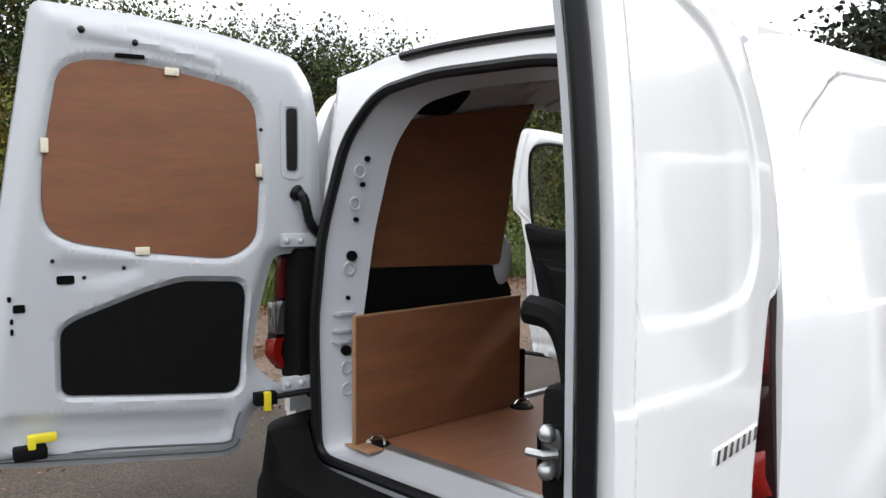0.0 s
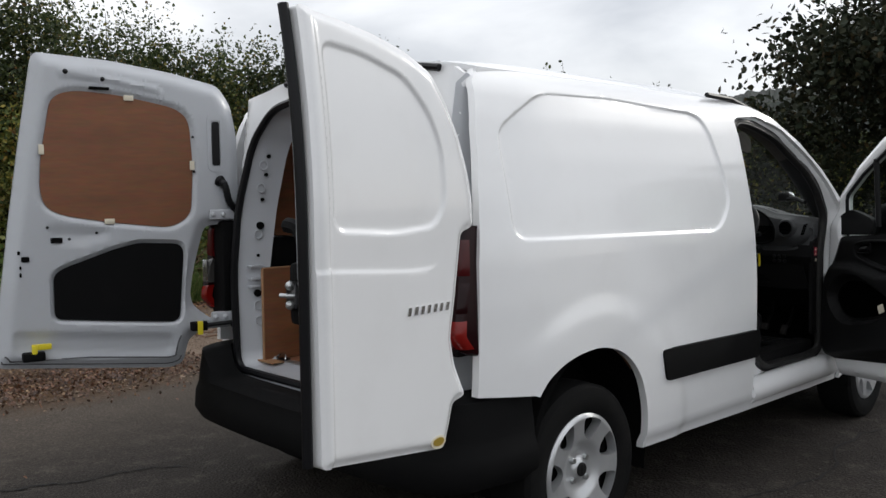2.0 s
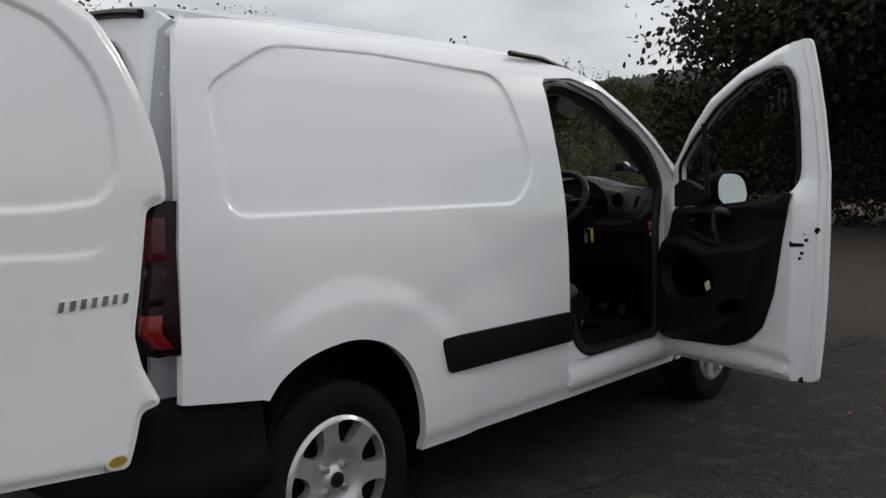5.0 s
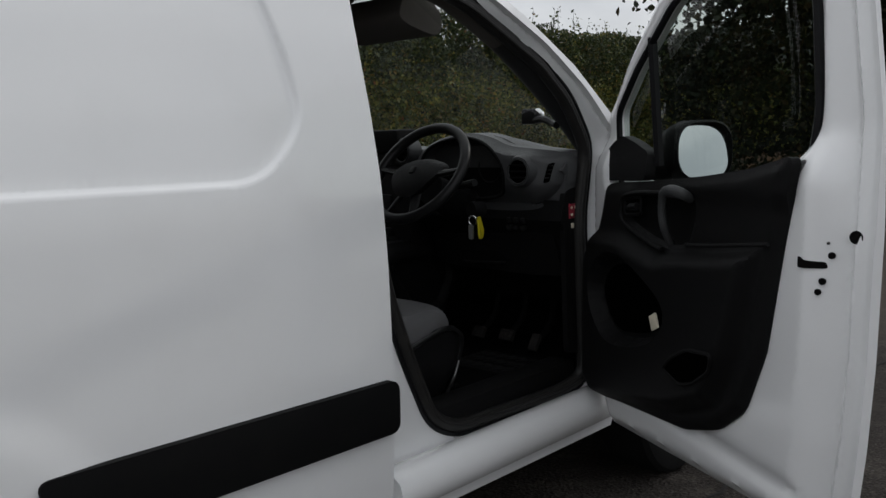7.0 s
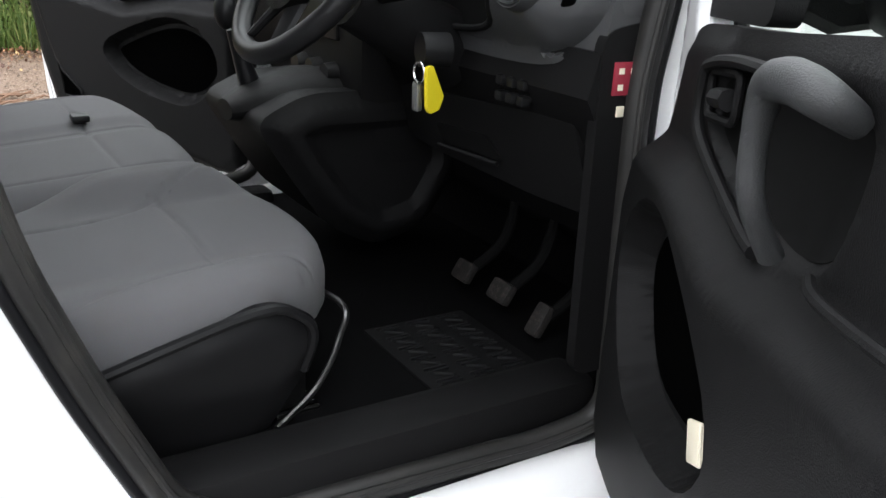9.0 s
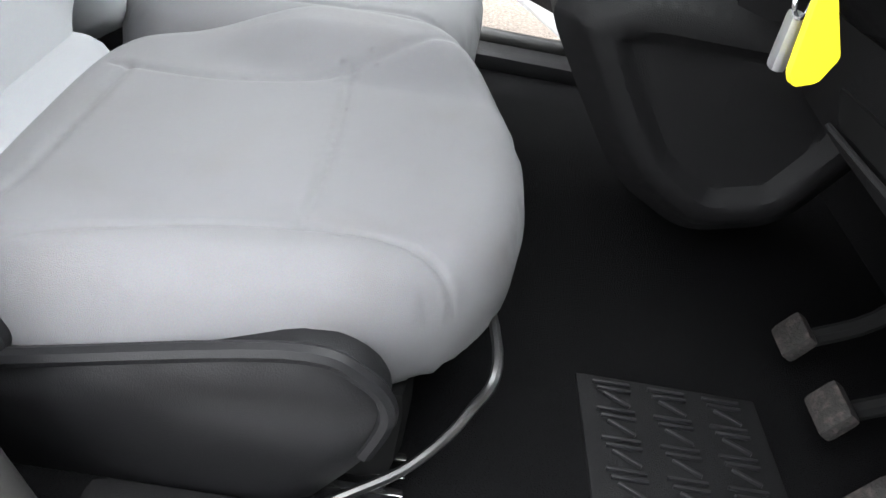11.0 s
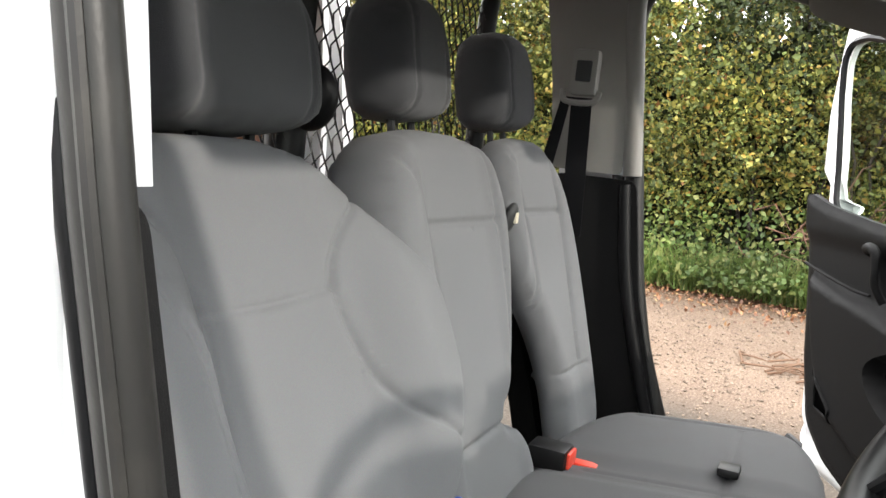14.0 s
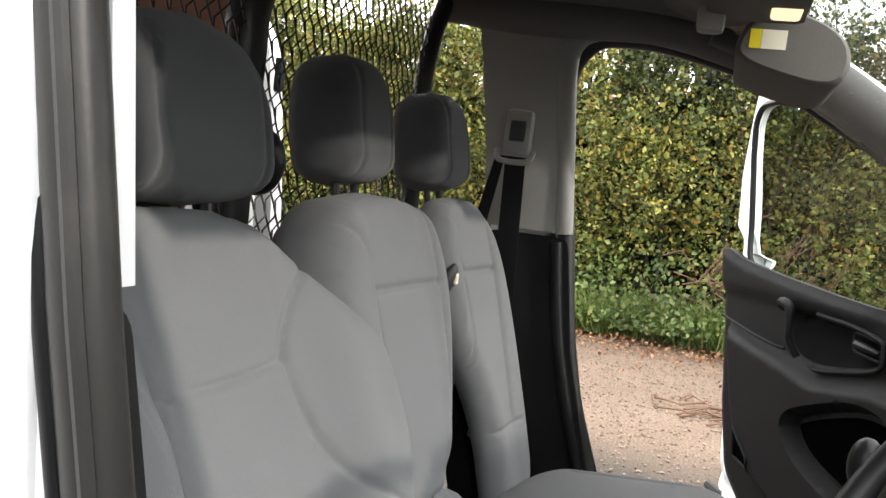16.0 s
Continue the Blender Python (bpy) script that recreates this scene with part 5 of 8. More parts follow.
    # latch face
    for u, v, r in () if sx < 0 else ((1.155, 1.028, 0.0125), (1.116, 0.991, 0.0065), (1.104, 0.941, 0.0065), (1.098, 0.920, 0.006), (1.112, 1.014, 0.0026)):
        wv = float(depth(np.array([u]), np.array([v]))[0])
        bm = bmesh.new()
        bmesh.ops.create_cone(bm, cap_ends=True, segments=16, radius1=r, radius2=r, depth=0.012, matrix=Matrix.Translation(at(u, v, wv - 0.003)) @ Vector((0, 0, 1)).rotation_difference((nv + Vector((d[0], d[1], 0)) * 0.6).normalized()).to_matrix().to_4x4())
        part("door_hole", bm, DARK, door)
    bm = sheet(rounded([(1.062, 0.964), (1.063, 0.986), (1.078, 0.979), (1.110, 0.978), (1.112, 0.966), (1.078, 0.964)], 0.004), [], 0.01, skin_fn(lambda u, v: depth(u, v) + 0.003), tuple(nv * -0.006))
    if sx > 0:
        part("latch_slot", bm, DARK, door)
    else:
        bm.free()
    part("lower_seal", tube(bmesh.new(), [at(0.14, 0.362, -0.02), at(0.60, 0.398, -0.02), at(1.08, 0.442, -0.02)], 0.013, 6), RUBBER, door, "black lower seal")
    part("hinge_check", tube(bmesh.new(), [at(0.03, 0.86, -0.01), Vector((o[0] - sx * 0.03, o[1] - 0.01, 0.86))], 0.014, 6), STEEL, door)
    if detail:
        bm = bmesh.new()
        box(bm, (-0.020, -0.003, -0.020), (0.020, 0.003, 0.020), 0.003, Matrix.Translation(at(0.535, 0.752, 0.075)) @ Euler((0, radians(-25), math.atan2(d[1], d[0]))).to_matrix().to_4x4())
        part("paper_slip", bm, CREAM, door, "pale folded slip in the door pocket")
    return door


front_door(1, (0.95, -0.66), 1.0, True)
front_door(-1, (0.875, -0.55), 0.935, False)

# sliding side door, pushed back along the other side
SL = rounded([(-0.40, 0.42), (-0.40, 1.05), (-0.36, 1.62), (-0.32, 1.735), (0.40, 1.735), (0.46, 1.60), (0.47, 1.0), (0.45, 0.42)], 0.05)
slide = part("sliding_door", sheet(SL, [], 0.06, lambda y, z: np.stack([-(np.interp(z, PROFILE_Z, PROFILE_X) + 0.105), y, z], 1), (0.06, 0, 0)), PAINT, van, "white sliding side door pushed back")
bm = bmesh.new()
box(bm, (-0.915, 0.40, 1.48), (-0.885, 0.478, 1.57), 0.008)
part("latch", bm, PLASTIC, slide, "black latch on the door edge")

# ---- load space fittings ----
wall_ply = part("plywood_lining", sheet(rounded([(-0.355, 1.145), (-0.245, 1.625), (0.47, 1.735), (0.42, 1.40), (0.36, 1.115)], 0.02), [], 0.06,
                lambda y, z: np.stack([-np.minimum(0.672, wall_x(z) - 0.012), y, z], 1), (-0.009, 0, 0)), PLY, None)
tagged(wall_ply, "reddish plywood sheet lining the upper load wall", "plywood panel")
board = thing("plywood_board", (0, 0, 0), "loose upright plywood board over the wheel arch", "plywood panel")
bm = bmesh.new()
box(bm, (-0.572, -0.435, 0.588), (-0.560, 0.355, 1.0), 0.001)
part("board", bm, PLY, board)
bm = bmesh.new()
box(bm, (-0.574, -0.437, 1.0), (-0.558, 0.357, 1.006), 0.001)
box(bm, (-0.574, -0.441, 0.588), (-0.558, -0.436, 1.0), 0.001)
part("board_edge", bm, PLY_EDGE, board, "pale cut edge")
bm = bmesh.new()
box(bm, (-0.60, -0.455, 0.586), (-0.47, -0.395, 0.592), 0.001)
tagged(part("plywood_offcut", bm, PLY_EDGE), "pale plywood offcut lying on the load floor", "plywood offcut")
for x, y in ((-0.53, -0.375), (-0.525, 0.33)):
    tie = thing("tie_down", (x, y, 0.585), "steel lashing ring set in the load floor", "lashing ring", "lashing rings")
    bm = bmesh.new()
    bmesh.ops.create_cone(bm, cap_ends=True, segments=20, radius1=0.045, radius2=0.042, depth=0.006, matrix=Matrix.Translation((x, y, 0.588)))
    part("plate", bm, PLASTIC, tie)
    part("ring", tube(bmesh.new(), catmull([(x - 0.035, y, 0.592), (x - 0.02, y + 0.01, 0.612), (x + 0.02, y + 0.01, 0.612), (x + 0.035, y, 0.592)], 5), 0.005, 8), CHROME, tie)

# wire bulkhead behind the seats
bulk = thing("bulkhead", (0, 1.0, 0.6), "black tubular bulkhead with diamond wire mesh", "bulkhead")
left = catmull([(-0.575, 1.00, 0.58), (-0.575, 1.00, 1.20), (-0.568, 1.00, 1.48), (-0.600, 1.00, 1.61), (-0.655, 1.00, 1.70), (-0.640, 1.00, 1.76), (-0.55, 1.00, 1.785), (-0.3, 1.00, 1.80), (0.30, 1.00, 1.80), (0.60, 1.00, 1.75), (0.66, 1.00, 1.6), (0.66, 1.00, 0.58)], 6)
part("frame_tube", tube(bmesh.new(), left, 0.020, 10), WOODMESH, bulk)
mid = catmull([(0.115, 0.985, 0.58), (0.115, 0.985, 1.20), (0.115, 0.985, 1.43), (0.112, 0.985, 1.51), (0.062, 0.985, 1.61), (-0.02, 0.985, 1.715), (-0.07, 0.985, 1.79)], 6)
part("centre_post", tube(bmesh.new(), mid, 0.031, 10), WOODMESH, bulk)
part("cross_tube", tube(bmesh.new(), [(-0.57, 1.00, 0.74), (0.66, 1.00, 0.74)], 0.018, 8), WOODMESH, bulk)
bm = bmesh.new()
DX, DZ = 0.030, 0.046
lo_x, hi_x, lo_z, hi_z = -0.57, 0.655, 0.75, 1.79
for sgn in (-1, 1):
    k = -80
    while k < 120:
        pts = []
        for i in range(0, 60):
            x = lo_x + k * DX + i * DX * 0.5
            z = lo_z + i * DZ * 0.5 if sgn > 0 else hi_z - i * DZ * 0.5
            top = 1.79 - 0.10 * max(0, abs(x) - 0.5) / 0.15
            if lo_x <= x <= hi_x and lo_z <= z <= top:
                w = 0.004 if i % 2 else -0.004
                pts.append((x + w * sgn, 1.0 + 0.003 * (1 if i % 2 else -1), z))
        if len(pts) > 1:
            tube(bm, pts, 0.0017, 4)
        k += 1
part("wire_mesh", bm, WOODMESH, bulk, "diamond wire mesh", sharp=0, kind="stuff")
for x, z in ((-0.60, 1.80), (-0.45, 1.82)):
    bm = bmesh.new()
    tube(bm, catmull([(x, 1.0, z - 0.02), (x - 0.02, 1.04, z - 0.015), (x - 0.05, 1.08, z - 0.02), (x - 0.08, 1.10, z - 0.035)], 5), [0.022] * 14 + [0.014, 0.01], 8, flat=0.5)
    part("roof_bracket", bm, WOODMESH, bulk)


# ---- seats ----
def seat_map(y0, z0, lean):
    a = radians(lean)
    up, nrm = np.array([0, -math.sin(a), math.cos(a)]), np.array([0, math.cos(a), math.sin(a)])

    def fn(u, v, h):
        return np.array([0, y0, z0]) + np.stack([u, 0 * u, 0 * u], 1) + v[:, None] * up + h[:, None] * nrm
    return fn, nrm


def dome(u, v, loop, r):
    d = np.clip(edge_distance(u, v, loop) / r, 0, 1)
    return r * np.sqrt(np.maximum(0, 1 - (1 - d) ** 2))


def groove(u, v, line, w=0.0055, depth=0.0065):
    best = np.full(u.shape, 1e9)
    for (ax, ay), (bx, by) in zip(line, line[1:]):
        dx, dy = bx - ax, by - ay
        t = np.clip(((u - ax) * dx + (v - ay) * dy) / (dx * dx + dy * dy), 0, 1)
        best = np.minimum(best, np.hypot(u - ax - t * dx, v - ay - t * dy))
    return -depth * np.exp(-(best / w) ** 2)


def pad(name, loop, fn, nrm, r, thick, mat, parent, shape=None, seams=(), step=0.010, label=""):
    step = min(step, 0.010)

    def f(u, v):
        h = dome(u, v, loop, r) - r
        if shape:
            h = h + shape(u, v)
        for sm in seams:
            h = h + (1.0 if mat is FABRIC else 0.55) * groove(u, v, [tuple(q) for q in catmull([(a, b) for a, b in sm], 4)])
        return fn(u, v, h)

    def back(u, v):
        h = (dome(u, v, loop, r) - r) + (shape(u, v) if shape else 0)
        d2 = dome(u, v, loop, min(r, thick * 0.5))
        return -(thick - (min(r, thick * 0.5) - d2) + h * 0.6)[:, None] * nrm
    extra = []
    for sm in seams:                       # rows of corners on both sides of each seam
        line = [tuple(q) for q in catmull([(a, b) for a, b in sm], 4)]
        nrm2 = []
        for i in range(len(line)):
            a, b = Vector(line[max(0, i - 1)]), Vector(line[min(len(line) - 1, i + 1)])
            t2 = (b - a).normalized()
            nrm2.append((-t2.y, t2.x))
        for k in (-0.011, -0.006, -0.003, 0.0, 0.003, 0.006, 0.011):
            row = [(q[0] + n2[0] * k, q[1] + n2[1] * k) for q, n2 in zip(line, nrm2)]
            extra.append(row + row[-2:0:-1])
    ob = part(name, sheet(loop, [], step, f, back, extra=[e for e in extra]), mat, parent, label, sharp=70)
    return ob


def headrest(parent, x0, x1, y, z0, z1, lean, deep, label=""):
    fn, nrm = seat_map(y, z0, lean)
    w, hgt = x1 - x0, z1 - z0
    loop = chaikin([(x0 + 0.012, 0), (x0, 0.05), (x0, hgt * 0.62), (x0 + w * 0.16, hgt * 0.98), (x0 + w * 0.5, hgt * 1.06), (x1 - w * 0.16, hgt * 0.98), (x1, hgt * 0.62), (x1, 0.05), (x1 - 0.012, 0)], 3)
    seams = [[(x1 - 0.052, 0.005), (x1 - 0.046, hgt * 0.5), (x1 - 0.054, hgt * 0.9)], [(x0 + 0.052, 0.005), (x0 + 0.046, hgt * 0.5), (x0 + 0.054, hgt * 0.9)]]
    hr = pad("headrest", loop, fn, nrm, 0.045, deep, FABRIC_DARK, parent, None, seams, 0.012, label)
    for k in (0.33, 0.67):
        x = x0 + w * k
        base = Vector((x, y - deep * 0.5, z0))
        part("headrest_post", tube(bmesh.new(), [base + Vector((0, -0.01, 0.03)), base + Vector((0, 0.01, -0.08))], 0.007, 8), PLASTIC_SMOOTH, parent)
    return hr


driver = thing("driver_seat", (0.4, 1.5, 0.45), "grey cloth driver's seat with a dark headrest", "car seat")
fnb, nb = seat_map(1.355, 0.675, 22.5)
D_BACK = chaikin([(0.245, -0.05), (0.235, 0.05), (0.205, 0.13), (0.160, 0.19), (0.095, 0.26), (0.078, 0.36), (0.105, 0.46), (0.175, 0.555), (0.275, 0.617), (0.42, 0.63), (0.555, 0.62), (0.625, 0.56), (0.668, 0.46), (0.685, 0.36), (0.690, 0.24), (0.675, 0.195), (0.635, 0.185), (0.605, 0.165), (0.598, 0.08), (0.590, -0.05)], 3)
def d_shape(u, v):
    bol = ease((u - 0.525) / 0.075) * ease((0.58 - v) / 0.20) * ease((v - 0.165) / 0.05) + ease((0.285 - u) / 0.10) * ease((0.56 - v) / 0.16) * ease((v - 0.02) / 0.10)
    return 0.056 * bol + 0.012 * ease((0.20 - np.abs(v - 0.16)) / 0.2) - 0.005 * ease((v - 0.43) / 0.012) * ease((u - 0.27) / 0.02) * ease((0.54 - u) / 0.02)
pad("backrest", D_BACK, fnb, nb, 0.045, 0.13, FABRIC, driver, d_shape,
    [[(0.150, 0.190), (0.215, 0.245), (0.254, 0.300), (0.276, 0.370), (0.286, 0.432), (0.262, 0.485), (0.212, 0.523), (0.140, 0.556)], [(0.605, 0.185), (0.560, 0.225), (0.530, 0.300), (0.522, 0.430), (0.535, 0.490), (0.565, 0.530), (0.625, 0.570)], [(0.286, 0.432), (0.40, 0.428), (0.522, 0.432)], [(0.610, 0.215), (0.590, 0.30), (0.598, 0.42), (0.61, 0.50)]], 0.013, "grey cloth backrest with side bolsters")
# cushion: laid out in (x, forward)
def flat_map(z0, tilt):
    t = math.tan(radians(tilt))

    def fn(u, v, h):
        return np.stack([u, v, z0 + t * (v - 1.6) + h], 1)
    return fn, np.array([0, 0, 1.0])
fnf, nf = flat_map(0.725, 3)
D_CUSH = chaikin([(0.22, 1.345), (0.15, 1.42), (0.105, 1.55), (0.105, 1.71), (0.160, 1.80), (0.31, 1.848), (0.48, 1.846), (0.600, 1.795), (0.668, 1.68), (0.688, 1.52), (0.672, 1.41), (0.60, 1.345)], 3)
part("lumbar_roll", tube(bmesh.new(), [(0.222, 1.330, 0.660), (0.228, 1.333, 0.664), (0.26, 1.338, 0.668), (0.42, 1.338, 0.668), (0.56, 1.338, 0.668), (0.594, 1.333, 0.664), (0.600, 1.330, 0.660)], [0.02, 0.040, 0.054, 0.056, 0.054, 0.040, 0.02], 16), FABRIC, driver, "grey cloth roll at the foot of the backrest")
def c_shape(u, v):
    bol = 0.45 * ease((u - 0.535) / 0.10) * ease((1.80 - v) / 0.12) * ease((v - 1.36) / 0.08) + 1.1 * ease((0.275 - u) / 0.08) * ease((1.84 - v) / 0.12) * ease((v - 1.44) / 0.16)
    return 0.036 * bol - 0.006 * ease((v - 1.76) / 0.11)
pad("cushion", D_CUSH, fnf, nf, 0.052, 0.125, FABRIC_WORN_SHADED, driver, c_shape, [[(0.300, 1.40), (0.302, 1.50), (0.283, 1.58), (0.250, 1.645), (0.165, 1.78)], [(0.662, 1.40), (0.625, 1.50), (0.588, 1.60), (0.576, 1.69), (0.592, 1.76), (0.62, 1.80)], [(0.250, 1.642), (0.40, 1.648), (0.580, 1.645)], [(0.300, 1.415), (0.45, 1.412), (0.655, 1.408)]], 0.013, "grey cloth cushion with seams")
headrest(driver, 0.240, 0.530, 1.150, 1.252, 1.445, 12, 0.125, "charcoal cloth headrest")
COVER = [(1.30, 0.40), (1.30, 0.612), (1.45, 0.652), (1.665, 0.704), (1.720, 0.690), (1.742, 0.655), (1.730, 0.595), (1.705, 0.542), (1.64, 0.40)]
bm = sheet(rounded(COVER, 0.025), [], 0.02,
           lambda y, z: np.stack([0.685 - 0.045 * np.clip((0.645 - z) / 0.17, 0, 1) ** 1.4 + 0.012 * ease(edge_distance(y, z, COVER) / 0.025), y, z], 1), (-0.03, 0, 0))
part("side_cover", bm, SEAT_PLASTIC, driver, "black plastic seat side cover")
part("cover_rim", tube(bmesh.new(), catmull([(0.678, 1.33, 0.618), (0.69, 1.45, 0.650), (0.69, 1.655, 0.700), (0.69, 1.715, 0.688), (0.688, 1.738, 0.655), (0.680, 1.726, 0.60)], 6), 0.008, 8), SEAT_PLASTIC, driver)
arm = rounded([(1.300, 0.862), (1.343, 0.862), (1.379, 0.772), (1.405, 0.704), (1.398, 0.668), (1.366, 0.662), (1.326, 0.790)], 0.012)
part("recliner_arm", sheet(arm, [], 0.012, lambda y, z: np.stack([0.646 + 0.010 * ease(edge_distance(y, z, arm) / 0.010), y, z], 1), (-0.012, 0, 0), extra=[shift(arm, -0.006), shift(arm, -0.011)]), SEAT_PLASTIC, driver, "black recliner arm cover")
foot = rounded([(1.392, 0.672), (1.427, 0.708), (1.460, 0.664), (1.452, 0.638), (1.426, 0.618), (1.400, 0.636)], 0.010)
foot_in = rounded([(1.404, 0.668), (1.426, 0.694), (1.447, 0.664), (1.441, 0.648), (1.427, 0.636), (1.412, 0.648)], 0.007)
bracket = part("recliner_base", sheet(foot, [], 0.006, lambda y, z: np.stack([0.690 + 0.010 * ease(edge_distance(y, z, foot) / 0.010), y, z], 1), (-0.05, 0, 0), extra=[shift(foot, -0.004), shift(foot, -0.008)]), SEAT_PLASTIC, driver, "black recliner bracket")
part("bracket_cap", sheet(foot_in, [], 0.006, lambda y, z: np.stack([0.701 + 0.0025 * ease(edge_distance(y, z, foot_in) / 0.005), y, z], 1), (-0.004, 0, 0), extra=[shift(foot_in, -0.003)]), TRIM, bracket)
part("adjuster_bar", tube(bmesh.new(), catmull([(0.30, 1.80, 0.60), (0.58, 1.825, 0.645), (0.615, 1.81, 0.60), (0.63, 1.77, 0.54), (0.655, 1.715, 0.515), (0.67, 1.69, 0.51)], 6), 0.005, 8), DULL_BAR, driver, "bent wire adjuster bar")
for x in (0.20, 0.64):
    bm = bmesh.new()
    box(bm, (x - 0.02, 1.30, 0.455), (x + 0.02, 1.80, 0.50), 0.004)
    rail = part("seat_rail", bm, DARK, driver, "black seat rail")
    for i in range(3):
        bm = bmesh.new()
        box(bm, (x - 0.046 + i * 0.021, 1.700, 0.502), (x - 0.037 + i * 0.021, 1.768, 0.514), 0.002)
        part("rail_tooth", bm, CHROME, rail)
bm = bmesh.new()
box(bm, (0.17, 1.38, 0.50), (0.63, 1.76, 0.62), 0.03)
part("seat_base", bm, DARK, driver)

bench = thing("passenger_bench", (-0.25, 1.5, 0.45), "grey cloth double passenger bench with two headrests", "car seat")
fnm, nm = seat_map(1.325, 0.696, 16)
def bench_back(x0, x1):
    return chaikin([(x0 + 0.050, -0.06), (x0 + 0.055, 0.14), (x0 + 0.028, 0.22), (x0 + 0.004, 0.31), (x0, 0.40), (x0 + 0.02, 0.53), (x0 + 0.07, 0.595), ((x0 + x1) / 2, 0.61), (x1 - 0.07, 0.595), (x1 - 0.02, 0.52), (x1, 0.36), (x1 - 0.005, 0.15), (x1 - 0.015, -0.06)], 3)
for x0, x1, lower in ((-0.272, 0.165, 0.13), (-0.665, -0.278, 0.03)):
    lp = bench_back(x0, x1)
    if x0 < -0.5:
        lp = chaikin([(x0 + 0.03, -0.06), (x0 + 0.005, 0.15), (x0, 0.36), (x0 + 0.03, 0.52), (x0 + 0.08, 0.595), ((x0 + x1) / 2, 0.61), (x1 - 0.05, 0.595), (x1 - 0.002, 0.52), (x1, 0.44), (x1 - 0.040, 0.35), (x1 - 0.135, 0.26), (x1 - 0.195, 0.15), (x1 - 0.205, 0.06), (x1 - 0.185, -0.06)], 3)
        shell = [(a + 0.5 * (x1 - 0.19 - a) * (a > x1 - 0.19), b) for a, b in lp]
        part("backrest_shell", sheet(shift(shell, -0.015), [], 0.03, lambda u, v: fnm(u, v, -0.085 + 0 * u), tuple(nm * -0.05)), DARK, bench, "black shell behind the cushion")
    else:
        lp = chaikin([(x0 + 0.045, -0.06), (x0 + 0.045, 0.06), (x0 + 0.075, 0.11), (x0 + 0.125, 0.125), (x0 + 0.085, 0.145), (x0 + 0.062, 0.20), (x0 + 0.046, 0.29), (x0 + 0.024, 0.36), (x0 + 0.004, 0.45), (x0 + 0.02, 0.53), (x0 + 0.07, 0.595), ((x0 + x1) / 2, 0.61), (x1 - 0.07, 0.595), (x1 - 0.02, 0.52), (x1, 0.36), (x1 - 0.005, 0.15), (x1 - 0.015, -0.06)], 2)
    pad("backrest", lp, fnm, nm, 0.050 if x0 > -0.5 else 0.036, 0.13 if x0 > -0.5 else 0.075, FABRIC, bench, lambda u, v: 0.016 * ease((np.abs(u - (x0 + x1) / 2) - 0.10) / 0.06),
        [[(x0 + 0.085, 0.14), (x0 + 0.078, 0.30), (x0 + 0.075, 0.455), (x0 + 0.085, 0.59)], [(x1 - 0.095, 0.14), (x1 - 0.115, 0.30), (x1 - 0.098, 0.455), (x1 - 0.05, 0.56)], [(x0 + 0.075, 0.452), ((x0 + x1) / 2, 0.455), (x1 - 0.098, 0.458)], [(x0 + 0.05, 0.125), ((x0 + x1) / 2, 0.127), (x1 - 0.02, 0.128)]], 0.013, "grey cloth backrest")
B_CUSH = chaikin([(-0.66, 1.285), (-0.685, 1.55), (-0.68, 1.70), (-0.60, 1.775), (-0.35, 1.80), (-0.05, 1.80), (0.09, 1.775), (0.155, 1.70), (0.165, 1.55), (0.145, 1.285)], 3)
fng, ng = flat_map(0.738, 5)
pad("cushion", B_CUSH, fng, ng, 0.060, 0.14, FABRIC_WORN_SHADED, bench, lambda u, v: 0.010 * ease((np.abs(u + 0.26) - 0.02) / 0.06) - 0.012 * ease((v - 1.70) / 0.1),
    [[(-0.26, 1.40), (-0.26, 1.80)], [(-0.60, 1.625), (0.09, 1.625)], [(-0.61, 1.42), (-0.62, 1.76)], [(0.085, 1.42), (0.095, 1.76)]], 0.013, "grey cloth bench cushion")
headrest(bench, -0.160, 0.044, 1.140, 1.286, 1.476, 10, 0.115, "charcoal cloth headrest")
headrest(bench, -0.595, -0.378, 1.140, 1.288, 1.476, 10, 0.115, "charcoal cloth headrest")
bm = bmesh.new()
box(bm, (-0.66, 1.36, 0.47), (0.14, 1.72, 0.66), 0.03)
part("bench_base", bm, DARK, bench)
# added dark plate that blackens the gap between the backrests
bm = bmesh.new()
box(bm, (-0.64, 1.085, 0.50), (0.13, 1.105, 0.93), 0.005)
part("gap_backing", bm, DARK, bench)
bm = bmesh.new()
box(bm, (-0.345, 1.608, 0.752), (-0.300, 1.645, 0.768), 0.006)
part("belt_slot", bm, PLASTIC_SMOOTH, bench, "black belt guide on the cushion")
bm = bmesh.new()
bmesh.ops.create_uvsphere(bm, u_segments=20, v_segments=10, radius=1, matrix=Matrix.Translation((-0.273, 1.203, 1.130)) @ Euler((radians(-16), 0, 0)).to_matrix().to_4x4() @ Matrix.Diagonal((0.020, 0.012, 0.030, 1)))
tab = part("pull_tab", bm, TRIM_GREY, bench, "grey release tab between the backrests")
bm = bmesh.new()
box(bm, (-0.279, 1.212, 1.122), (-0.267, 1.219, 1.142), 0.003)
part("tab_mark", bm, CREAM, tab, "pale mark")
bk = thing("seat_belt_buckle", (-0.26, 1.37, 0.74), "black seat belt buckle with a red button", "belt buckle")
bm = bmesh.new()
box(bm, (-0.290, 1.300, 0.712), (-0.230, 1.370, 0.752), 0.008)
part("buckle_body", bm, PLASTIC_SMOOTH, bk)
bm = bmesh.new()
box(bm, (-0.285, 1.369, 0.719), (-0.240, 1.376, 0.747), 0.003)
part("release_button", bm, RED, bk, "red release button")
bm = bmesh.new()
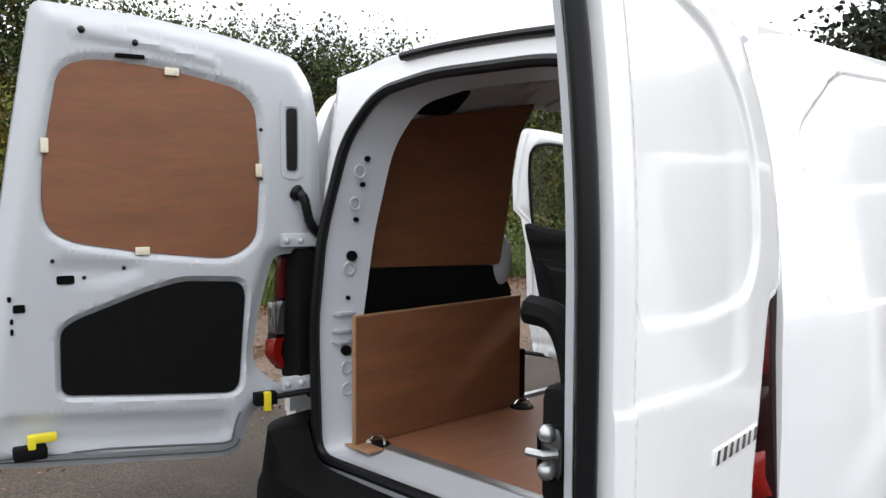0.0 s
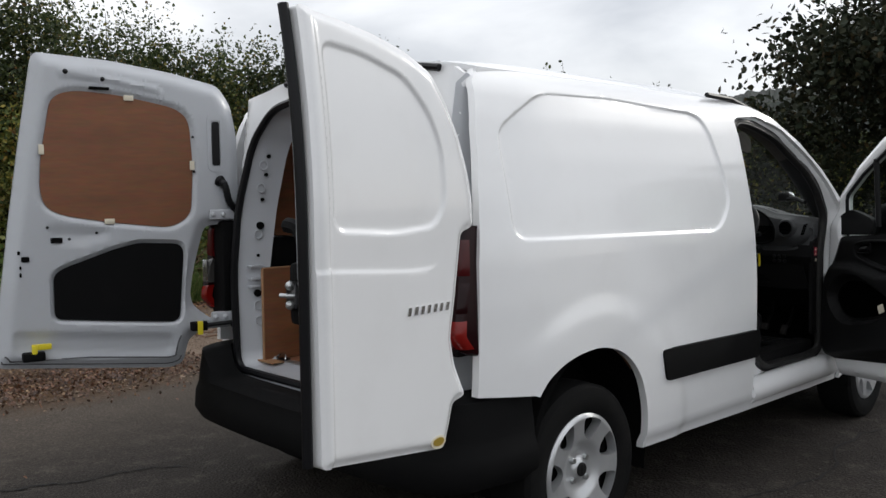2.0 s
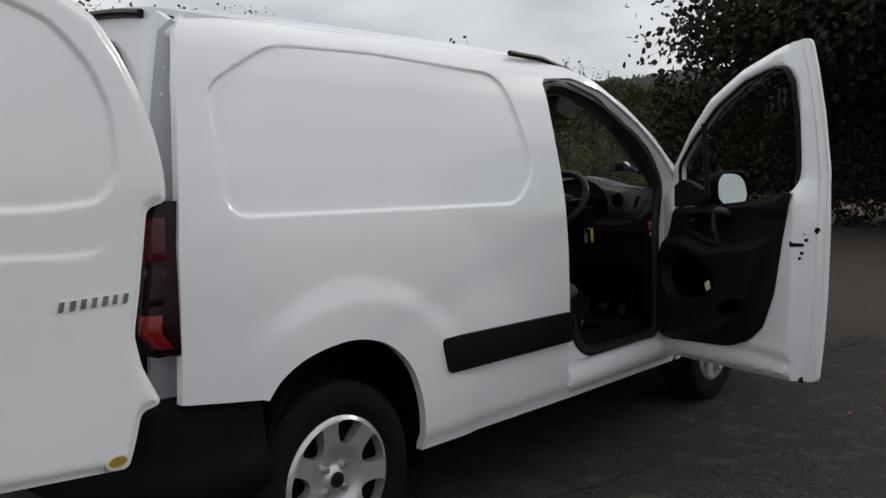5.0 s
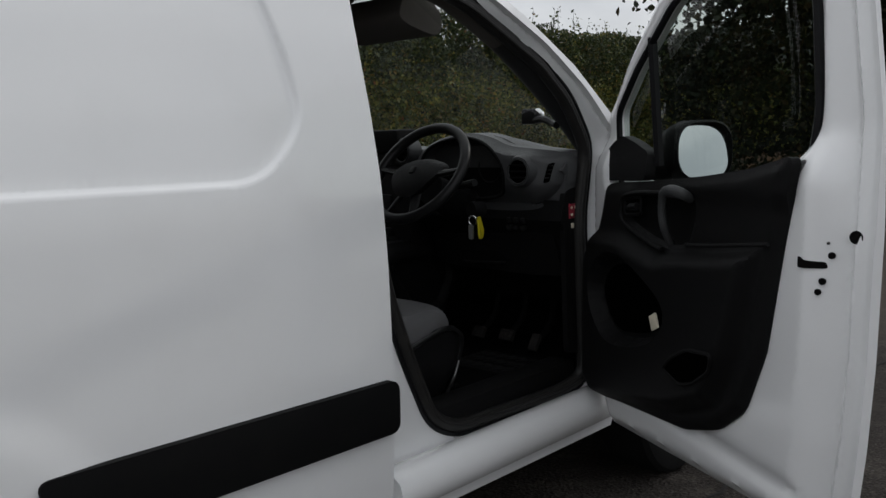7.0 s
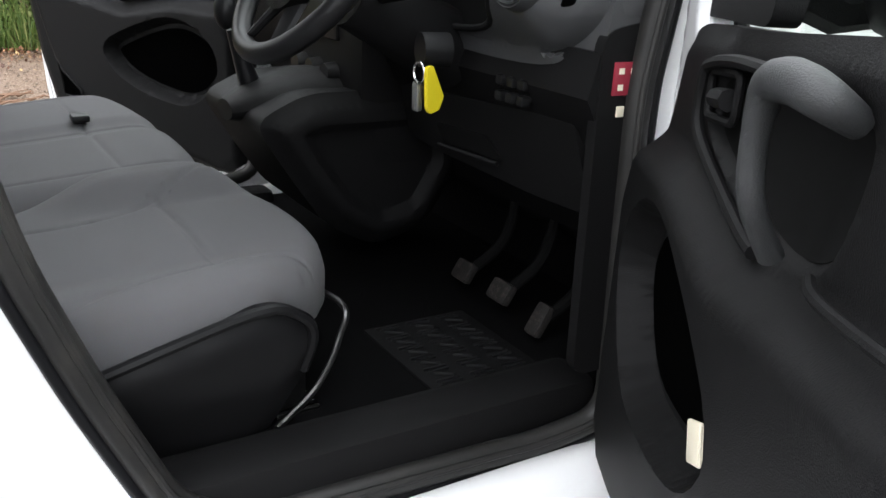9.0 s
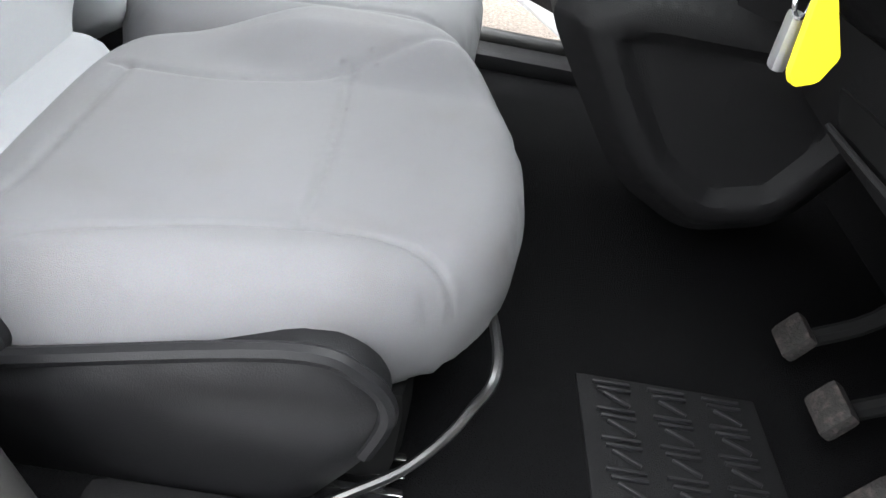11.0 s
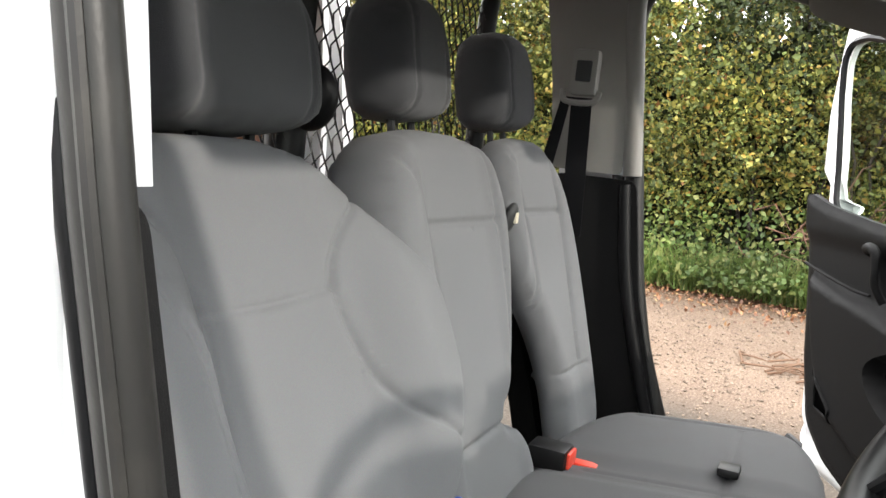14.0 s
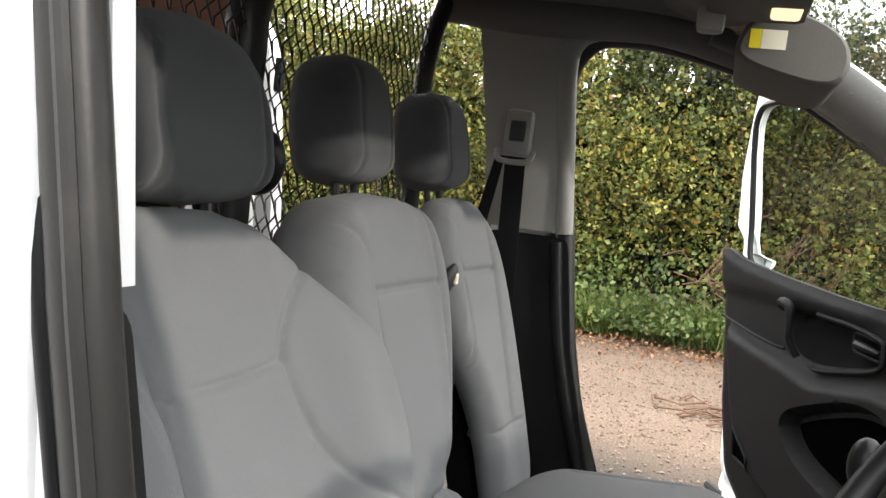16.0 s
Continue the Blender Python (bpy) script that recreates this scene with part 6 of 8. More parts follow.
box(bm, (-0.300, 1.355, 0.716), (-0.275, 1.415, 0.723), 0.002)
part("buckle_tongue", bm, RED, bk, "red tongue")
cord = tube(bmesh.new(), [Vector((0.152 + 0.004 * math.cos(a), 1.335 + 0.015 * math.cos(a), 0.772 + 0.021 * math.sin(a) - 0.012 * math.cos(a))) for a in np.linspace(0, 2 * math.pi, 24, endpoint=False)], 0.0035, 6, closed=True)
tagged(part("cord_loop", cord, BLUE), "bright blue cord loop hanging between the seats", "cord")

# seat belt on the far pillar
belt = thing("seat_belt", (-0.69, 1.19, 1.2), "black seat belt with a pale pillar guide", "seat belt")
bm = bmesh.new()
box(bm, (-0.700, 1.165, 1.375), (-0.665, 1.225, 1.475), 0.012)
part("guide_cover", bm, PILLAR, belt, "pale belt guide cover")
bm = bmesh.new()
box(bm, (-0.668, 1.178, 1.405), (-0.660, 1.212, 1.450), 0.004)
part("guide_slot", bm, TRIM_GREY, belt)
part("guide_loop", tube(bmesh.new(), catmull([(-0.665, 1.155, 1.385), (-0.655, 1.165, 1.362), (-0.655, 1.225, 1.362), (-0.665, 1.235, 1.385)], 5), 0.007, 8), PILLAR, belt)
for y0, y1, y2, y3 in ((1.172, 1.218, 1.178, 1.226), (1.150, 1.172, 1.085, 1.120)):
    bm = sheet([(0.0, 0.0), (1.0, 0.0), (1.0, 1.0), (0.0, 1.0)], [], 0.2, lambda a, b: np.stack([-0.676 - 0.022 * b, (y0 + (y1 - y0) * a) * (1 - b) + (y2 + (y3 - y2) * a) * b, 1.372 - 0.30 * b], 1), (-0.002, 0, 0))
    part("webbing", bm, RUBBER, belt, "black belt webbing")

# ---- dashboard, wheel and controls ----
dash = thing("dashboard", (0, 2.2, 0.5), "charcoal moulded dashboard with round vents", "dashboard")
secs, low = [], []
for x in np.linspace(-0.74, 0.79, 34):
    hump = 0.055 * math.exp(-((x - 0.42) / 0.19) ** 4) + 0.025 * math.exp(-(x / 0.17) ** 4)
    e = 0.035 * max(0, (abs(x) - 0.5) / 0.28) ** 2
    secs.append([Vector((x, y, z)) for y, z in ((2.56, 1.145), (2.40, 1.188 - e), (2.22, 1.190 - e + hump * 0.7), (2.125, 1.183 - e + hump), (2.100, 1.160 - e + hump * 0.8), (2.12, 1.11), (2.11, 1.03 if x > 0.19 else 1.095), (2.30, 1.02 if x > 0.19 else 1.085))])
    low.append([Vector((x, y, z)) for y, z in ((2.30, 1.035 if x > 0.19 else 1.10), (2.105, 1.032 if x > 0.19 else 1.098), (2.09, 0.97), (2.13, 0.90), (2.22, 0.80), (2.28, 0.70), (2.40, 0.62), (2.60, 0.60))])
# paler upper and darker lower colour paint the light from the screen
part("dash_top", loft(bmesh.new(), secs), DASH_LIT, dash, "upper dashboard moulding, its sky light in paler grey")
part("dash_lower", loft(bmesh.new(), low), TRIM, dash, "lower dashboard moulding, its shade in charcoal")
# driver's side fascia with the arched opening of the instruments
FASCIA = chaikin([(0.205, 1.035), (0.200, 1.150), (0.235, 1.205), (0.32, 1.236), (0.43, 1.250), (0.53, 1.232), (0.60, 1.200), (0.70, 1.192), (0.785, 1.178), (0.800, 1.12), (0.785, 1.055), (0.72, 1.005), (0.60, 0.995), (0.40, 1.00)], 2)
CLUSTER = chaikin([(0.255, 1.055), (0.245, 1.15), (0.285, 1.205), (0.36, 1.232), (0.46, 1.234), (0.55, 1.205), (0.605, 1.15), (0.618, 1.09), (0.590, 1.040), (0.42, 1.025)], 2)


def fascia(x, z):
    roll = 1 - ease(edge_distance(x, z, FASCIA) / 0.028)
    return np.stack([x, 2.040 + 0.045 * roll * (z > 1.02) + 0.055 * ease((1.09 - z) / 0.09) + 0.055 * ease((x - 0.69) / 0.11), z], 1)


part("instrument_fascia", sheet(FASCIA, [CLUSTER], 0.014, fascia, (0, 0.10, 0), extra=[shift(FASCIA, -0.008), shift(FASCIA, -0.016), shift(FASCIA, -0.024)]), DASH_LIT, dash, "grey fascia arched over the instruments")
part("arch_lip", tube(bmesh.new(), [Vector(fascia(np.array([u]), np.array([v]))[0]) + Vector((0, 0.003, 0)) for u, v in shift(CLUSTER, -0.002)], 0.006, 8, closed=True), PLASTIC, dash, "black lip of the instrument opening")


def round_vent(x, z, y, r):
    pod = [[Vector((x + q * math.cos(a), y + d, z + q * math.sin(a))) for a in np.linspace(0, 2 * math.pi, 28, endpoint=False)] for q, d in ((r + 0.016, 0.050), (r + 0.012, 0.014), (r + 0.006, 0.0), (r - 0.002, 0.004), (r - 0.004, 0.03))]
    o = part("vent_pod", loft(bmesh.new(), pod), DASH_LIT, dash, "grey round vent housing")
    part("vent_ring", tube(bmesh.new(), [Vector((x + r * math.cos(a), y, z + r * math.sin(a))) for a in np.linspace(0, 2 * math.pi, 28, endpoint=False)], 0.0032, 8, closed=True), TRIM_GREY, o, "pale vent ring")
    # black disc paints the shade deep in the vent
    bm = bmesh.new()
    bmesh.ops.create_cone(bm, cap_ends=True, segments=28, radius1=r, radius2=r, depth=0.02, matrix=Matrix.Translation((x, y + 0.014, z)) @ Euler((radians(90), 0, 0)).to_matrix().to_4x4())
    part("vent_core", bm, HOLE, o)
    for k in (-0.5, 0, 0.5):
        bm = bmesh.new()
        box(bm, (x - r * 0.85, y - 0.002, z + k * r - 0.0025), (x + r * 0.85, y + 0.006, z + k * r + 0.0025), 0.001)
        part("vent_blade", bm, DARK, o)


round_vent(0.678, 1.124, 2.026, 0.038)
round_vent(0.140, 1.190, 2.060, 0.036)
round_vent(-0.160, 1.190, 2.060, 0.036)
round_vent(-0.165, 1.110, 2.060, 0.028)
round_vent(-0.60, 1.105, 2.070, 0.042)
# black sheet paints the shade in the air slot
SLOT = rounded([(0.757, 1.144), (0.772, 1.150), (0.759, 1.090), (0.744, 1.086)], 0.006)
slot = part("vent_slot", sheet(SLOT, [], 0.008, lambda x, z: fascia(x, z) - np.array([0, 0.002, 0]), (0, 0.004, 0)), HOLE, dash, "slanted air slot, its shade a black sheet")
for k in (0.12, 0.34, 0.56, 0.78):
    x, z = 0.765 - 0.015 * k, 1.146 - 0.056 * k
    y = float(fascia(np.array([x]), np.array([z]))[0][1])
    bm = bmesh.new()
    box(bm, (x - 0.007, y - 0.005, z - 0.002), (x + 0.007, y, z + 0.002), 0.0008)
    part("vent_slat", bm, PLASTIC_SMOOTH, slot)
# instruments deep in the arch
bm = sheet(shift(CLUSTER, 0.004), [], 0.03, lambda x, z: np.stack([x, 2.105 + 0.10 * (z - 1.03), z], 1), (0, 0.01, 0))
clock = part("instrument_panel", bm, DARK, dash, "dark instrument panel")
for x in (0.35, 0.50):
    part("dial_rim", tube(bmesh.new(), [Vector((x + 0.050 * math.cos(a), 2.112 + 0.005 * math.sin(a), 1.135 + 0.050 * math.sin(a))) for a in np.linspace(0, 2 * math.pi, 24, endpoint=False)], 0.0025, 6, closed=True), PLASTIC_SMOOTH, clock)
bm = bmesh.new()
box(bm, (-0.075, 2.05, 1.185), (0.130, 2.16, 1.268), 0.016)
part("display_hood", bm, PLASTIC, dash, "black display hood")
bm = bmesh.new()
box(bm, (-0.185, 2.05, 0.70), (0.185, 2.30, 1.14), 0.04)
stack = part("centre_panel", bm, TRIM, dash, "charcoal centre panel of the dashboard")
bm = bmesh.new()
box(bm, (-0.095, 2.042, 0.965), (0.095, 2.055, 1.04), 0.008)
part("radio", bm, PLASTIC_SMOOTH, stack, "black radio face")
for i in range(3):
    bm = bmesh.new()
    bmesh.ops.create_cone(bm, cap_ends=True, segments=20, radius1=0.024, radius2=0.021, depth=0.03, matrix=Matrix.Translation((-0.075 + i * 0.075, 2.040, 0.90)) @ Euler((radians(90), 0, 0)).to_matrix().to_4x4())
    part("heater_knob", bm, PLASTIC_SMOOTH, stack)
bm = bmesh.new()
secs2 = [[Vector((0.02 + s * 0.11 * math.cos(a), y, z + s * 0.05 * math.sin(a))) for a in np.linspace(0, 2 * math.pi, 16, endpoint=False)] for y, z, s in ((2.12, 0.86, 1.0), (1.98, 0.86, 0.95), (1.88, 0.84, 0.7), (1.84, 0.83, 0.4))]
part("gear_console", loft(bm, secs2), TRIM, dash, "charcoal gear lever console")
LOW = rounded([(1.845, 0.83), (1.923, 0.71), (1.99, 0.616), (2.10, 0.556), (2.22, 0.59), (2.30, 0.72), (2.26, 0.88), (1.95, 0.88)], 0.04)
bm = sheet(LOW, [], 0.02, lambda y, z: np.stack([0.165 + 0.035 * ease(edge_distance(y, z, LOW) / 0.04) - 0.016 * well(y, z, shift(LOW, -0.055), 0.02), y, z], 1), (-0.33, 0, 0), extra=[shift(LOW, -0.015), shift(LOW, -0.03), shift(LOW, -0.055), shift(LOW, -0.065), shift(LOW, -0.075)])
part("lower_console", bm, TRIM, dash, "charcoal lower centre console")
gear = part("gear_lever", tube(bmesh.new(), [(0.0, 1.90, 0.87), (0.0, 1.865, 0.98)], [0.022, 0.010], 10), RUBBER, dash, "gear lever with a rubber gaiter")
bm = bmesh.new()
bmesh.ops.create_uvsphere(bm, u_segments=16, v_segments=10, radius=1, matrix=Matrix.Translation((0.0, 1.855, 1.015)) @ Matrix.Diagonal((0.024, 0.022, 0.036, 1)))
part("gear_knob", bm, PLASTIC_SMOOTH, gear)
# lower panels, knee cover, switches and stickers beside the column
bm = sheet(rounded([(0.22, 0.80), (0.22, 0.90), (0.74, 0.93), (0.76, 0.79), (0.62, 0.785), (0.34, 0.79)], 0.02), [], 0.04, lambda x, z: np.stack([x, 2.115 + 0.35 * np.clip(0.93 - z, 0, 1) ** 1.2, z], 1), (0, 0.02, 0))
part("knee_panel", bm, TRIM, dash, "black lower dash panel")
# dark plate paints the shade inside the slot
bm = sheet(rounded([(0.36, 0.815), (0.345, 0.850), (0.505, 0.860), (0.545, 0.825)], 0.006), [], 0.03, lambda x, z: np.stack([x, 2.110 + 0.35 * np.clip(0.93 - z, 0, 1) ** 1.2, z], 1), (0, 0.008, 0))
slot = part("card_slot", bm, DARK, dash, "slot in the lower dash panel, its shade a dark plate")
part("slot_lip", tube(bmesh.new(), [(0.355, 2.128, 0.812), (0.45, 2.126, 0.816), (0.548, 2.124, 0.821)], 0.004, 8), TRIM, slot)
bm = sheet(rounded([(2.115, 0.55), (2.105, 1.06), (2.22, 1.08), (2.30, 0.9), (2.30, 0.55)], 0.03), [], 0.05, lambda y, z: np.stack([0.775 + 0 * y, y, z], 1), (0.018, 0, 0))
part("end_panel", bm, TRIM, dash, "charcoal dashboard end panel")
bm = bmesh.new()
box(bm, (0.7925, 2.128, 0.975), (0.7955, 2.166, 1.020), 0.001)
lab = part("warning_sticker", bm, STICKER, dash, "red safety sticker with pale symbols")
for dx, dz in ((0.006, 0.030), (0.027, 0.030), (0.006, 0.008), (0.027, 0.008)):
    bm = bmesh.new()
    box(bm, (0.795, 2.130 + dx, 0.974 + dz), (0.7965, 2.139 + dx, 0.982 + dz))
    part("sticker_symbol", bm, CREAM, lab)
bm = bmesh.new()
box(bm, (0.7925, 2.140, 0.945), (0.7955, 2.153, 0.960), 0.001)
part("small_sticker", bm, CREAM, dash, "small pale sticker")
for i in range(3):
    for j in range(2):
        bm = bmesh.new()
        box(bm, (0.580 + i * 0.028, 2.084, 0.935 + j * 0.024), (0.598 + i * 0.028, 2.104, 0.951 + j * 0.024), 0.005)
        part("switch", bm, PLASTIC_SMOOTH, dash)

steer = thing("steering_wheel", (0.40, 1.87, 1.1), "black three-spoke steering wheel", "steering wheel")
SM = Matrix.Translation((0.416, 1.863, 1.128)) @ Euler((radians(-37), 0, 0)).to_matrix().to_4x4()     # wheel lies in its own xz plane


def sw(pts):
    return [SM @ Vector(p) for p in pts]


part("rim", tube(bmesh.new(), sw([(0.175 * math.cos(a), 0, 0.170 * math.sin(a)) for a in np.linspace(0, 2 * math.pi, 56, endpoint=False)]), 0.0165, 12, closed=True), PLASTIC_SMOOTH, steer, "black leather-look rim")
bm = sheet(chaikin([(-0.100, 0.020), (-0.05, 0.040), (0.05, 0.040), (0.100, 0.020), (0.095, -0.02), (0.065, -0.07), (0.03, -0.100), (-0.03, -0.100), (-0.065, -0.07), (-0.095, -0.02)], 3), [], 0.012,
           lambda x, z: np.array([SM @ Vector((a, -0.004 - 0.024 * math.sqrt(max(0, 1 - min(1, (a / 0.105) ** 2 + ((b + 0.03) / 0.075) ** 2))), b)) for a, b in zip(x, z)]), (0, 0.03, 0))
hub = part("airbag_hub", bm, TRIM, steer, "charcoal airbag cover")
bm = bmesh.new()
box(bm, (-0.010, -0.031, -0.020), (0.010, -0.024, 0.004), 0.003, SM)
part("badge", bm, PLASTIC_SMOOTH, hub, "small dark badge")
for pts, r in (([(-0.07, 0.008, -0.002), (-0.13, 0.004, 0.006), (-0.170, 0, 0.012)], [0.024, 0.019, 0.015]), ([(0.07, 0.008, -0.002), (0.13, 0.004, 0.006), (0.170, 0, 0.012)], [0.024, 0.019, 0.015]),
               ([(-0.025, 0.004, -0.07), (-0.045, 0.002, -0.12), (-0.058, 0, -0.160)], [0.018, 0.014, 0.012]), ([(0.025, 0.004, -0.07), (0.045, 0.002, -0.12), (0.058, 0, -0.160)], [0.018, 0.014, 0.012])):
    part("spoke", tube(bmesh.new(), sw(pts), r, 8, flat=0.5), PLASTIC_SMOOTH, steer)
part("column", tube(bmesh.new(), [(0.414, 1.915, 1.075), (0.404, 2.12, 0.985)], [0.048, 0.070], 12), TRIM, steer, "charcoal column shroud")
for sx in (-1, 1):
    part("stalk", tube(bmesh.new(), [(0.408 + sx * 0.05, 1.950, 1.075), (0.408 + sx * 0.18, 1.930, 1.095)], [0.009, 0.012], 8), PLASTIC_SMOOTH, steer)

keys = thing("car_keys", (0.54, 1.98, 0.95), "car keys with a yellow tag hanging from the ignition", "keys")
part("ignition", tube(bmesh.new(), [(0.520, 1.985, 1.005), (0.528, 2.03, 1.005)], 0.026, 14), PLASTIC_SMOOTH, keys, "black ignition lock")
part("key_ring", tube(bmesh.new(), [Vector((0.533 + 0.016 * math.cos(a), 1.978, 0.972 + 0.016 * math.sin(a))) for a in np.linspace(0, 2 * math.pi, 18, endpoint=False)], 0.002, 6, closed=True), CHROME, keys)
bm = sheet(rounded([(0.542, 0.984), (0.552, 0.987), (0.574, 0.938), (0.566, 0.918), (0.550, 0.914), (0.545, 0.924)], 0.004), [], 0.01, lambda x, z: np.stack([0.558 - 0.33 * (x - 0.555) * 1.3, 1.990 + 0.95 * (x - 0.555) * 1.3, z], 1), (-0.006, -0.002, 0))
part("key_tag", bm, YELLOW, keys, "bright yellow key tag")
bm = bmesh.new()
box(bm, (0.514, 1.976, 0.912), (0.531, 1.988, 0.958), 0.005)
part("key_fob", bm, STEEL, keys, "silver key fob")

# small device clamped to the foot of the screen
holder = thing("screen_holder", (0.65, 2.25, 1.2), "small black holder with a bright clip on the windscreen", "holder")
bm = bmesh.new()
box(bm, (0.548, 2.215, 1.268), (0.610, 2.245, 1.318), 0.008)
part("holder_body", bm, PLASTIC_SMOOTH, holder)
part("holder_clip", tube(bmesh.new(), catmull([(0.612, 2.222, 1.314), (0.634, 2.214, 1.303), (0.645, 2.212, 1.286)], 5), [0.010] * 6 + [0.008, 0.006, 0.005, 0.004, 0.004], 8, flat=0.5), CHROME, holder, "bright bent clip")
part("holder_arm", tube(bmesh.new(), catmull([(0.60, 2.225, 1.280), (0.645, 2.210, 1.282), (0.690, 2.195, 1.268), (0.720, 2.175, 1.262)], 5), [0.012] * 16, 8), PLASTIC_SMOOTH, holder, "black clamp arm")

# pedals and mat
ped = thing("pedals", (0.47, 2.2, 0.5), "three worn pedals with ribbed rubber pads", "pedals")
for x, z, w, h in ((0.352, 0.552, 0.026, 0.021), (0.478, 0.556, 0.029, 0.021), (0.596, 0.547, 0.017, 0.031)):
    bm = bmesh.new()
    box(bm, (x - w, 2.175, z - h), (x + w, 2.195, z + h), 0.008, Matrix.Translation((0, 0.12, 0)) @ Matrix.Identity(4))
    bmesh.ops.rotate(bm, cent=(x, 2.30, z), matrix=Matrix.Rotation(radians(-32), 3, "X"), verts=bm.verts)
    bmesh.ops.translate(bm, vec=(0, -0.10, 0), verts=bm.verts)
    pd = part("pedal_pad", bm, PEDAL, ped, "grey worn pedal pad")
    part("pedal_arm", tube(bmesh.new(), catmull([(x, 2.225, z), (x, 2.30, z + 0.06), (x, 2.33, z + 0.22)], 5), 0.011, 8), DARK, ped)
mat_ = thing("floor_mat", (0.5, 2.07, 0.505), "black rubber heel mat with raised treads", "floor mat")
bm = bmesh.new()
box(bm, (0.430, 1.945, 0.500), (0.700, 2.150, 0.508), 0.003)
part("mat_base", bm, PLASTIC, mat_)
for i in range(6):
    for j in range(3):
        x, y = 0.440 + i * 0.042, 1.962 + j * 0.062
        bm = bmesh.new()
        box(bm, (x, y, 0.507), (x + 0.004, y + 0.042, 0.512), 0.0015)
        box(bm, (x + 0.010, y + 0.004, 0.507), (x + 0.014, y + 0.042, 0.512), 0.0015)
        box(bm, (-0.002, -0.016, 0.507), (0.002, 0.016, 0.512), 0.0015, Matrix.Translation((x + 0.027, y + 0.024, 0)) @ Matrix.Rotation(radians(-32), 4, "Z"))
        part("tread", bm, PLASTIC_SMOOTH, mat_)
bm = bmesh.new()
box(bm, (-0.32, 1.02, 0.475), (0.75, 2.45, 0.502), 0.004)
box(bm, (-0.75, 1.02, 0.38), (-0.31, 2.45, 0.405), 0.004)
part("cab_carpet", bm, CARPET, van, "black cab carpet")
bm = sheet([(-0.78, 0.47), (-0.78, 1.10), (0.78, 1.10), (0.78, 0.47)], [], 0.1, lambda x, z: np.stack([x, 2.42 + 0.15 * np.clip((z - 0.5) / 0.6, 0, 1), z], 1), (0, 0.02, 0))
part("firewall", bm, CARPET, van)

# ---- overhead shelf, visor and lamp ----
bm = bmesh.new()
secs = [[Vector((x, y, z)) for y, z in ((1.46, 1.79), (1.455, 1.735), (1.475, 1.70), (1.54, 1.675), (1.70, 1.645), (1.73, 1.70), (1.70, 1.76))] for x in np.linspace(-0.62, 0.62, 20)]
part("overhead_shelf", loft(bm, secs), HEADLINER, van, "grey-beige overhead shelf moulding")
for sx in (-1, 1):
    sec = chaikin([(1.618, 1.572), (1.64, 1.622), (1.70, 1.638), (1.785, 1.602), (1.800, 1.545), (1.772, 1.515), (1.68, 1.535), (1.63, 1.552)], 2)
    mid = (1.71, 1.577)
    secs = [[Vector((sx * x, mid[0] + (y - mid[0]) * k, mid[1] + (z - mid[1]) * k)) for y, z in sec] for x, k in ((0.285, 0.90), (0.290, 0.97), (0.300, 1.0), (0.45, 1.0), (0.590, 1.0), (0.600, 0.95))]
    vis = part("sun_visor", loft(bmesh.new(), secs), HEADLINER, van, "grey-beige padded sun visor folded up")
    if sx < 0:
        for y0, y1, mt in ((1.642, 1.659, YELLOW), (1.6595, 1.697, CREAM)):
            bm = bmesh.new()
            box(bm, (-0.2850, y0, 1.570), (-0.2835, y1, 1.600))
            part("visor_label", bm, mt, vis, "yellow and white visor label")
# rounded console over the windscreen, with its lamp
secs = []
for x, k in ((-0.36, 0.55), (-0.345, 0.8), (-0.31, 0.97), (-0.20, 1.0), (0.0, 1.0), (0.20, 1.0), (0.31, 0.97), (0.345, 0.8), (0.36, 0.55)):
    secs.append([Vector((x, 1.60 + k * 0.115 * math.cos(a) * (1.0 if math.cos(a) < 0 else 1.1), 1.675 + k * 0.058 * math.sin(a) - 0.12 * (0.115 * k * math.cos(a)))) for a in np.linspace(0, 2 * math.pi, 20, endpoint=False)])
part("roof_console", loft(bmesh.new(), secs), HEADLINER, van, "rounded grey-beige roof console")
bm = bmesh.new()
box(bm, (-0.18, 1.575, 1.585), (-0.02, 1.715, 1.625), 0.014)
lamp_h = part("map_lamp", bm, HEADLINER, van, "pale map lamp housing, lit")
bm = bmesh.new()
box(bm, (-0.125, 1.664, 1.579), (-0.070, 1.704, 1.592), 0.006)
part("lamp_lens", bm, LAMP_ON, lamp_h, "lit warm lamp lens")
bm = bmesh.new()
box(bm, (-0.16, 1.565, 1.560), (-0.125, 1.605, 1.600), 0.010)
part("visor_bracket", bm, PILLAR, van, "pale visor bracket")
# dark round hub on the post behind the driver's headrest
bm = bmesh.new()
bmesh.ops.create_uvsphere(bm, u_segments=20, v_segments=12, radius=1, matrix=Matrix.Translation((0.125, 1.03, 1.295)) @ Matrix.Diagonal((0.030, 0.040, 0.048, 1)))
part("post_hub", bm, PLASTIC_SMOOTH, bulk, "black round clamp on the centre post")
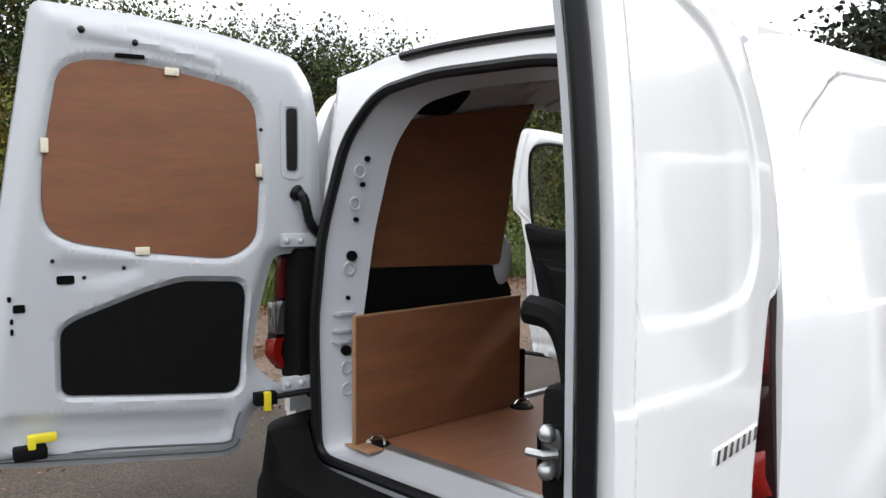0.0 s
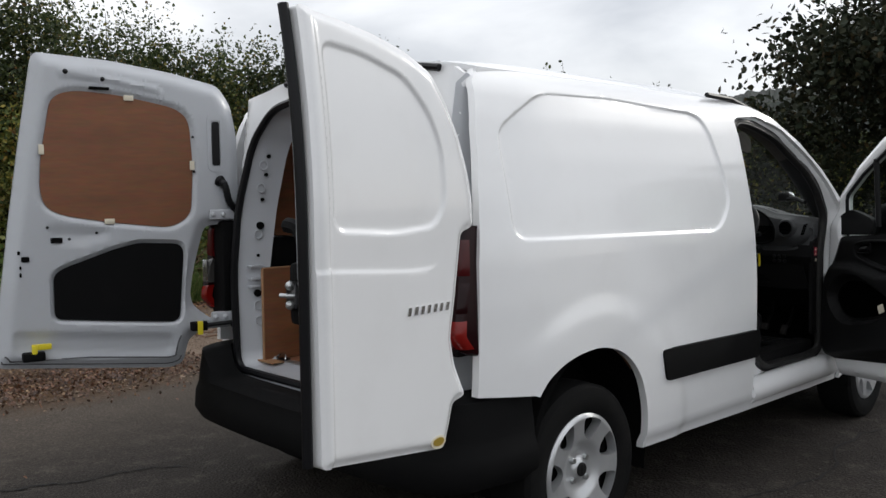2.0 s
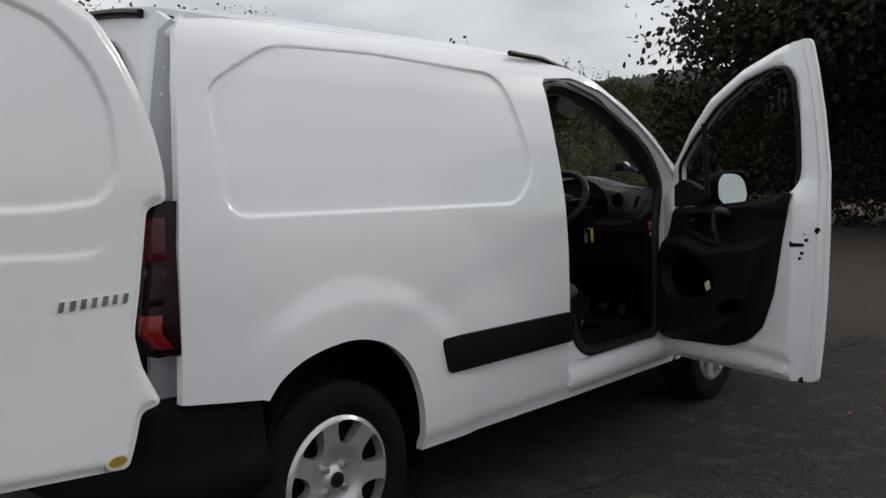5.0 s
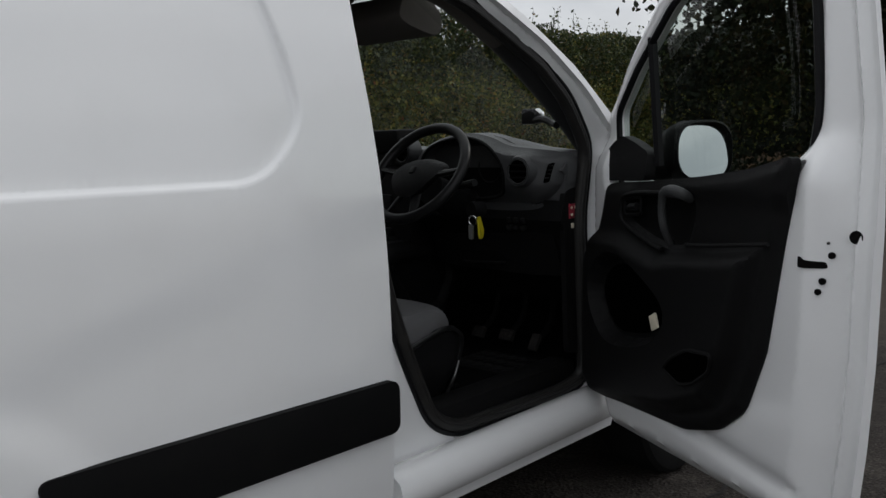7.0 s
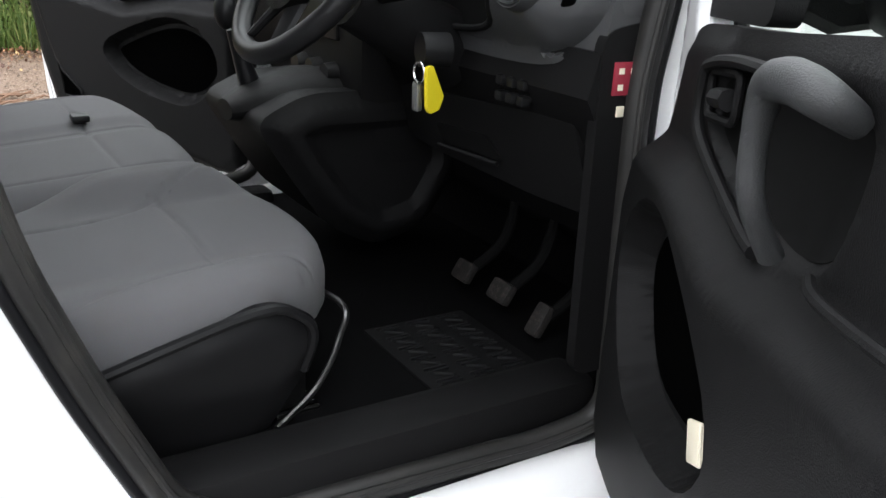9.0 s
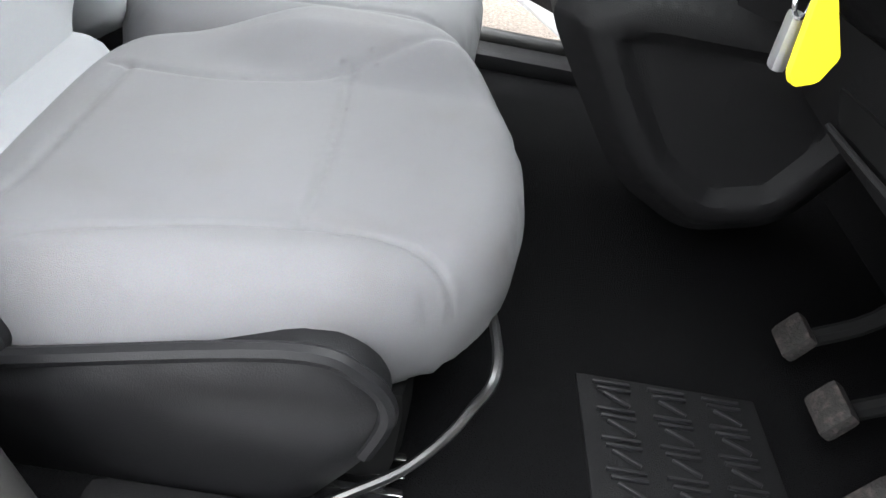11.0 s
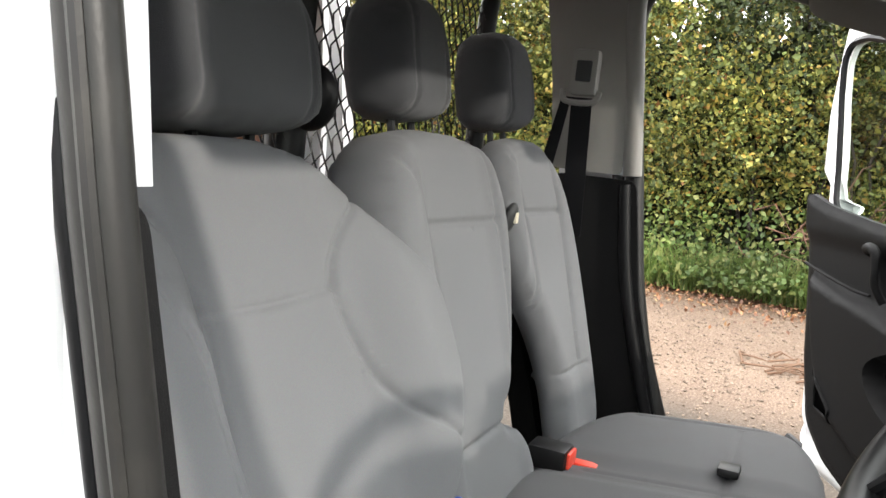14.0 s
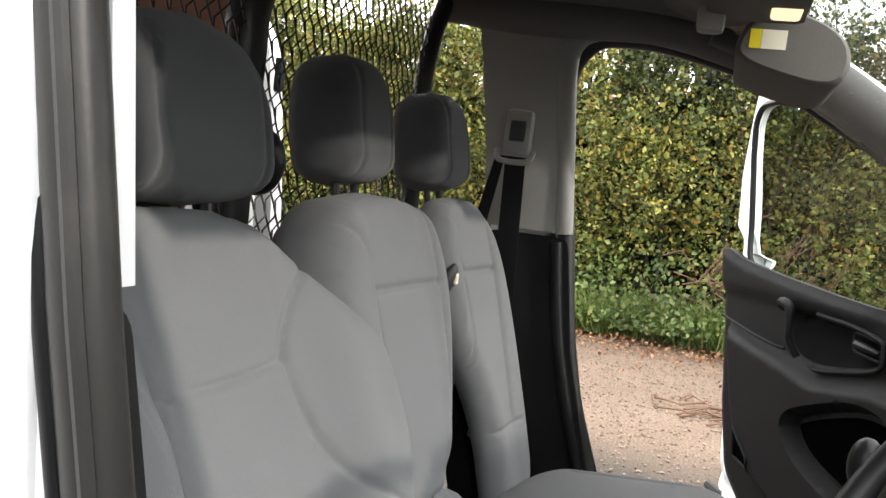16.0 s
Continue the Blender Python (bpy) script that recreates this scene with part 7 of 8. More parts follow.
# ---- ground, hedge, trees and distance ----
def ground_material():
    m = bpy.data.materials.new("tarmac_and_gravel")
    m.use_nodes = True
    n, l = m.node_tree.nodes, m.node_tree.links
    b = n["Principled BSDF"]
    co = n.new("ShaderNodeTexCoord")

    def noise_tex(scale, detail=6, rough=0.6):
        t = n.new("ShaderNodeTexNoise")
        t.inputs["Scale"].default_value, t.inputs["Detail"].default_value, t.inputs["Roughness"].default_value = scale, detail, rough
        l.new(co.outputs["Object"], t.inputs["Vector"])
        return t.outputs["Fac"]

    def ramp(src, stops):
        r = n.new("ShaderNodeValToRGB")
        while len(r.color_ramp.elements) < len(stops):
            r.color_ramp.elements.new(0.5)
        for e, (p, c) in zip(r.color_ramp.elements, stops):
            e.position, e.color = p, (*c, 1)
        l.new(src, r.inputs["Fac"])
        return r.outputs["Color"]

    def mix(fac, a, c, kind="MIX"):
        x = n.new("ShaderNodeMixRGB")
        x.blend_type = kind
        if isinstance(fac, float):
            x.inputs["Fac"].default_value = fac
        else:
            l.new(fac, x.inputs["Fac"])
        l.new(a, x.inputs["Color1"])
        l.new(c, x.inputs["Color2"])
        return x.outputs["Color"]

    tar = mix(0.55, ramp(noise_tex(0.7), [(0.3, (0.021, 0.018, 0.0155)), (0.7, (0.047, 0.040, 0.034))]), ramp(noise_tex(110, 3), [(0.35, (0.010, 0.0095, 0.009)), (0.52, (0.032, 0.028, 0.025)), (0.66, (0.11, 0.097, 0.084))]))
    tar = mix(ramp(noise_tex(5.5, 7, 0.7), [(0.52, (0, 0, 0)), (0.68, (0.8, 0.8, 0.8))]), tar, ramp(noise_tex(48, 4), [(0.3, (0.035, 0.031, 0.027)), (0.7, (0.12, 0.105, 0.090))]))
    dust = mix(0.5, ramp(noise_tex(1.7), [(0.3, (0.048, 0.040, 0.033)), (0.7, (0.098, 0.080, 0.064))]), ramp(noise_tex(85, 4), [(0.35, (0.03, 0.026, 0.022)), (0.52, (0.07, 0.059, 0.049)), (0.66, (0.18, 0.155, 0.13))]))
    grav = mix(0.5, ramp(noise_tex(1.1), [(0.3, (0.135, 0.096, 0.070)), (0.7, (0.225, 0.167, 0.122))]), ramp(noise_tex(70, 4), [(0.35, (0.07, 0.045, 0.033)), (0.5, (0.16, 0.110, 0.081)), (0.66, (0.37, 0.31, 0.255))]))
    soil = mix(0.5, ramp(noise_tex(2.0), [(0.3, (0.045, 0.030, 0.018)), (0.7, (0.10, 0.065, 0.038))]), ramp(noise_tex(35, 5), [(0.35, (0.03, 0.02, 0.012)), (0.65, (0.16, 0.085, 0.04))]))
    sep = n.new("ShaderNodeSeparateXYZ")
    l.new(co.outputs["Object"], sep.inputs["Vector"])

    def band(edge, width, wob):
        a = n.new("ShaderNodeMath")
        a.operation, a.inputs[1].default_value = "MULTIPLY_ADD", wob
        l.new(noise_tex(0.55, 5), a.inputs[0])
        l.new(sep.outputs["X"], a.inputs[2])
        r = n.new("ShaderNodeMapRange")
        r.inputs["From Min"].default_value, r.inputs["From Max"].default_value = edge + width, edge - width
        l.new(a.outputs[0], r.inputs["Value"])
        return r.outputs["Result"]
    near = n.new("ShaderNodeMapRange")           # the leafy soil edge ends beside the van
    near.inputs["From Min"].default_value, near.inputs["From Max"].default_value = 1.0, 0.2
    l.new(sep.outputs["Y"], near.inputs["Value"])
    edge = n.new("ShaderNodeMath")
    edge.operation = "MULTIPLY"
    l.new(band(-2.45, 0.25, 1.3), edge.inputs[0])
    l.new(near.outputs["Result"], edge.inputs[1])
    far = n.new("ShaderNodeMath")                # bare dirt ahead of the van
    far.operation, far.inputs[1].default_value = "MULTIPLY_ADD", 4.0
    l.new(noise_tex(0.8, 6), far.inputs[0])
    l.new(sep.outputs["Y"], far.inputs[2])
    ahead = n.new("ShaderNodeMapRange")
    ahead.inputs["From Min"].default_value, ahead.inputs["From Max"].default_value = 6.4, 8.2
    ahead.inputs["To Max"].default_value = 0.8
    l.new(far.outputs[0], ahead.inputs["Value"])
    col = mix(band(-1.35, 0.6, 1.3), tar, dust)
    col = mix(ahead.outputs["Result"], col, dust)
    col = mix(band(-2.6, 0.4, 1.6), col, grav)
    col = mix(edge.outputs[0], col, soil)
    col = mix(band(-3.7, 0.4, 1.6), col, grav)
    col = mix(band(-6.0, 0.5, 1.8), col, soil)
    l.new(col, b.inputs["Base Color"])
    b.inputs["Roughness"].default_value = 0.88
    b.inputs["Specular IOR Level"].default_value = 0.15
    vor = n.new("ShaderNodeTexVoronoi")
    vor.inputs["Scale"].default_value = 75
    l.new(co.outputs["Object"], vor.inputs["Vector"])
    add = n.new("ShaderNodeMath")
    l.new(vor.outputs["Distance"], add.inputs[0])
    l.new(noise_tex(9), add.inputs[1])
    bp = n.new("ShaderNodeBump")
    bp.inputs["Strength"].default_value, bp.inputs["Distance"].default_value = 0.7, 0.012
    l.new(add.outputs[0], bp.inputs["Height"])
    l.new(bp.outputs["Normal"], b.inputs["Normal"])
    return m


GROUND = ground_material()
xs = np.unique(np.concatenate([np.linspace(-2400, -40, 8), np.linspace(-40, -12, 8), np.linspace(-12, 8, 70), np.linspace(8, 40, 8), np.linspace(40, 2400, 8)]))
ys = np.unique(np.concatenate([np.linspace(-2400, -40, 8), np.linspace(-40, -10, 8), np.linspace(-10, 16, 90), np.linspace(16, 60, 20), np.linspace(60, 2400, 8)]))
bm = bmesh.new()
grid = [[bm.verts.new((x, y, (0.012 * noise.noise((x * 0.6, y * 0.6, 0)) + 0.03 * noise.noise((x * 0.15, y * 0.15, 3))) * (1 if -12 < x < 8 and -10 < y < 16 else 0) * min(1, max(0, abs(x) - 1.2))
                      + (0.35 * ease(np.array([(-7.3 - x) / 1.5]))[0] if x > -60 else 0.35))) for y in ys] for x in xs]
for i in range(len(xs) - 1):
    for j in range(len(ys) - 1):
        bm.faces.new((grid[i][j], grid[i + 1][j], grid[i + 1][j + 1], grid[i][j + 1]))
tagged(part("ground", bm, GROUND, None, sharp=0), "dark worn tarmac with a gravel track and soil verge", "ground", "", "structure")


def leaf_material(name, stops, rough=0.55, trans=0.35):
    m = bpy.data.materials.new(name)
    m.use_nodes = True
    n, l = m.node_tree.nodes, m.node_tree.links
    b = n["Principled BSDF"]
    geo = n.new("ShaderNodeNewGeometry")
    r = n.new("ShaderNodeValToRGB")
    while len(r.color_ramp.elements) < len(stops):
        r.color_ramp.elements.new(0.5)
    for e, (p, c) in zip(r.color_ramp.elements, stops):
        e.position, e.color = p, (*c, 1)
    l.new(geo.outputs["Random Per Island"], r.inputs["Fac"])
    co = n.new("ShaderNodeTexCoord")
    nz = n.new("ShaderNodeTexNoise")
    nz.inputs["Scale"].default_value = 1.3
    l.new(co.outputs["Object"], nz.inputs["Vector"])
    mx = n.new("ShaderNodeMixRGB")
    mx.blend_type, mx.inputs["Fac"].default_value = "OVERLAY", 0.85
    l.new(r.outputs["Color"], mx.inputs["Color1"])
    l.new(nz.outputs["Fac"], mx.inputs["Color2"])
    l.new(mx.outputs["Color"], b.inputs["Base Color"])
    b.inputs["Roughness"].default_value = rough
    tr = n.new("ShaderNodeBsdfTranslucent")
    l.new(mx.outputs["Color"], tr.inputs["Color"])
    ms = n.new("ShaderNodeMixShader")
    ms.inputs["Fac"].default_value = trans
    l.new(b.outputs["BSDF"], ms.inputs[1])
    l.new(tr.outputs["BSDF"], ms.inputs[2])
    l.new(ms.outputs["Shader"], n["Material Output"].inputs["Surface"])
    return m


HEDGE_LEAF = leaf_material("hedge_leaves", [(0.0, (0.036, 0.060, 0.017)), (0.30, (0.115, 0.150, 0.038)), (0.62, (0.215, 0.230, 0.057)), (0.88, (0.36, 0.325, 0.075)), (0.96, (0.37, 0.24, 0.05)), (1.0, (0.22, 0.09, 0.035))])
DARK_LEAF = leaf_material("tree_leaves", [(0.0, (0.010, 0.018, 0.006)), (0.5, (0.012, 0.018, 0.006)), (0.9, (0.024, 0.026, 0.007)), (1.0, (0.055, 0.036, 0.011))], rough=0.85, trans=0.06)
GRASS_LEAF = leaf_material("verge_leaves", [(0.0, (0.06, 0.105, 0.025)), (0.6, (0.14, 0.21, 0.05)), (1.0, (0.27, 0.28, 0.10))])
LITTER = leaf_material("fallen_leaves", [(0.0, (0.075, 0.030, 0.015)), (0.45, (0.16, 0.066, 0.030)), (0.85, (0.25, 0.12, 0.055)), (1.0, (0.40, 0.28, 0.12))], trans=0.05)
LITTER_DARK = leaf_material("old_fallen_leaves", [(0.0, (0.030, 0.014, 0.008)), (0.5, (0.075, 0.033, 0.016)), (0.9, (0.14, 0.062, 0.030)), (1.0, (0.25, 0.17, 0.09))], trans=0.05)
BARK = material("bark", (0.028, 0.022, 0.017), rough=0.9, vary=0.3, scale=12, bump=0.8, bump_scale=40, stretch=(1, 1, 0.25))
rng = np.random.default_rng(7)


def leaves(name, centre, size, mat, up=0.4, label="", category="", kind="stuff", parent=None):
    """One mesh of folded leaves, six corners each, at the given places."""
    k = len(centre)
    a = rng.normal(size=(k, 3))
    a /= np.linalg.norm(a, axis=1)[:, None]
    nrm = rng.normal(size=(k, 3)) + np.array([0.5, 0, up])
    b = np.cross(nrm, a)
    b /= np.linalg.norm(b, axis=1)[:, None]
    c = np.cross(a, b)
    s = (np.asarray(size) * rng.uniform(0.6, 1.3, k))[:, None]
    pts = np.stack([centre - a * s * 0.5, centre - a * s * 0.1 + b * s * 0.34 + c * s * 0.10, centre + a * s * 0.25 + b * s * 0.26 + c * s * 0.08, centre + a * s * 0.55,
                    centre + a * s * 0.25 - b * s * 0.26 + c * s * 0.08, centre - a * s * 0.1 - b * s * 0.34 + c * s * 0.10], 1).reshape(-1, 3)
    base = np.arange(k)[:, None] * 6
    quads = np.concatenate([base + np.array([[0, 1, 2, 3]]), base + np.array([[0, 3, 4, 5]])], 1).reshape(-1, 4)
    me = bpy.data.meshes.new(name)
    me.vertices.add(len(pts))
    me.vertices.foreach_set("co", pts.ravel())
    me.loops.add(quads.size)
    me.loops.foreach_set("vertex_index", quads.ravel())
    me.polygons.add(len(quads))
    me.polygons.foreach_set("loop_start", np.arange(len(quads)) * 4)
    me.update(calc_edges=True)
    me.validate()
    me.materials.append(mat)
    ob = new(name, me)
    if parent is not None:
        ob.parent = parent
    return tagged(ob, label, category, "", kind)


def bumpy(y, z, s):
    return np.array([noise.noise((a * 0.45 + s, b * 0.8, s)) + 0.5 * noise.noise((a * 1.7, b * 1.9, s + 5)) for a, b in zip(y, z)])


def hedge_top(y, s):
    return np.array([3.15 - 0.55 * math.exp(-((v + 2.6) / 1.9) ** 4) - 0.50 * float(ease(np.array((v - 0.5) / 2.5)) * ease(np.array((13.0 - v) / 2.5))) + 0.35 * noise.noise((v * 0.33, s, 1.0)) + 0.30 * noise.noise((v * 1.3, s, 4.0)) for v in y])


# green top leaves, darkened in the colour for their backlit shade
HEDGE_GREEN_SHADED = leaf_material("hedge_top_leaves_shaded", [(0.0, (0.020, 0.036, 0.012)), (0.45, (0.045, 0.065, 0.020)), (0.85, (0.085, 0.105, 0.030)), (0.96, (0.20, 0.18, 0.045)), (1.0, (0.16, 0.08, 0.03))])
HEDGE_X = -7.75
hedge = thing("hedge", (HEDGE_X, 0, 0), "tall overgrown autumn hedge with yellowing leaves beside the track", "hedge")


def hedge_line(y):
    return HEDGE_X - 0.10 * np.clip(y - 6, 0, 60)


def hedge_foliage(cen, size):
    """Yellowing leaves below; along the top, green ones with backlit shade in their colour."""
    size = np.broadcast_to(size, len(cen))
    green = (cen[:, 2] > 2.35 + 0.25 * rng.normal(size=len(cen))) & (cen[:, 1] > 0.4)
    for pick, mat in ((~green, HEDGE_LEAF), (green, HEDGE_GREEN_SHADED)):
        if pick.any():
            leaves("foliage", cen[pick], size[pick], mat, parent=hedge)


def hedge_leaves(y0, y1, count, size):
    y = rng.uniform(y0, y1, count)
    z = rng.power(1.15, count) * (hedge_top(y, 2.0) + 0.05) + 0.15
    depth = rng.exponential(0.32, count) + 0.22 * bumpy(y, z, 3.0) + 0.30 * np.clip((z - 2.2) / 1.2, 0, 1)
    return np.stack([hedge_line(y) - depth, y, z + 0.3], 1), size


def hedge_sprays(y0, y1, sprays, per):
    """Leafy sprays that grow up and outward from the face of the hedge."""
    y = rng.uniform(y0, y1, sprays)
    z = 0.45 + rng.power(1.25, sprays) * (hedge_top(y, 2.0) - 0.1)
    depth = 0.10 + rng.exponential(0.22, sprays) + 0.70 * bumpy(y * 1.3, z * 0.7, 3.0) + 0.30 * np.clip((z - 2.2) / 1.2, 0, 1)
    base = np.stack([hedge_line(y) - np.clip(depth, -0.25, 1.6), y, z], 1)
    grow = np.stack([rng.uniform(0.0, 0.45, sprays), rng.normal(0, 0.22, sprays), rng.uniform(0.25, 1.0, sprays)], 1) * rng.uniform(0.5, 1.15, sprays)[:, None]
    t = rng.uniform(0, 1, (sprays, per))
    cen = base[:, None, :] + grow[:, None, :] * t[:, :, None] + rng.normal(0, 0.048, (sprays, per, 3)) - np.array([0, 0, 0.10]) * (t ** 2)[:, :, None]
    size = np.repeat(rng.uniform(0.028, 0.062, sprays), per) * rng.uniform(0.75, 1.15, sprays * per)
    return cen.reshape(-1, 3), size


cen, sz = hedge_sprays(-5, 6.5, 6400, 25)
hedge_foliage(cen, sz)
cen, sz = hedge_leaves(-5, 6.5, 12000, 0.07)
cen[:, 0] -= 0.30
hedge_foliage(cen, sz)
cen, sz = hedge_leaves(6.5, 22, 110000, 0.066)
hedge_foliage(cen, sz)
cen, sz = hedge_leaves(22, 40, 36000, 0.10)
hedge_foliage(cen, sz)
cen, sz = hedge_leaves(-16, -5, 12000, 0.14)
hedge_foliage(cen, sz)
# dense heart of the hedge, its shade put into the dark leaf colour
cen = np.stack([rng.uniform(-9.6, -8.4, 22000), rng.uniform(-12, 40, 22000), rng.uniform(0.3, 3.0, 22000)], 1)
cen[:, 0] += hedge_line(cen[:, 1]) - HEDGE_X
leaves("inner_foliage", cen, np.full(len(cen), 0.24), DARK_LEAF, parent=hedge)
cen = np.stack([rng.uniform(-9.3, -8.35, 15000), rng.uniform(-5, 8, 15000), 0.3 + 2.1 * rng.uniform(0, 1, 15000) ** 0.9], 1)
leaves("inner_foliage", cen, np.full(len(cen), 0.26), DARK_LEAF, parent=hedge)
# upright shoots above the top
bm = bmesh.new()
shoot_leaf = []
for i in range(230):
    y = rng.uniform(-7, 30)
    x = float(hedge_line(np.array([y]))[0]) - rng.uniform(0.2, 1.3)
    z0 = 2.6 + 0.3
    hgt = rng.uniform(0.30, 0.72) if 2.5 < y < 11.5 else rng.uniform(0.5, 1.15)
    lean = rng.normal(0, 0.12, 2)
    tip = Vector((x + lean[0] * hgt, y + lean[1] * hgt, z0 + hgt))
    tube(bm, [Vector((x, y, z0)), (Vector((x, y, z0)) + tip) / 2 + Vector((0, 0.02, 0)), tip], [0.010, 0.007, 0.003], 4)
    for t in np.linspace(0.15, 1, int(14 * hgt) + 5):
        p = Vector((x, y, z0)).lerp(tip, t)
        shoot_leaf.append((p.x + rng.normal(0, 0.05), p.y + rng.normal(0, 0.05), p.z + rng.normal(0, 0.03)))
for i in range(90):
    y = rng.uniform(-5, 8)
    x = float(hedge_line(np.array([y]))[0]) - rng.uniform(0.15, 0.9)
    tube(bm, [(x, y, 0.1), (x + rng.normal(0, 0.1), y + rng.normal(0, 0.15), 1.4), (x + rng.normal(0, 0.2), y + rng.normal(0, 0.3), 3.0)], [0.022, 0.015, 0.008], 5)
part("branchwood", bm, BARK, hedge, sharp=0, kind="stuff")
leaves("shoot_leaves", np.array(shoot_leaf), np.full(len(shoot_leaf), 0.075), HEDGE_GREEN_SHADED, parent=hedge)

# verge plants and fallen leaves
k = 20000
y = rng.uniform(-6, 9, k)
x = HEDGE_X + 0.60 - np.abs(rng.normal(0, 0.42, k)) + 0.25 * bumpy(y, 0 * y, 9.0)
hh = np.clip((0.85 + 0.35 * bumpy(y, 0 * y, 31.0)) * np.exp(-((x - HEDGE_X + 0.1) / 0.55) ** 2), 0.05, 1)
cen = np.stack([x, y, 0.12 + rng.uniform(0, 1, k) * hh + 0.15 * np.clip((HEDGE_X + 0.4 - x), 0, 1)], 1)
leaves("verge_plants", cen, np.full(k, 0.058), GRASS_LEAF, up=1.0, label="low green nettles and weeds along the verge", category="weeds")
bm = bmesh.new()
for i in range(9000):
    yy = rng.uniform(-6, 9)
    xx = HEDGE_X + 0.65 - abs(rng.normal(0, 0.3)) + 0.25 * noise.noise((yy * 0.45, 0, 9.0))
    hgt, dx, dy = rng.uniform(0.15, 0.58), rng.normal(0.06, 0.14), rng.normal(0, 0.14)
    p = [Vector((xx, yy, 0.02)), Vector((xx + dx * 0.4, yy + dy * 0.4, hgt * 0.6)), Vector((xx + dx, yy + dy, hgt))]
    w = Vector((rng.normal(0, 1), rng.normal(0, 1), 0)).normalized() * 0.006
    v = [bm.verts.new(p[0] - w), bm.verts.new(p[0] + w), bm.verts.new(p[1] + w), bm.verts.new(p[1] - w), bm.verts.new(p[2])]
    bm.faces.new((v[0], v[1], v[2], v[3]))
    bm.faces.new((v[3], v[2], v[4]))
tagged(part("verge_grass", bm, GRASS_LEAF, None, "green grass tufts at the foot of the hedge", 0, "stuff"), category="grass")
k = 9000
x = np.where(rng.uniform(size=k) < 0.975, HEDGE_X + 0.9 + rng.normal(0, 0.45, k), rng.uniform(-7.5, -2.2, k))
y = rng.uniform(-8, 14, k)
cen = np.stack([x, y, 0.022 + rng.uniform(0, 0.03, k)], 1)
leaves("fallen_leaves", cen, np.full(k, 0.036), LITTER, up=6.0, label="brown fallen leaves scattered over the gravel", category="leaves")
k = 150
cen = np.stack([rng.uniform(-2.2, 6, k), rng.uniform(-4, 14, k), np.full(k, 0.02)], 1)
cen = cen[(np.abs(cen[:, 0]) > 1.0)]
leaves("stray_leaves", cen, np.full(len(cen), 0.034), LITTER, up=6.0, label="a few brown leaves on the tarmac", category="leaves")


k = 11000
cen = np.stack([-3.62 + rng.normal(0, 0.36, k), 0.9 - 5.0 * rng.power(1.1, k), 0.010 + rng.uniform(0, 0.02, k)], 1)
leaves("leaf_litter", cen, np.full(k, 0.026), LITTER_DARK, up=4.0, label="small brown broken leaves along the edge of the tarmac", category="leaves")


def pebbles(name, cen, size, mat, label):
    k = len(cen)
    o = np.array([(1, 0, 0), (-1, 0, 0), (0, 1, 0), (0, -1, 0), (0, 0, 0.6), (0, 0, -0.6)], float)
    f = np.array([(0, 2, 4), (2, 1, 4), (1, 3, 4), (3, 0, 4), (2, 0, 5), (1, 2, 5), (3, 1, 5), (0, 3, 5)])
    an = rng.uniform(0, 6.28, k)
    s = (size * rng.uniform(0.5, 1.6, k))[:, None, None]
    rot = np.stack([np.stack([np.cos(an), -np.sin(an), 0 * an], 1), np.stack([np.sin(an), np.cos(an), 0 * an], 1), np.tile([0, 0, 1.0], (k, 1))], 1)
    pts = (np.einsum("kij,vj->kvi", rot, o) * s * rng.uniform(0.7, 1.2, (k, 6, 1)) + cen[:, None, :]).reshape(-1, 3)
    tri = (np.arange(k)[:, None, None] * 6 + f[None]).reshape(-1, 3)
    me = bpy.data.meshes.new(name)
    me.from_pydata(pts.tolist(), [], tri.tolist())
    me.materials.append(mat)
    return tagged(new(name, me), label, "gravel", "", "stuff")


STONE = material("pale_stone", (0.20, 0.155, 0.120), rough=0.9, vary=0.3, scale=20, island=0.4, spec=0.1)
GRIT = material("dark_grit", (0.085, 0.08, 0.075), rough=0.9, vary=0.3, scale=20, island=0.4, spec=0.1)
k = 15000
cen = np.stack([rng.uniform(-7.2, -3.0, k), rng.uniform(-3.5, 7, k), np.full(k, 0.006)], 1)
pebbles("gravel", cen, 0.009, STONE, "loose pale gravel on the track")
k = 2500
cen = np.stack([rng.uniform(0.9, 3.6, k), rng.uniform(-2.5, 7, k), np.full(k, 0.003)], 1)
pebbles("grit", cen, 0.005, GRIT, "fine grit on the tarmac")
bm = bmesh.new()
for i in range(26):
    p0 = Vector((-4.70 + rng.normal(0, 0.20), 1.75 + rng.normal(0, 0.18), 0.012))
    an, ln = rng.normal(1.9, 0.7), rng.uniform(0.06, 0.42)
    p1 = p0 + Vector((math.cos(an) * ln, math.sin(an) * ln, rng.uniform(0.0, 0.02)))
    tube(bm, [p0, (p0 + p1) / 2 + Vector((rng.normal(0, 0.04), rng.normal(0, 0.04), 0.02)), p1], [0.009, 0.007, 0.003], 5)
tagged(part("twigs", bm, material("dry_twig", (0.15, 0.085, 0.05), rough=0.8, vary=0.2), None, "dry broken twigs lying on the gravel", 0, "stuff"), category="twigs")

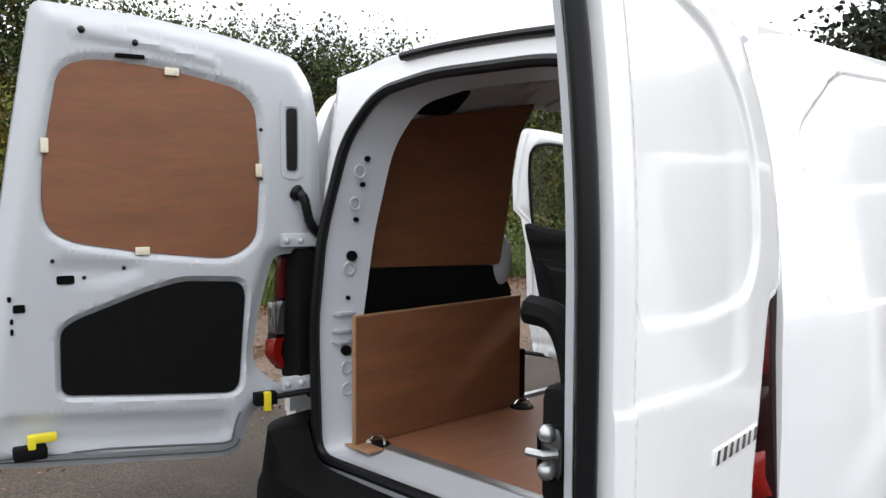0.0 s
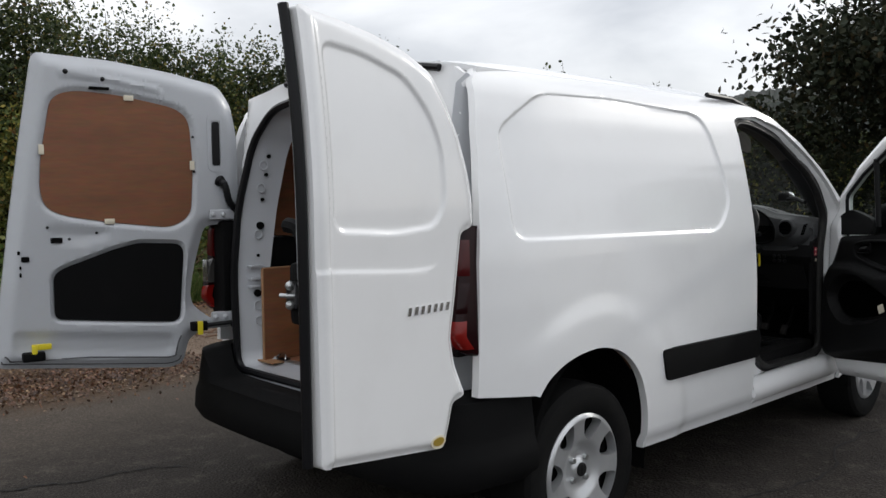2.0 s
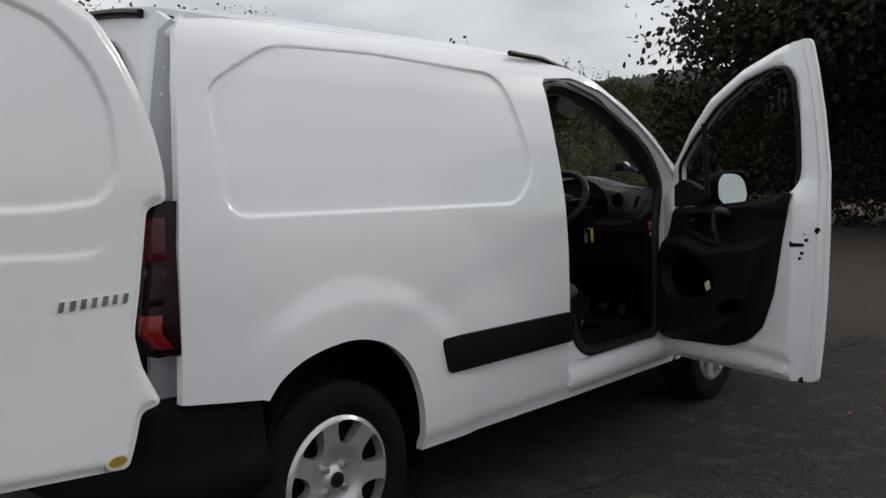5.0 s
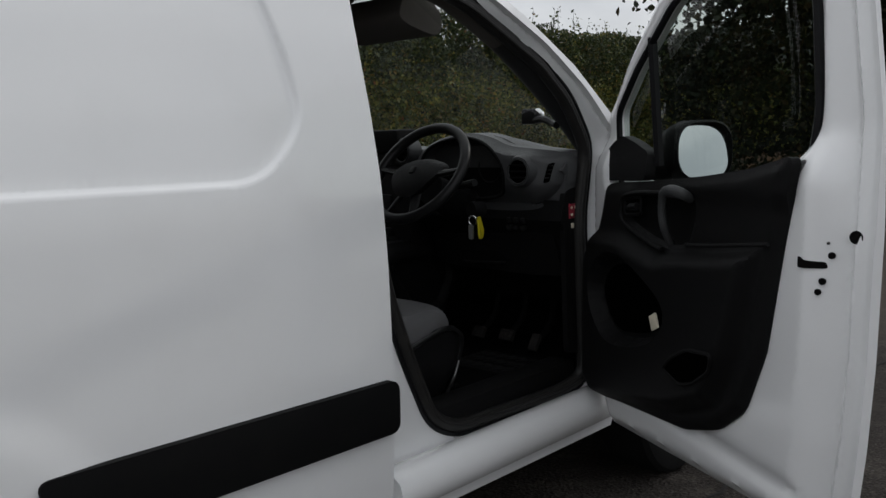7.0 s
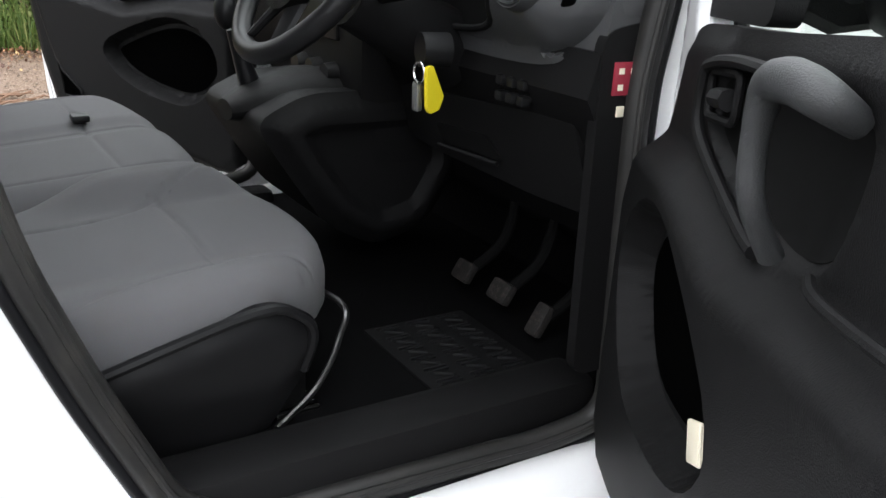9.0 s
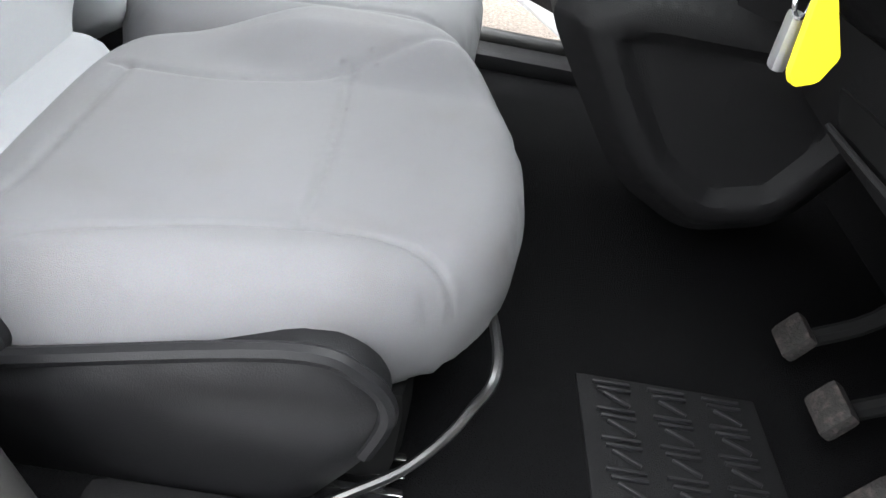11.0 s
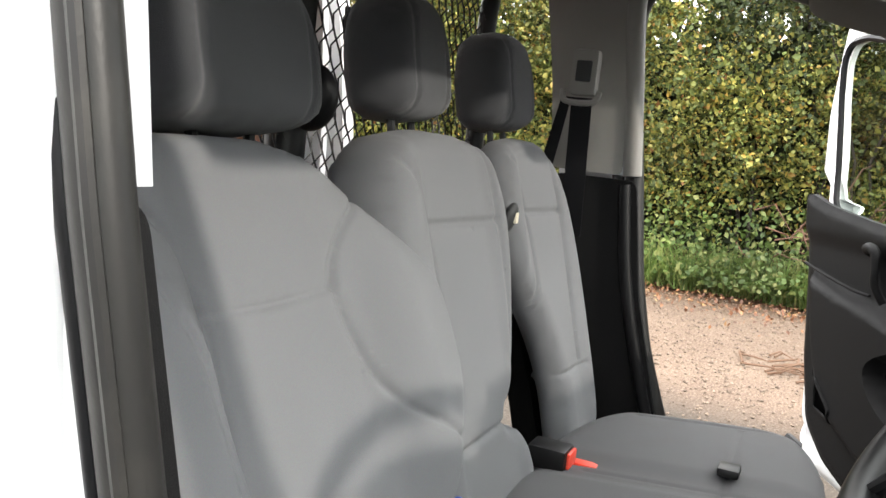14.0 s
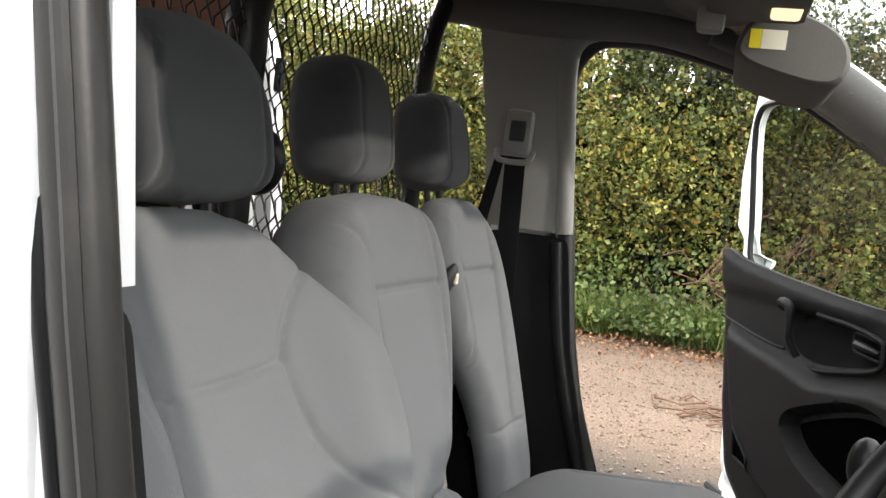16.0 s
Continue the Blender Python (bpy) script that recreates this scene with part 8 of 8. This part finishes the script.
bm = bmesh.new()
for i in range(90):
    p0 = Vector((HEDGE_X + 0.30 + rng.normal(0, 0.10), 2.05 + rng.normal(0, 0.42), 0.40 + abs(rng.normal(0, 0.26))))
    an, ln = rng.normal(1.5, 0.5), rng.uniform(0.15, 0.42)
    p1 = p0 + Vector((rng.normal(0, 0.10), math.sin(an) * ln, rng.normal(0.05, 0.22)))
    tube(bm, [p0, (p0 + p1) / 2 + Vector((0.03, 0, rng.normal(0, 0.05))), p1], [0.008, 0.006, 0.003], 4)
tagged(part("brushwood", bm, material("dead_brushwood", (0.12, 0.062, 0.04), rough=0.85, vary=0.3), None, "heap of dead brown brushwood against the hedge", 0, "stuff"), category="brushwood")

# cracks in the tarmac: thin raised seams of sealing
CRACK = material("crack_fill", (0.010, 0.009, 0.008), rough=0.95, vary=0.3, scale=30)
for pts in ([(0.95, -0.1), (1.08, 0.3), (1.02, 0.9), (1.12, 1.5), (0.98, 2.1), (1.05, 2.7), (0.92, 3.5), (1.0, 5.0)], [(-1.75, -1.75), (-1.385, -1.294), (-1.369, -1.195), (-1.277, -1.021), (-1.266, -0.821), (-1.237, -0.671), (-1.114, -0.534)]):
    bm = bmesh.new()
    line = catmull([Vector((a, b, 0.004)) for a, b in pts], 8)
    line = [p + Vector((rng.normal(0, 0.012), rng.normal(0, 0.012), 0)) for p in line]
    tube(bm, line, [rng.uniform(0.002, 0.012) for _ in line], 5, flat=0.25)
    tagged(part("tarmac_crack", bm, CRACK, None, "dark ragged crack in the tarmac", 0), category="crack", kind="structure")


# big tree at the bend and the dark wood behind it
def tree(x, y, hgt, spread, low, count, size, label, shift_x=0.0):
    t = thing("tree", (x, y, 0), label, "tree")
    bm = bmesh.new()
    tube(bm, [(x, y, -0.05), (x + 0.1, y, hgt * 0.25), (x - 0.1, y, hgt * 0.5), (x, y, hgt * 0.8)], [0.38, 0.30, 0.22, 0.08], 9)
    ends = []
    for i in range(26):
        a = rng.uniform(0, 6.28)
        z0 = rng.uniform(low * 0.8, hgt * 0.7)
        ln = spread * rng.uniform(0.55, 1.0) * (1 - 0.5 * (z0 / hgt) ** 2)
        e = Vector((x + shift_x * rng.uniform(0.3, 1) + math.cos(a) * ln, y + math.sin(a) * ln, z0 + rng.uniform(-0.2, 1.2)))
        s = Vector((x, y, z0 * 0.8))
        m = (s + e) / 2 + Vector((0, 0, 0.5))
        tube(bm, catmull([s, m, e], 4), [0.09 - 0.009 * j for j in range(9)], 5)
        ends += [s.lerp(m, 0.6), m, (m + e) / 2, e]
    part("trunk", bm, BARK, t, sharp=0)
    e = np.array([tuple(p) for p in ends])
    cen = e[rng.integers(0, len(e), count)] + rng.normal(0, 1, (count, 3)) * np.array([0.52, 0.52, 0.38]) * spread / 5
    cen[:, 2] = np.maximum(cen[:, 2], low * 0.75 + 0.2 * rng.normal(size=count))
    leaves("crown", cen, np.full(count, size), DARK_LEAF, parent=t)
    return t


tree(-1.1, 18.5, 9.6, 6.0, 3.5, 210000, 0.135, "large dark broad-leaved tree overhanging the road", 1.0)
tree(4.6, 16.0, 5.6, 4.4, 0.8, 75000, 0.12, "dark leafy tree at the roadside")
k = 26000
a = rng.uniform(-7.5, 5.5, k)
cen = np.stack([a, 16.6 + rng.exponential(0.5, k) - 0.10 * a + 0.5 * bumpy(a, 0 * a, 17.0), rng.power(1.2, k) * (3.3 + 0.8 * bumpy(a, 0 * a, 41.0))], 1)
leaves("undergrowth", cen, np.full(k, 0.13), DARK_LEAF, label="dark undergrowth below the roadside trees", category="shrubs")
k = 60000
a = rng.uniform(-9.4, 18, k)
cen = np.stack([a, 35 + rng.exponential(1.2, k) - 0.25 * np.abs(a) + 1.4 * bumpy(a, 0 * a, 12.0), rng.power(1.1, k) * (9.0 + 1.8 * bumpy(a, 0 * a, 21.0))], 1)
leaves("far_wood", cen, np.full(k, 0.42), DARK_LEAF, label="dark wood closing the end of the road", category="wood")

# wooded hill on the skyline
HILL = material("wooded_hill", (0.022, 0.027, 0.022), rough=0.95, vary=0.5, scale=0.06, grain=0.5, grain_scale=0.5, bump=1.0, bump_scale=0.5)
bm = bmesh.new()
rows = []
for i, az in enumerate(np.linspace(radians(88), radians(150), 520)):
    col = []
    ridge = 46.5 + 3 * math.sin(az * 7 + 1.2) + 4 * noise.noise((az * 9, 0, 2)) + 1.6 * noise.noise((az * 90, 0, 5)) + 1.2 * noise.noise((az * 260, 0, 8))
    for j in range(9):
        d = 300 + j * 18
        z = ridge * ease(np.array([j / 7]))[0] + (2.5 * noise.noise((az * 60, j * 0.9, 7)) if j else -1)
        col.append(bm.verts.new((math.cos(az) * d, math.sin(az) * d, z)))
    rows.append(col)
for p, q in zip(rows, rows[1:]):
    for j in range(8):
        bm.faces.new((p[j], q[j], q[j + 1], p[j + 1]))
tagged(part("hill", bm, HILL, None, "distant wooded hill under the sky", 0), category="hill", kind="structure")
